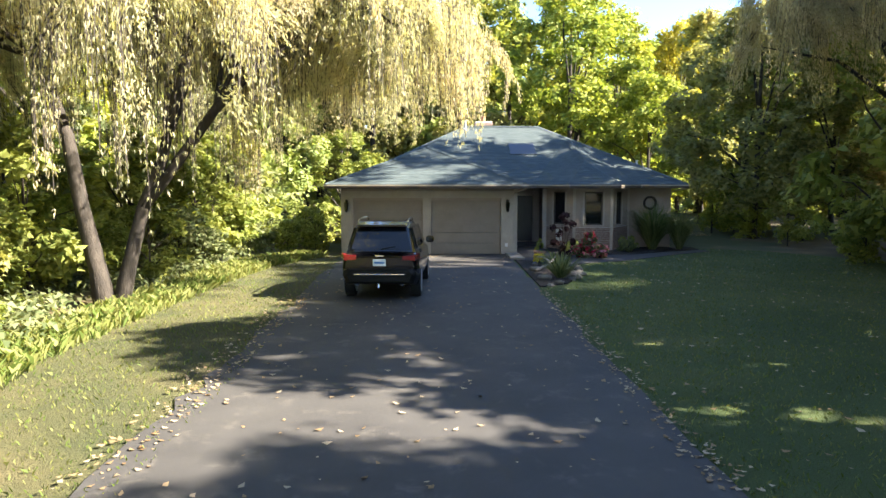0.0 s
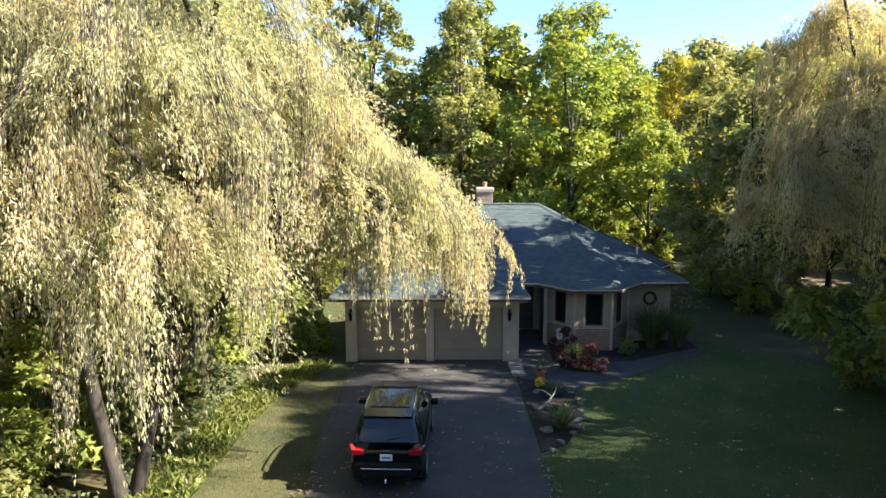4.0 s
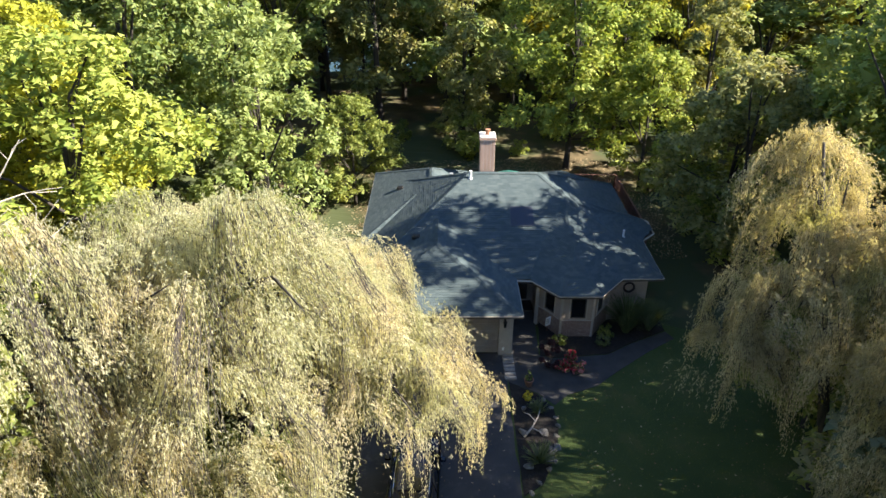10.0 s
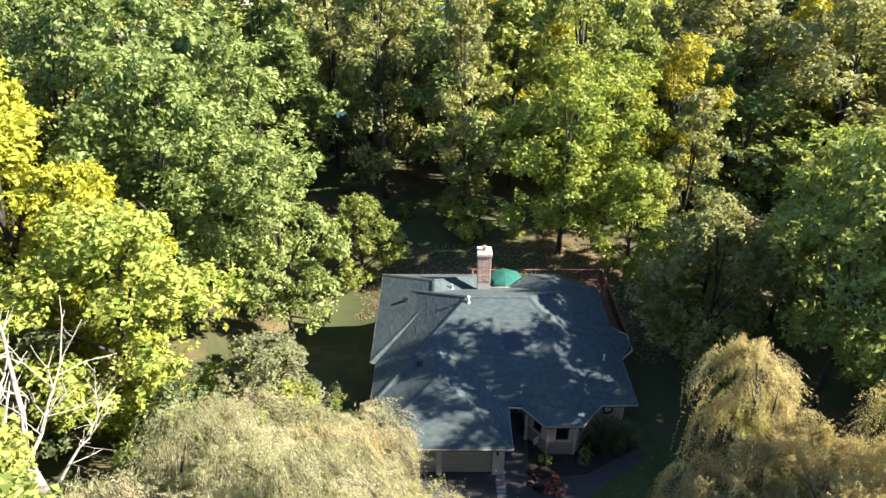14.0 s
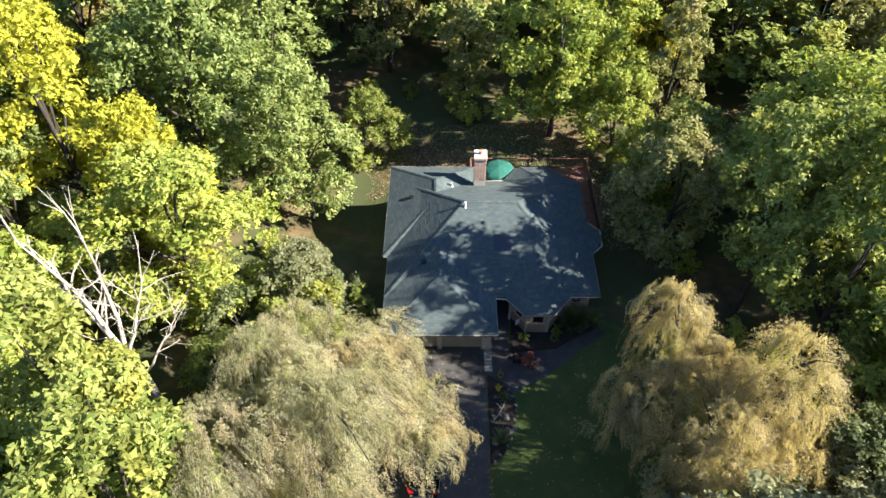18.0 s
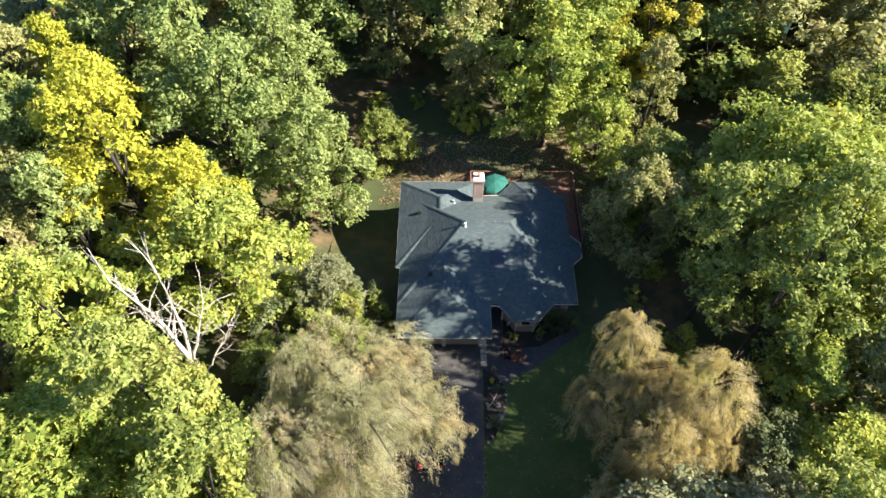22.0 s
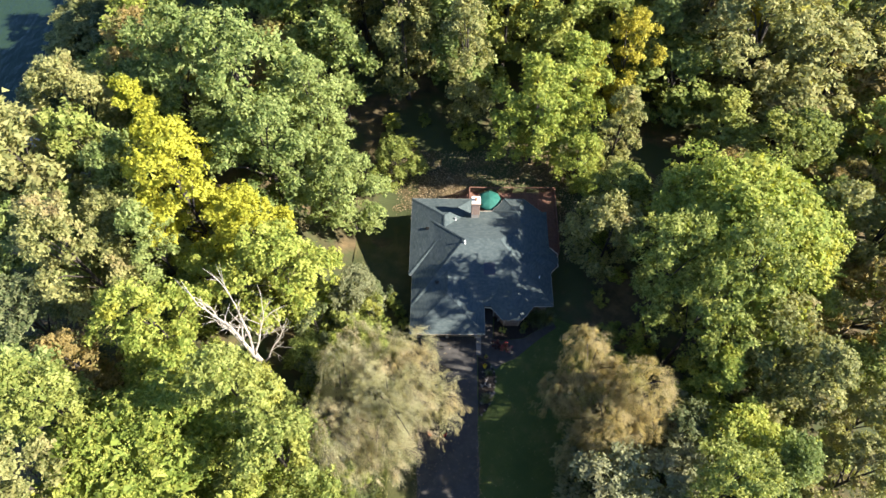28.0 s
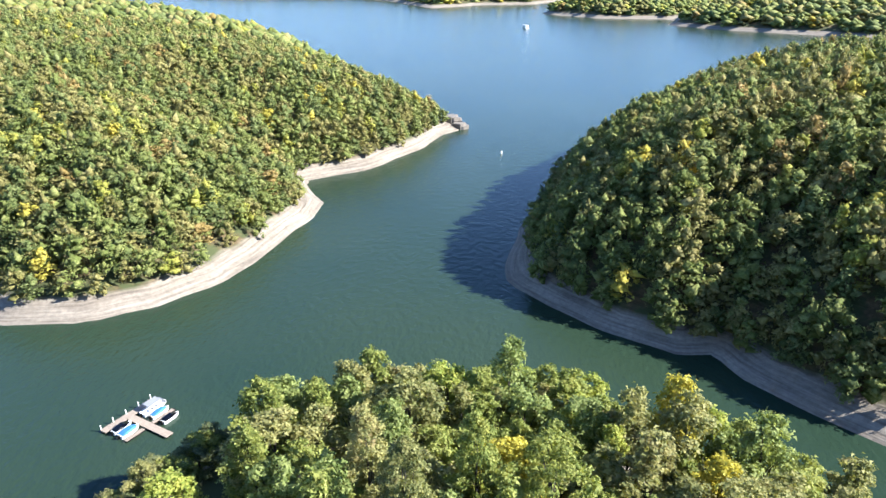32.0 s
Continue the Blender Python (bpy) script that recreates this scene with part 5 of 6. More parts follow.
# entry door in its dark recess
p, q, holes = WALLS[2]
entry = new("entry_door")
entry.parent = house
entry["label"] = "dark stained front door in a deep porch"
part("leaf", slot(p, q, 0.36, 1.34, 0.06, 0.15, 2.24, 0.05), dark_door, entry)
for z0, z1 in ((0.35, 0.95), (1.15, 2.05)):
    part("inset_panel", slot(p, q, 0.52, 1.18, 0.045, z0, z1, 0.012), dark_door, entry)
part("door_handle", slot(p, q, 1.23, 1.27, 0.0, 1.05, 1.25, 0.05), metal_dark, entry)
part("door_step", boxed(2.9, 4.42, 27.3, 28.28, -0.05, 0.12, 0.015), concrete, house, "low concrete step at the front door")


def window(p, q, s0, s1, z0, z1, bars=0):
    w = new("window")
    w.parent = house
    w["label"] = "tall dark window in a brown frame"
    t = 0.055
    for a, b, c, d in ((s0, s0 + t, z0, z1), (s1 - t, s1, z0, z1), (s0 + t, s1 - t, z0, z0 + t), (s0 + t, s1 - t, z1 - t, z1)):
        part("window_frame", slot(p, q, a, b, 0.03, c, d, 0.07), soffit_mat, w)
    part("pane", slot(p, q, s0 + t, s1 - t, 0.06, z0 + t, z1 - t, 0.012), dark_glass, w)
    part("sill", slot(p, q, s0 - 0.05, s1 + 0.05, -0.05, z0 - 0.06, z0 - 0.003, 0.12), trim_mat, w)
    for a, b in ((s0 - 0.07, s0 - 0.004), (s1 + 0.004, s1 + 0.07)):
        part("casing", slot(p, q, a, b, -0.022, z0, z1, 0.022), trim_mat, w)


for p, q, holes in WALLS[4:7]:
    for h in holes:
        window(p, q, *h)
    # brickwork below the bay windows, course by course
    L = (Vector(q) - Vector(p)).length
    part("brick_bed", slot(p, q, 0.02, L - 0.02, -0.012, -0.02, 0.98, 0.012), mortar_mat, house)
    for k in range(13):
        n = int((L - 0.04) / 0.212)
        wide = (L - 0.04) / n
        for i in range(n + 1):
            a, b = 0.02 + max(0, i - 0.5 * (k % 2)) * wide, 0.02 + min(n, i + 1 - 0.5 * (k % 2)) * wide
            if b - a > 0.03:
                part("brick", slot(p, q, a + 0.004, b - 0.004, -0.026, -0.01 + k * 0.075, 0.055 + k * 0.075, 0.014), bay_brick, house)
for x, y in ((5.5, 25.14), (7.05, 25.14), (8.15, 26.7)):
    part("bay_corner_post", boxed(x - 0.055, x + 0.055, y - 0.06, y + 0.05, -0.05, 2.59), trim_mat, house)


def lantern(at):
    l = thing("wall_lantern", "dark bronze wall lantern with glass sides", "lantern", at)
    part("backplate", boxed(-0.05, 0.05, -0.012, 0.0, 0.0, 0.26, 0.004), metal_dark, l)
    part("bracket", tube(bmesh.new(), [(0, -0.01, 0.2), (0, -0.09, 0.27), (0, -0.13, 0.22)], [0.012, 0.012, 0.01], 6), metal_dark, l)
    part("cap", lathe(bmesh.new(), [(0.10, 0.10), (0.07, 0.15), (0.015, 0.21)], 8, (0, -0.13, 0)), metal_dark, l)
    part("glass", lathe(bmesh.new(), [(0.055, -0.16), (0.085, 0.095)], 6, (0, -0.13, 0)), dark_glass, l)
    part("base", lathe(bmesh.new(), [(0.02, -0.22), (0.065, -0.165)], 8, (0, -0.13, 0)), metal_dark, l)
    return l


lan = lantern((2.58, 23.60, 1.90))
copy_thing(lan, pose(-3.72, 23.60, 1.90))
# round wreath on the stucco wall
wreath = thing("wreath", "round dark twig wreath on the stucco wall", "wreath", (9.1, 26.70, 1.95))
g = np.random.default_rng(3)
for ring in range(3):
    pts = [(math.cos(a) * (0.24 + 0.02 * ring), -0.03 - 0.02 * ring, math.sin(a) * (0.24 + 0.02 * ring)) for a in np.linspace(0.4 * ring, 6.28 + 0.4 * ring, 22)]
    part("twig_ring", tube(bmesh.new(), pts, [0.028 + 0.008 * g.random() for _ in pts], 5), bark, wreath)
cl = np.array([(math.cos(a) * 0.25, -0.05, math.sin(a) * 0.25) for a in np.linspace(0, 6.1, 14)])
link_mesh("foliage", loose_quads("foliage", leaf_cloud(cl, np.full(14, 0.07), 260, 0.05, 1, 3)), plum_leaf, wreath)

# meter box by the garage
part("outlet_box", boxed(2.50, 2.60, 23.56, 23.61, 0.32, 0.46, 0.006), white_paint, house)
for x, y in ((3.26, 23.0), (10.5, 26.3)):
    part("downspout", tube(bmesh.new(), [(x, y, 2.6), (x - 0.25, y + 0.3, 2.5), (x - 0.40, y + 0.74, 2.42), (x - 0.40, y + 0.75, 0.05)], [0.035] * 4, 6), trim_mat, house)

# ---- roof fittings ----
def on_roof(x, y):
    return roof_top(x, y)


sky_l = new("skylight")
sky_l.parent = house
sky_l["label"] = "flat bluish skylight in the roof"
zs = on_roof(3.85, 29.75)
tilt = Matrix.Translation((3.85, 29.75, zs)) @ Matrix.Rotation(math.atan(0.46), 4, "X")
for nm, bx, mt in (("skylight_curb", (-0.64, 0.64, -0.70, 0.70, -0.05, 0.045), shingle_mat), ("skylight_pane", (-0.6, 0.6, -0.66, 0.66, 0.046, 0.056), sky_glass)):
    bm = boxed(*bx)
    bmesh.ops.transform(bm, matrix=tilt, verts=bm.verts)
    part(nm, bm, mt, sky_l)
for x, y, r, h, mt in ((1.2, 32.2, 0.07, 0.42, white_paint), (9.2, 29.2, 0.05, 0.35, white_paint), (0.2, 36.3, 0.09, 0.3, metal_pale)):
    z = on_roof(x, y)
    part("vent_pipe", lathe(bmesh.new(), [(r * 1.7, -0.1), (r * 1.6, 0.03), (r, 0.06), (r, h), (r * 1.25, h + 0.01), (r * 1.25, h + 0.05)], 12, (x, y, z)), mt, house, "short roof vent pipe")
for x, y in ((-1.7, 28.3), (-2.9, 35.2)):
    z = on_roof(x, y)
    vent = part("roof_vent", boxed(x - 0.2, x + 0.2, y - 0.17, y + 0.17, z - 0.12, z + 0.14, 0.05), metal_dark, house, "dark square roof vent")

# ---- chimney: brick by brick ----
chimney = new("chimney")
chimney.parent = house
chimney["label"] = "tall pinkish brick chimney with a pale cap"
CX, CY, CW, CD, C0, C1 = 2.42, 37.2, 0.92, 0.95, 2.3, 6.15
part("core", boxed(CX - CW / 2 + 0.02, CX + CW / 2 - 0.02, CY - CD / 2 + 0.02, CY + CD / 2 - 0.02, C0, C1), mortar_mat, chimney)
bricks = {}
for key, w, d in (("long", 0.205, 0.1), ("side", 0.1, 0.215)):
    me = bpy.data.meshes.new("brick")
    bm = boxed(-w / 2, w / 2, -d / 2, d / 2, 0, 0.062, 0.004)
    bm.to_mesh(me)
    bm.free()
    me.materials.append(brick_mat)
    bricks[key] = me
k, z = 0, 4.15
while z < C1 - 0.06:
    for i in range(4):
        x = CX - CW / 2 + 0.115 + i * 0.23
        for y in (CY - CD / 2 + 0.05, CY + CD / 2 - 0.05):
            if y > CY and z < 4.9:
                continue
            b = new("brick", bricks["long"])
            b.parent, b.location = chimney, (x + (0.025 if k % 2 else -0.025) * (1 if 0 < i < 3 else 0), y + 0.004 * g.normal() * 0.6, z)
    for i in range(3):
        for x in (CX - CW / 2 + 0.05, CX + CW / 2 - 0.05):
            b = new("brick", bricks["side"])
            b.parent, b.location = chimney, (x, CY - CD / 2 + 0.235 + i * 0.24, z)
    k, z = k + 1, z + 0.075
part("corbel", boxed(CX - CW / 2 - 0.05, CX + CW / 2 + 0.05, CY - CD / 2 - 0.05, CY + CD / 2 + 0.05, C1, C1 + 0.14, 0.008), brick_mat, chimney)
part("cap", boxed(CX - CW / 2 - 0.03, CX + CW / 2 + 0.03, CY - CD / 2 - 0.03, CY + CD / 2 + 0.03, C1 + 0.142, C1 + 0.24, 0.02), stone_cap, chimney)
part("flue", lathe(bmesh.new(), [(0.13, 0), (0.13, 0.26), (0.16, 0.27), (0.16, 0.32), (0.1, 0.33)], 12, (CX, CY, C1 + 0.24)), terracotta, chimney)

# ---- deck behind the house, with umbrella ----
deck = thing("deck", "red-brown wooden deck with a picket railing", "deck")
for i in range(24):
    part("deck_board", boxed(1.9 + i * 0.42, 2.29 + i * 0.42, 37.9 if 4.6 < 1.9 + i * 0.42 else 38.2, 42.3, 0.55, 0.59), deck_wood, deck)
rails = [((1.9, 42.3), (12.0, 42.3)), ((12.0, 42.3), (12.0, 33.8)), ((1.9, 42.3), (1.9, 40.0))]
for a, b in rails:
    a, b = Vector((*a, 0)), Vector((*b, 0))
    n = max(2, int((b - a).length / 1.6))
    for i in range(n + 1):
        p = a.lerp(b, i / n)
        part("post", boxed(p.x - 0.05, p.x + 0.05, p.y - 0.05, p.y + 0.05, ground_at(p.x, p.y) - 0.2, 1.62, 0.008), deck_wood, deck)
    part("top_rail", beam(bmesh.new(), a + Vector((0, 0, 1.62)), b + Vector((0, 0, 1.62)), 0.12, 0.04), deck_wood, deck)
    part("bottom_rail", beam(bmesh.new(), a + Vector((0, 0, 0.68)), b + Vector((0, 0, 0.68)), 0.05, 0.07), deck_wood, deck)
    n = int((b - a).length / 0.16)
    for i in range(1, n):
        p = a.lerp(b, i / n)
        part("baluster", boxed(p.x - 0.018, p.x + 0.018, p.y - 0.018, p.y + 0.018, 0.75, 1.62), deck_wood, deck)
for i in range(6):
    part("deck_board", boxed(10.55, 12.0, 33.8 + i * 0.68, 34.46 + i * 0.68, 0.55, 0.59), deck_wood, deck)
umb = thing("patio_umbrella", "open green canvas patio umbrella on the deck", "umbrella", (4.15, 39.95, 0.59))
part("pole", lathe(bmesh.new(), [(0.025, 0), (0.025, 2.2)], 8), deck_wood, umb)
part("base", lathe(bmesh.new(), [(0.28, 0.0), (0.26, 0.06), (0.05, 0.1)], 16), metal_dark, umb)
for k in range(8):
    a0, a1 = k * math.pi / 4, (k + 1) * math.pi / 4
    bm = bmesh.new()
    rows = []
    for r, z in ((0.03, 2.22), (0.55, 2.10), (1.0, 1.95), (1.42, 1.76), (1.40, 1.64)):
        rows.append([bm.verts.new((r * (1 - 0.05 * math.sin(math.pi * t)) * math.cos(a0 + (a1 - a0) * t), r * (1 - 0.05 * math.sin(math.pi * t)) * math.sin(a0 + (a1 - a0) * t), z)) for t in (0, 0.5, 1)])
    for r0, r1 in zip(rows, rows[1:]):
        for i in (0, 1):
            bm.faces.new((r0[i], r1[i], r1[i + 1], r0[i + 1]))
    part("canopy_panel", bm, canvas_green, umb, smooth=True)
    part("rib", tube(bmesh.new(), [(0.03 * math.cos(a0), 0.03 * math.sin(a0), 2.18), (1.36 * math.cos(a0), 1.36 * math.sin(a0), 1.72)], [0.012, 0.01], 5), deck_wood, umb)
# open stairs from the deck down to the lower yard
stairs = thing("deck_stairs", "red-brown open wooden stairs down from the deck", "stairs")
for y in (40.9, 42.2):
    part("stringer", beam(bmesh.new(), (1.9, y, 0.30), (-2.3, y, -2.45), 0.06, 0.26), deck_wood, stairs)
    part("handrail", beam(bmesh.new(), (1.9, y, 1.58), (-2.3, y, -1.20), 0.10, 0.05), deck_wood, stairs)
    for k in range(4):
        x = 1.6 - 1.2 * k
        z = 0.50 - 0.655 * (1.9 - x)
        part("post", boxed(x - 0.045, x + 0.045, y - 0.045, y + 0.045, z - (0.4 if k < 3 else 0.6), z + 1.06), deck_wood, stairs)
    for k in range(1, 26):
        x = 1.9 - 0.16 * k
        z = 0.50 - 0.655 * (1.9 - x)
        part("baluster", boxed(x - 0.016, x + 0.016, y - 0.016, y + 0.016, z - 0.02, z + 1.08), deck_wood, stairs)
for k in range(14):
    x = 1.75 - 0.29 * k
    part("tread", boxed(x - 0.14, x + 0.14, 40.86, 42.24, 0.40 - 0.19 * k, 0.44 - 0.19 * k, 0.006), deck_wood, stairs)

# ---- yard ----
def sheet(name, label, category, pts, z, material, lower=0.12):
    bm = prism(bmesh.new(), pts, z - lower, z)
    return tagged(part(name, bm, material), label, category, kind="structure")


def wavy(a, b, n, amp, seed):
    g = np.random.default_rng(seed)
    a, b = Vector(a), Vector(b)
    d = (b - a).normalized()
    s = Vector((-d.y, d.x))
    return [tuple(a.lerp(b, i / n) + s * amp * g.normal()) for i in range(n + 1)]


right_edge = wavy((2.85, -6), (2.58, 14), 30, 0.035, 1) + wavy((2.6, 14.6), (2.62, 23.72), 14, 0.025, 2)
left_edge = wavy((-3.55, 23.72), (-3.7, 17.5), 12, 0.05, 3) + wavy((-3.45, 13.5), (-3.1, -6), 40, 0.06, 4)
sheet("driveway", "worn dark asphalt driveway with scattered leaves", "driveway", right_edge + left_edge, 0.02, asphalt)
lawn_r = [(2.7, -6), (30, -6), (22, 12), (15.5, 22), (13.2, 25.2), (11.2, 24.9), (9.6, 23.8), (8.0, 22.5), (6.6, 21.3), (5.2, 20.7), (4.5, 20.0), (4.5, 18.6), (4.2, 17.2), (3.5, 15.7), (2.7, 15.1)]
sheet("lawn", "mown green lawn strewn with fallen leaves", "lawn", [(2.3, -6), (30, -6), (22, 12), (15.5, 22), (13.2, 25.2), (11.0, 26.2), (8.4, 26.5), (7.1, 24.9), (5.4, 24.9), (4.3, 26.2), (2.95, 25.0), (2.45, 23.6)], 0.0, lawn_mat)
lawn_l = [(-2.8, -6)] + [(-2.8, 3), (-3.0, 10), (-3.3, 17), (-3.3, 23.6), (-4.1, 28.6), (-8.2, 28.6), (-7.0, 22), (-7.3, 12), (-7.0, 6), (-9, -6)]
sheet("verge", "rough dry grass verge beside the driveway", "lawn", lawn_l, -0.005, verge_mat)
sx, sy = np.meshgrid(np.arange(-11.6, -4.0, 0.6), np.arange(28.2, 46.5, 0.6))
si = np.arange(sx.size).reshape(sx.shape)
sq = np.stack([si[:-1, :-1], si[:-1, 1:], si[1:, 1:], si[1:, :-1]], -1).reshape(-1, 4)
side_lawn = link_mesh("lawn", np_mesh("lawn", np.stack([sx, sy, land_z(sx, sy) + 0.07], -1).reshape(-1, 3), sq, smooth=True), verge_mat)
tagged(side_lawn, "dry sloping lawn beside the house", "lawn", kind="structure")
bed = [(2.68, 15.15), (3.5, 15.75), (4.2, 17.25), (4.48, 18.6), (4.46, 19.9), (3.85, 20.8), (2.68, 21.6)]
sheet("planting_bed", "dark mulched planting bed beside the driveway", "bed", bed, 0.035, mulch)
bay_bed = [(4.6, 26.4), (4.35, 23.6), (5.0, 23.4), (7.6, 23.7), (9.0, 24.6), (10.9, 25.6), (10.9, 26.7), (8.2, 26.6), (7.1, 25.1), (5.45, 25.1)]
sheet("planting_bed", "mulched bed below the bay windows", "bed", bay_bed, 0.03, mulch)
walk_pts = [(2.66, 21.65), (3.9, 20.85), (4.55, 20.1), (5.2, 20.75), (6.6, 21.35), (8.0, 22.55), (9.6, 23.85), (11.2, 24.95), (10.9, 25.55), (9.0, 24.55), (7.6, 23.65), (5.0, 23.35), (4.3, 23.6), (4.45, 27.25), (2.88, 27.25), (2.88, 23.7), (2.66, 23.7)]
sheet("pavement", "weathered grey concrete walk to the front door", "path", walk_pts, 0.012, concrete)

# grass blades, taller tufts on the verge's edge, fallen leaves
def in_poly(poly, n, seed, pull=None):
    g = np.random.default_rng(seed)
    xs, ys = [p[0] for p in poly], [p[1] for p in poly]
    out = np.empty((0, 2))
    while len(out) < n:
        c = np.stack([g.uniform(min(xs), max(xs), n), g.uniform(min(ys), max(ys), n)], 1)
        if pull:
            c = c[g.random(n) < pull(c)]
        out = np.concatenate([out, c[inside_distance(poly, c[:, 0], c[:, 1]) > 0.02]])
    return out[:n]


def blades(name, label, pts, z, high, wide, seed, material, category="grass"):
    g = np.random.default_rng(seed)
    n = len(pts)
    a = g.random(n) * 6.28
    h = high * (0.5 + g.random(n))
    s = np.stack([np.cos(a), np.sin(a), np.zeros(n)], 1) * wide
    b = np.concatenate([pts, np.full((n, 1), z)], 1)
    lean = np.stack([g.normal(size=n) * 0.35, g.normal(size=n) * 0.35, np.ones(n)], 1) * h[:, None]
    tip = b + lean + np.stack([g.normal(size=n), g.normal(size=n), np.full(n, -0.4)], 1) * h[:, None] * 0.25
    q = np.stack([b - s, b + s, b + lean * 0.6 + s * 0.7, tip], 1)
    return tagged(link_mesh(name, loose_quads(name, q), material), label, category, kind="stuff")


close = lambda c: np.clip(1.2 - (c[:, 1] - 2) / 26, 0.15, 1)
blades("grass", "short green lawn blades", in_poly([p for p in lawn_r if p[0] < 29], 42000, 1, close), -0.01, 0.05, 0.006, 1, grass_leaf)
blades("grass", "short dry verge blades", in_poly(lawn_l, 15000, 2, close), -0.012, 0.055, 0.006, 2, grass_leaf)
tuft = [(-5.6, 4), (-6.2, 8), (-6.1, 12), (-6.0, 16), (-5.6, 20), (-4.3, 22.8), (-5.2, 24.0), (-7.2, 21), (-7.6, 15), (-7.8, 9), (-7.4, 4)]
blades("tall_grass", "long bright green grass along the wood's edge", in_poly(tuft, 10000, 3), -0.03, 0.22, 0.008, 3, grass_leaf)


g = np.random.default_rng(44)
low = np.stack([g.uniform(-15.5, -7.4, 150), g.uniform(-1, 15, 150), g.uniform(0.0, 0.22, 150)], 1)
low = np.concatenate([low, np.stack([g.uniform(-14, -7.6, 70), g.uniform(15, 30, 70), g.uniform(0.0, 0.2, 70)], 1)])
tagged(link_mesh("ground_cover", loose_quads("ground_cover", leaf_cloud(low, g.uniform(0.35, 0.8, len(low)), 26000, 0.10, 0.6, 45)), LEAF["deep"]), "low leafy ground cover along the wood's edge", "plants", kind="stuff")


def litter(name, label, pts, z, seed, size):
    g = np.random.default_rng(seed)
    n = len(pts)
    a = g.random(n) * 6.28
    s = size * (0.5 + g.random(n))
    u = np.stack([np.cos(a), np.sin(a), g.normal(size=n) * 0.15], 1) * s[:, None]
    v = np.stack([-np.sin(a), np.cos(a), g.normal(size=n) * 0.15], 1) * s[:, None] * 0.6
    c = np.concatenate([pts, np.full((n, 1), z) if z is not None else land_z(pts[:, 0], pts[:, 1])[:, None] + 0.10], 1)
    up = np.array([0, 0, 1.0]) * (s * 0.25)[:, None]
    q = np.stack([c - u + up, c - v, c + u + up, c + v], 1)
    return tagged(link_mesh(name, loose_quads(name, q), dry_leaf), label, "leaves", kind="stuff")


litter("fallen_leaves", "dry fallen leaves on the asphalt", in_poly(right_edge + left_edge, 520, 11), 0.03, 11, 0.042)
litter("fallen_leaves", "dry fallen leaves on the lawn", in_poly(lawn_r[:15], 1500, 12), 0.035, 12, 0.042)
yard_back = [(-9, 40.5), (1.5, 40.3), (1.6, 43), (12.4, 43), (12.6, 33), (14.5, 33), (15, 44), (12, 49), (-10, 49)]
litter("fallen_leaves", "orange-brown fallen leaves on the ground behind the house", in_poly(yard_back, 7000, 15), None, 15, 0.055)
edge_strip = [(2.45, 3), (2.95, 3), (2.85, 15), (2.45, 15)]
litter("fallen_leaves", "dry leaves gathered along the driveway's edge", in_poly(edge_strip, 420, 13), 0.03, 13, 0.035)
edge_strip_l = [(-3.6, 3), (-2.9, 3), (-3.1, 14), (-3.9, 14)]
litter("fallen_leaves", "dry leaves gathered along the verge", in_poly(edge_strip_l, 420, 14), 0.03, 14, 0.035)


# stones, rocks
def rock(at, size, seed, mat=rock_mat, flat=0.55, label="rough pale limestone garden rock", group="bed edging stones", name="rock"):
    g = np.random.default_rng(seed)
    bm = bmesh.new()
    bmesh.ops.create_icosphere(bm, subdivisions=2, radius=1.0)
    ph = g.random(6) * 6.28
    for v in bm.verts:
        k = 1 + 0.18 * math.sin(3 * v.co.x + ph[0]) + 0.15 * math.sin(4 * v.co.y + ph[1]) + 0.1 * math.sin(5 * v.co.z + ph[2])
        v.co = Vector((v.co.x * size * k, v.co.y * size * k * 0.75, v.co.z * size * flat * k))
    ob = part(name, bm, mat)
    ob.matrix_basis = pose(*at, 0, 0, g.random() * 360)
    return tagged(ob, label, "rock", group)


g = np.random.default_rng(77)
edge = [(2.95, 15.35), (3.4, 15.7), (3.8, 16.3), (4.1, 16.9), (4.28, 17.5), (4.42, 18.1), (4.5, 18.7), (4.52, 19.3), (4.4, 19.9), (4.1, 20.4)]
for i, (x, y) in enumerate(edge):
    rock((x + 0.06 * g.normal(), y + 0.12 * g.normal(), 0.04), 0.10 + 0.09 * g.random(), 100 + i, label="rough weathered stone edging the mulched bed")
for i in range(12):
    rock((g.uniform(2.9, 4.1), g.uniform(16.4, 20.6), 0.08), 0.1 + 0.12 * g.random(), 200 + i, label="rough grey stone lying in the mulch", group="stones in the bed")
for i in range(7):
    y = 21.75 + i * 0.28
    st = prism(bmesh.new(), [(2.52 + 0.05 * g.random(), y), (3.0 + 0.06 * g.random(), y + 0.02), (3.02, y + 0.25), (2.5, y + 0.24)], -0.02, 0.07 + 0.02 * g.random())
    tagged(part("flagstone", st, flag_mat), "pale flat edging stone beside the garage apron", "stone", "edging stones by the garage")


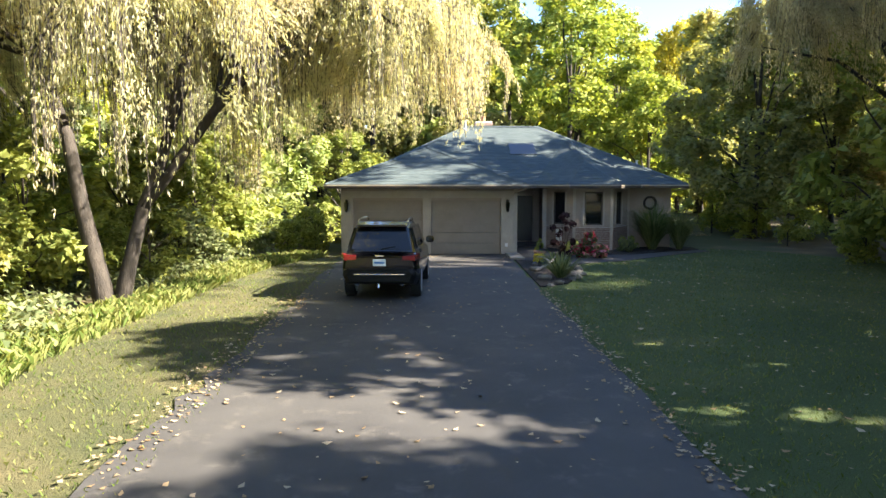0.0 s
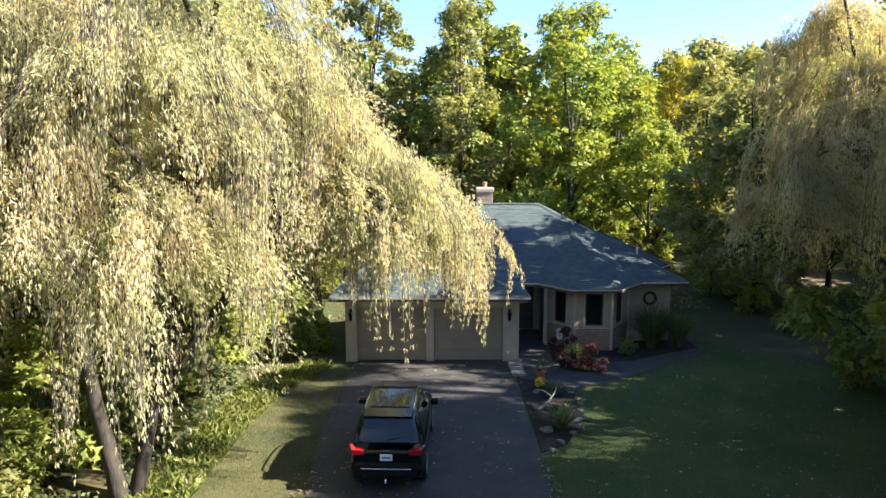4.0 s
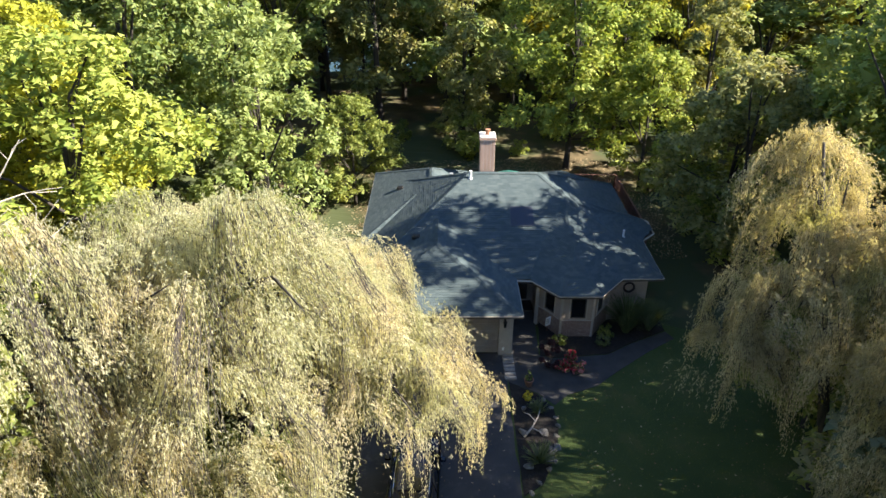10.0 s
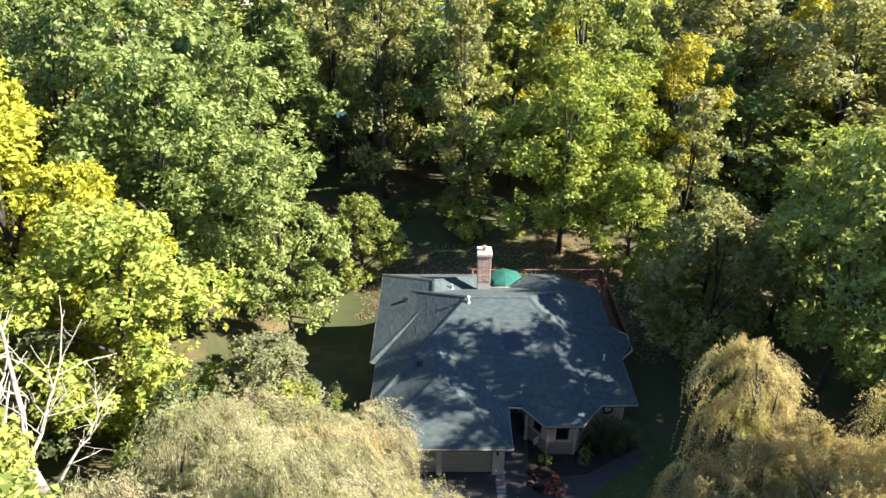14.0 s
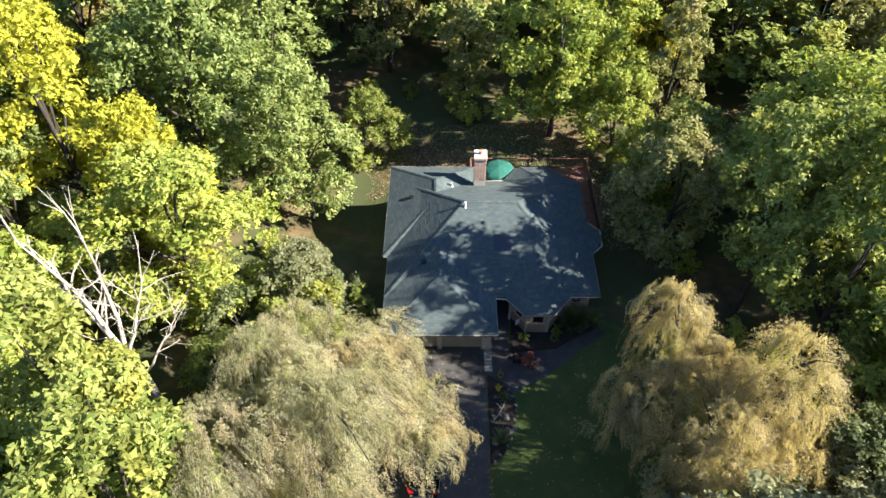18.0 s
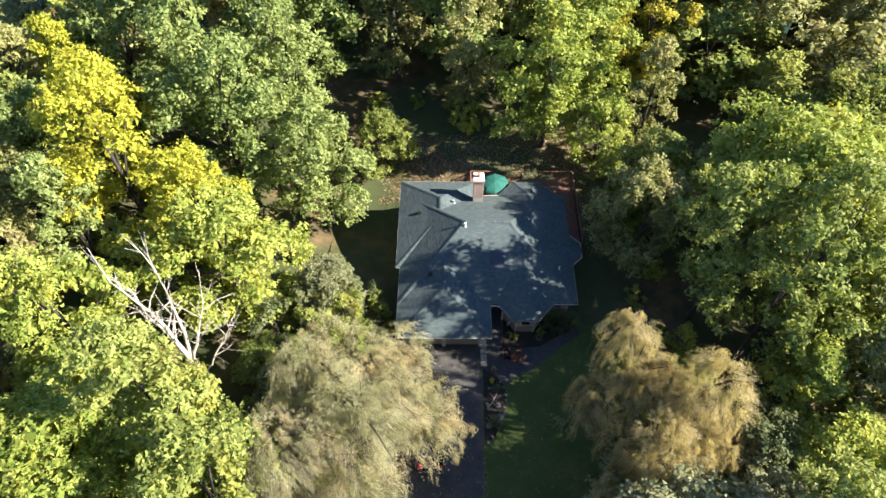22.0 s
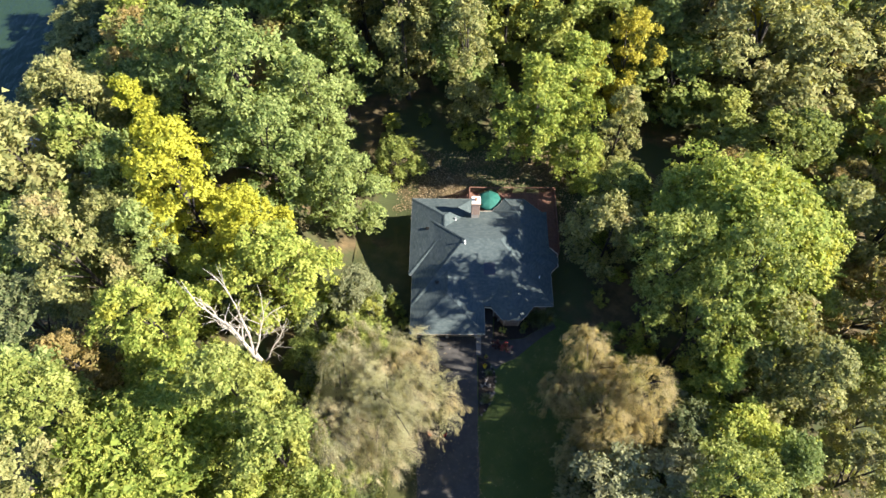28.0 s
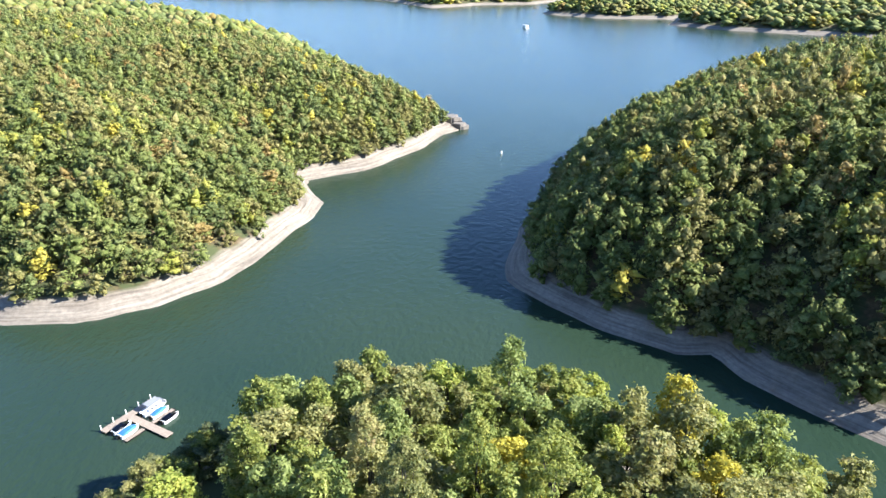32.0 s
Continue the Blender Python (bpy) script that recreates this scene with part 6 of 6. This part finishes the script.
def tuft_plant(name, label, category, at, count, high, spread, wide, material, seed, arch=0.6):
    """Blades that rise from one root and arch over."""
    g = np.random.default_rng(seed)
    root = thing(name, label, category, at)
    a = g.random(count) * 6.28
    r = np.sqrt(g.random(count))
    h = high * (0.65 + 0.5 * g.random(count))
    out = np.stack([np.cos(a), np.sin(a)], 1)
    qs = []
    ts = np.linspace(0, 1, 5)
    for t0, t1 in zip(ts, ts[1:]):
        pt = []
        for t in (t0, t1):
            rad = spread * (0.12 * r + r * (t + arch * t * t) / (1 + arch))
            zz = h * (t * (1 + arch * 0.6 * r) - arch * 0.6 * r * t ** 2.4) * (1 - 0.25 * r)
            w = wide * (1 - 0.8 * t) + 0.002
            side = np.stack([-out[:, 1], out[:, 0]], 1) * w
            c = out * rad[:, None]
            pt.append((np.concatenate([c - side, zz[:, None]], 1), np.concatenate([c + side, zz[:, None]], 1)))
        qs.append(np.stack([pt[0][0], pt[0][1], pt[1][1], pt[1][0]], 1))
    link_mesh("leaves", loose_quads("leaves", np.concatenate(qs)), material, root)
    return root


tuft_plant("ornamental_grass", "tall arching clump of ornamental grass by the wall", "grass", (8.9, 25.5, 0.03), 900, 1.9, 1.25, 0.012, LEAF["deep"], 5, 0.9)
tuft_plant("ornamental_grass", "tall arching clump of ornamental grass by the wall", "grass", (10.1, 25.7, 0.03), 600, 1.6, 1.0, 0.012, LEAF["deep"], 6, 0.9)
tuft_plant("yucca", "spiky grey-green yucca in the mulched bed", "plant", (3.5, 16.8, 0.03), 130, 0.75, 0.75, 0.03, LEAF["deep"], 7, 0.3)
tuft_plant("yucca", "small spiky yucca in the mulched bed", "plant", (3.75, 19.6, 0.03), 90, 0.5, 0.5, 0.025, LEAF["deep"], 8, 0.3)


def shrub(name, label, category, at, r, high, leaves, size, material, seed, extra=None):
    root = thing(name, label, category, at)
    cs, rs = crown_clumps(seed, r, 0.1, high, 14, "round")
    bm = bmesh.new()
    for c in cs[::2]:
        tube(bm, [(0, 0, -0.05), Vector(c) * 0.5 + Vector((0, 0, 0.1)), c], [0.02, 0.014, 0.006], 5)
    tagged(part("trunk", bm, bark, root), kind="stuff")
    link_mesh("foliage", loose_quads("foliage", leaf_cloud(cs, rs, leaves, size, 0.9, seed)), material, root)
    if extra:
        mat, n, sz = extra
        tagged(link_mesh("blossom", loose_quads("blossom", leaf_cloud(cs, rs * 1.06, n, sz, 0.9, seed + 1, 0.0, 0.05)), mat, root), kind="stuff")
    return root


shrub("flower_shrub", "low shrub covered in red and pink flowers", "flowers", (5.30, 22.45, 0.015), 0.36, 0.55, 420, 0.09, LEAF["deep"], 3, (flower_red, 240, 0.085))
shrub("flower_shrub", "low shrub covered in red and pink flowers", "flowers", (5.95, 22.35, 0.015), 0.36, 0.50, 360, 0.09, LEAF["deep"], 4, (flower_red, 200, 0.085))
shrub("flower_shrub", "leafy shrub dotted with red blooms beside the walk", "flowers", (5.62, 22.75, 0.015), 0.36, 0.95, 620, 0.09, LEAF["deep"], 14, (flower_red, 130, 0.11))
shrub("chrysanthemum", "round yellow chrysanthemum at the bed's edge", "flowers", (3.4, 20.45, 0.03), 0.24, 0.32, 180, 0.05, LEAF["green"], 5, (flower_yellow, 420, 0.05))
shrub("plum_shrub", "dark plum-leaved small tree by the walk", "shrub", (4.62, 22.6, 0.01), 0.45, 1.7, 1000, 0.09, plum_leaf, 6)
shrub("bay_shrub", "low green shrub below the bay window", "shrub", (7.5, 24.4, 0.03), 0.4, 0.5, 500, 0.07, LEAF["deep"], 7)
shrub("bay_shrub", "low green shrub below the bay window", "shrub", (5.4, 24.5, 0.03), 0.4, 0.45, 500, 0.07, LEAF["green"], 8)
shrub("bay_shrub", "low green shrub below the bay window", "shrub", (7.7, 25.0, 0.03), 0.5, 0.6, 600, 0.07, LEAF["green"], 9)
pot = thing("flower_pot", "terracotta pot with a small leafy plant", "pot", (3.55, 21.4, 0.012))
part("pot", lathe(bmesh.new(), [(0.13, 0), (0.19, 0.28), (0.22, 0.29), (0.22, 0.35), (0.18, 0.35), (0.17, 0.30)], 18), terracotta, pot)
part("soil", lathe(bmesh.new(), [(0.17, 0.29), (0.165, 0.315)], 16), mulch, pot)
c, r = crown_clumps(5, 0.2, 0.35, 0.8, 8)
link_mesh("foliage", loose_quads("foliage", leaf_cloud(c, r, 220, 0.07, 1, 4)), LEAF["green"], pot)
drift = thing("driftwood", "pale forked driftwood lying in the mulch", "driftwood", (3.35, 18.5, 0.1), 25)
for pts, rr in (([(-0.5, -0.2, 0), (0, 0, 0.1), (0.5, 0.35, 0.22), (0.75, 0.6, 0.3)], [0.07, 0.065, 0.045, 0.015]), ([(0, 0, 0.1), (0.15, -0.35, 0.15), (0.2, -0.6, 0.08)], [0.05, 0.035, 0.012]), ([(0.3, 0.2, 0.18), (0.2, 0.55, 0.3), (0.05, 0.8, 0.28)], [0.04, 0.03, 0.01])):
    part("branch", tube(bmesh.new(), pts, [v * 0.6 for v in rr], 7), bark_pale, drift, smooth=True)
sign = thing("garden_plaque", "small white plaque leaning by the bay wall", "plaque", (4.95, 25.55, 0.03), 35)
part("board", boxed(-0.17, 0.17, -0.015, 0.015, 0.35, 0.85, 0.006), white_paint, sign)
part("stake", boxed(-0.02, 0.02, 0.016, 0.04, -0.1, 0.8), deck_wood, sign)
for k in range(3):
    part("bar", boxed(-0.11, 0.11 - 0.03 * k, -0.019, -0.015, 0.70 - 0.1 * k, 0.73 - 0.1 * k), plastic, sign)


# ---- car ----
def loft(bm, sections):
    """Rings of (x, z) pairs at each y, joined; ends closed."""
    rings = [[bm.verts.new((x, y, z)) for x, z in ring] for y, ring in sections]
    n = len(rings[0])
    for r0, r1 in zip(rings, rings[1:]):
        for k in range(n):
            bm.faces.new((r0[k], r0[(k + 1) % n], r1[(k + 1) % n], r1[k]))
    bm.faces.new(rings[0][::-1])
    bm.faces.new(rings[-1])
    bmesh.ops.recalc_face_normals(bm, faces=bm.faces)
    return bm


def body_ring(w, z0, z1, crown=0.05):
    return [(-w * 0.90, z0), (w * 0.90, z0), (w * 0.985, z0 + 0.18), (w, z0 + 0.5 * (z1 - z0)), (w * 0.97, z1 - 0.08), (w * 0.88, z1), (w * 0.4, z1 + crown), (-w * 0.4, z1 + crown), (-w * 0.88, z1), (-w * 0.97, z1 - 0.08), (-w, z0 + 0.5 * (z1 - z0)), (-w * 0.985, z0 + 0.18)]


car = thing("car", "black sport utility vehicle parked on the driveway", "car", (-1.42, 13.15, 0.02), -2.5)
car.matrix_basis = pose(-1.44, 12.85, 0.02, 0, 0, -2.0) @ Matrix.Diagonal((0.97, 1.0, 1.05, 1))
part("body", loft(bmesh.new(), [(0.0, body_ring(0.84, 0.50, 0.98, 0.0)), (0.06, body_ring(0.90, 0.42, 1.02, 0.0)), (0.3, body_ring(0.955, 0.36, 1.08, 0.02)), (1.0, body_ring(0.97, 0.32, 1.09, 0.02)), (2.6, body_ring(0.965, 0.30, 1.07, 0.02)), (3.4, body_ring(0.965, 0.32, 1.06, 0.03)), (4.2, body_ring(0.95, 0.34, 0.99, 0.05)), (4.6, body_ring(0.88, 0.38, 0.90, 0.03)), (4.78, body_ring(0.74, 0.44, 0.78, 0.0))]), car_paint, car, smooth=False)
roof_rings = [(0.34, 0.86, 1.05, 0.78, 1.10), (0.62, 0.86, 1.05, 0.66, 1.66), (1.1, 0.87, 1.05, 0.665, 1.73), (2.2, 0.87, 1.05, 0.67, 1.74), (2.75, 0.87, 1.05, 0.64, 1.67), (3.5, 0.86, 1.05, 0.80, 1.08)]
part("cabin", loft(bmesh.new(), [(y, [(-a, z0), (a, z0), (0.5 * (a + b) + 0.03, 0.5 * (z0 + z1)), (b, z1 - 0.06), (b * 0.85, z1), (-b * 0.85, z1), (-b, z1 - 0.06), (-0.5 * (a + b) - 0.03, 0.5 * (z0 + z1))]) for y, a, z0, b, z1 in roof_rings]), car_paint, car)


def pane(name, corners, material, push, label=""):
    c = [Vector(p) for p in corners]
    n = (c[1] - c[0]).cross(c[3] - c[0]).normalized()
    bm = bmesh.new()
    lo, hi = [bm.verts.new(p - n * 0.02) for p in c], [bm.verts.new(p + n * push) for p in c]
    bm.faces.new(hi)
    for i in range(4):
        bm.faces.new((lo[i], lo[(i + 1) % 4], hi[(i + 1) % 4], hi[i]))
    return part(name, bm, material, car, label)


pane("rear_window", [(-0.74, 0.36, 1.14), (0.74, 0.36, 1.14), (0.60, 0.59, 1.60), (-0.60, 0.59, 1.60)], dark_glass, 0.012)
pane("windscreen", [(0.74, 3.42, 1.13), (-0.74, 3.42, 1.13), (-0.58, 2.80, 1.64), (0.58, 2.80, 1.64)], dark_glass, 0.012)
pane("sunroof", [(-0.5, 0.95, 1.735), (0.5, 0.95, 1.735), (0.5, 2.25, 1.742), (-0.5, 2.25, 1.742)], dark_glass, 0.012, "wide dark glass sunroof")
for s in (-1, 1):
    for y0, y1 in ((0.72, 1.35), (1.42, 2.25), (2.32, 3.05)):
        top0, top1 = (0.0, 0.0) if y1 < 3 else (0.0, 0.42)
        cs = [(s * 0.865, y0, 1.13), (s * 0.865, y1, 1.13), (s * 0.715, y1 - top1, 1.60), (s * 0.705, y0 + 0.05, 1.60)]
        pane("side_window", cs if s > 0 else cs[::-1], dark_glass, 0.035)
    part("tail_lamp", loft(bmesh.new(), [(-0.015, [(s * 0.56, 0.94), (s * 0.86, 0.93), (s * 0.86, 1.05), (s * 0.56, 1.02)][::s]), (0.32, [(s * 0.62, 0.93), (s * 0.968, 0.93), (s * 0.968, 1.06), (s * 0.62, 1.05)][::s])]), tail_red, car, "red tail lamp")
    part("reflector", boxed(s * 0.72 - 0.08, s * 0.72 + 0.08, -0.012, 0.08, 0.55, 0.62), tail_red, car)
    part("roof_rail", tube(bmesh.new(), [(s * 0.62, 0.8, 1.72), (s * 0.63, 0.95, 1.79), (s * 0.635, 1.6, 1.81), (s * 0.62, 2.3, 1.79), (s * 0.60, 2.5, 1.72)], [0.02] * 5, 6), chrome, car, "bright roof rail")
    part("mirror", boxed(s * 1.06 - 0.11, s * 1.06 + 0.11, 2.86, 3.02, 1.10, 1.27, 0.04), car_paint, car)
    part("exhaust", tube(bmesh.new(), [(s * 0.55, 0.02, 0.40), (s * 0.55, 0.3, 0.40)], [0.045, 0.045], 10), chrome, car)
    for y in (0.86, 3.82):
        w = new("wheel")
        w.parent, w.location = car, (s * 0.83, y, 0.375)
        bm = lathe(bmesh.new(), [(0.30, -0.13), (0.365, -0.12), (0.375, -0.05), (0.375, 0.05), (0.365, 0.12), (0.30, 0.13)], 24)
        bmesh.ops.rotate(bm, matrix=Matrix.Rotation(math.pi / 2, 3, "Y"), verts=bm.verts)
        part("tyre", bm, rubber, w)
        bm = lathe(bmesh.new(), [(0.27, -0.134), (0.24, -0.137), (0.05, -0.139)][::1] + [(0.05, 0.139), (0.24, 0.137), (0.27, 0.134)], 20)
        bmesh.ops.rotate(bm, matrix=Matrix.Rotation(math.pi / 2, 3, "Y"), verts=bm.verts)
        part("rim", bm, metal_pale, w)
part("spoiler", loft(bmesh.new(), [(0.42, [(-0.63, 1.66), (0.63, 1.66), (0.6, 1.70), (-0.6, 1.70)]), (0.85, [(-0.65, 1.68), (0.65, 1.68), (0.62, 1.75), (-0.62, 1.75)])]), car_paint, car)
part("rear_bumper", loft(bmesh.new(), [(-0.06, body_ring(0.80, 0.46, 0.72, 0.0)), (0.02, body_ring(0.90, 0.40, 0.76, 0.0)), (0.35, body_ring(0.965, 0.34, 0.74, 0.0))]), plastic, car)
part("bumper_trim", boxed(-0.62, 0.62, -0.075, -0.05, 0.60, 0.63, 0.008), chrome, car, "bright strip across the bumper")
plate = part("number_plate", boxed(-0.155, 0.155, -0.03, -0.012, 0.80, 0.955, 0.004), white_paint, car, "white number plate with plain bars")
part("plate_bar", boxed(-0.12, 0.12, -0.034, -0.0305, 0.855, 0.90), blue_canvas, plate)
part("badge", boxed(-0.1, 0.1, -0.004, 0.03, 1.005, 1.04, 0.004), chrome, car)
part("tow_hitch", tube(bmesh.new(), [(0, 0.1, 0.42), (0, -0.16, 0.40), (0, -0.17, 0.34)], [0.03, 0.03, 0.028], 8), chrome, car)
part("rear_wiper", tube(bmesh.new(), [(0.0, 0.34, 1.15), (0.36, 0.37, 1.21)], [0.012, 0.008], 5), plastic, car)

# ---- dock and boats ----
ux, uy = 0.48, 0.877
dock_at = pose(-75.9, 109.7, WATER, 0, 0, math.degrees(math.atan2(uy, ux)))
dock = thing("dock", "floating wooden boat dock with white posts", "dock")
dock.matrix_basis = dock_at
for i in range(26):
    part("plank", boxed(i * 0.5, i * 0.5 + 0.47, -1.9, 0.0, 0.42, 0.5), dock_wood, dock)
for i in range(26):
    part("plank", boxed(5.3, 7.1, -2.4 - i * 0.48, -1.95 - i * 0.48, 0.42, 0.5), dock_wood, dock)
for x0, x1 in ((0.4, 5.2), (7.2, 13.2)):
    n = int((x1 - x0) / 0.5)
    for i in range(n):
        part("plank", boxed(x0 + i * 0.5, x0 + i * 0.5 + 0.47, -8.2, -7.2, 0.42, 0.5), dock_wood, dock)
    part("float", boxed(x0 + 0.1, x1 - 0.1, -8.1, -7.3, -0.3, 0.415, 0.03), plastic, dock)
for x0, x1, y0, y1 in ((0.1, 12.9, -1.7, -0.2), (5.5, 6.9, -14.2, -2.0)):
    part("float", boxed(x0, x1, y0, y1, -0.3, 0.415, 0.03), plastic, dock)
for x in (0.2, 3.2, 6.4, 9.6, 12.8):
    part("post", lathe(bmesh.new(), [(0.13, 0.4), (0.13, 1.5), (0.16, 1.52), (0.1, 1.7)], 8, (x, -0.12, 0)), white_paint, dock)


def boat(label, at, length, width, cover, deck_h=0.75, canopy=False):
    b = thing("boat", label, "boat", (0, 0, 0), 0, "moored boats")
    b.matrix_basis = dock_at @ pose(at[0], at[1], 0, 0, 0, 90)
    hw = width / 2
    secs = []
    for t, w, z0 in ((0.0, 0.85, 0.0), (0.15, 0.97, -0.1), (0.5, 1.0, -0.12), (0.75, 0.9, -0.08), (0.92, 0.5, 0.1), (1.0, 0.08, 0.4)):
        secs.append((-t * length, [(-hw * w * 0.7, z0), (hw * w * 0.7, z0), (hw * w, deck_h), (hw * w * 0.9, deck_h + 0.06), (-hw * w * 0.9, deck_h + 0.06), (-hw * w, deck_h)]))
    part("hull", loft(bmesh.new(), secs), white_paint, b)
    if canopy:
        part("bimini", boxed(-hw * 0.9, hw * 0.9, -length * 0.75, -length * 0.2, 2.2, 2.28, 0.03), canopy, b, "taut canvas sun canopy")
        for x in (-hw * 0.85, hw * 0.85):
            for y in (-length * 0.72, -length * 0.23):
                part("canopy_pole", tube(bmesh.new(), [(x, y, deck_h), (x, y, 2.2)], [0.025, 0.025], 6), metal_pale, b)
        part("railing", boxed(-hw * 0.95, hw * 0.95, -length * 0.9, -length * 0.88, deck_h, deck_h + 0.6), metal_pale, b)
        for k in range(3):
            part("seat", boxed(-hw * 0.85, -hw * 0.3, -length * (0.3 + 0.18 * k), -length * (0.2 + 0.18 * k), deck_h + 0.061, deck_h + 0.5, 0.04), white_paint, b)
    else:
        part("cover", loft(bmesh.new(), [(-length * t, [(-hw * w, deck_h + 0.065), (hw * w, deck_h + 0.065), (hw * w * 0.7, deck_h + 0.1 + h), (-hw * w * 0.7, deck_h + 0.1 + h)]) for t, w, h in ((0.06, 0.85, 0.05), (0.3, 0.95, 0.35), (0.55, 0.92, 0.55), (0.75, 0.7, 0.3), (0.88, 0.4, 0.05))]), cover, b, "canvas boat cover")
    part("engine", boxed(-0.18, 0.18, 0.02, 0.42, 0.1, 1.05, 0.06), plastic, b)
    return b


boat("white boat under a dark navy cover", (0.7, -3.3), 4.5, 1.9, car_paint)
boat("white boat under a bright blue canvas cover", (0.6, -5.7), 4.6, 2.2, blue_canvas)
boat("white pontoon boat with a grey canopy", (7.8, -3.6), 6.2, 2.6, blue_canvas, 0.8, metal_pale)
boat("small white and blue runabout", (8.2, -6.1), 4.6, 1.6, blue_canvas)
boat("small boat under a dark cover beside the gangway", (8.3, -9.6), 4.2, 1.6, car_paint)
hb = thing("boat", "small white houseboat far out on the lake", "boat", (100, 991, WATER), 20)
part("hull", boxed(-2.6, 2.6, -6, 6, -0.2, 1.2, 0.2), white_paint, hb)
part("house", boxed(-2.2, 2.2, -4.5, 4, 1.2, 4.2, 0.15), white_paint, hb)
part("roof_deck", boxed(-2.5, 2.5, -5.2, 4.8, 4.21, 4.4, 0.05), white_paint, hb)
buoy = tagged(part("buoy", lathe(bmesh.new(), [(0.3, -0.3), (0.5, 0.0), (0.45, 0.7), (0.15, 1.6)], 10, (23.7, 331, WATER)), white_paint), "white channel buoy floating on the lake", "buoy")
# layered rock ledge at the far point
g = np.random.default_rng(9)
for i in range(9):
    x, y = -2.5 + 1.15 * i + g.normal() * 0.6, 393 - i * 0.9 + g.normal() * 2.5
    r = 5.2 - 0.42 * i
    pts = [(x + r * (1 + 0.2 * g.normal()) * math.cos(a), y + r * 0.8 * (1 + 0.2 * g.normal()) * math.sin(a)) for a in np.linspace(0, 5.6, 9)]
    tagged(part("rock_ledge", prism(bmesh.new(), pts, WATER - 1, WATER + 6.2 - 0.72 * i), rock_mat), "weathered grey layered rock ledge at the lake's edge", "rock", "rock ledges at the point")
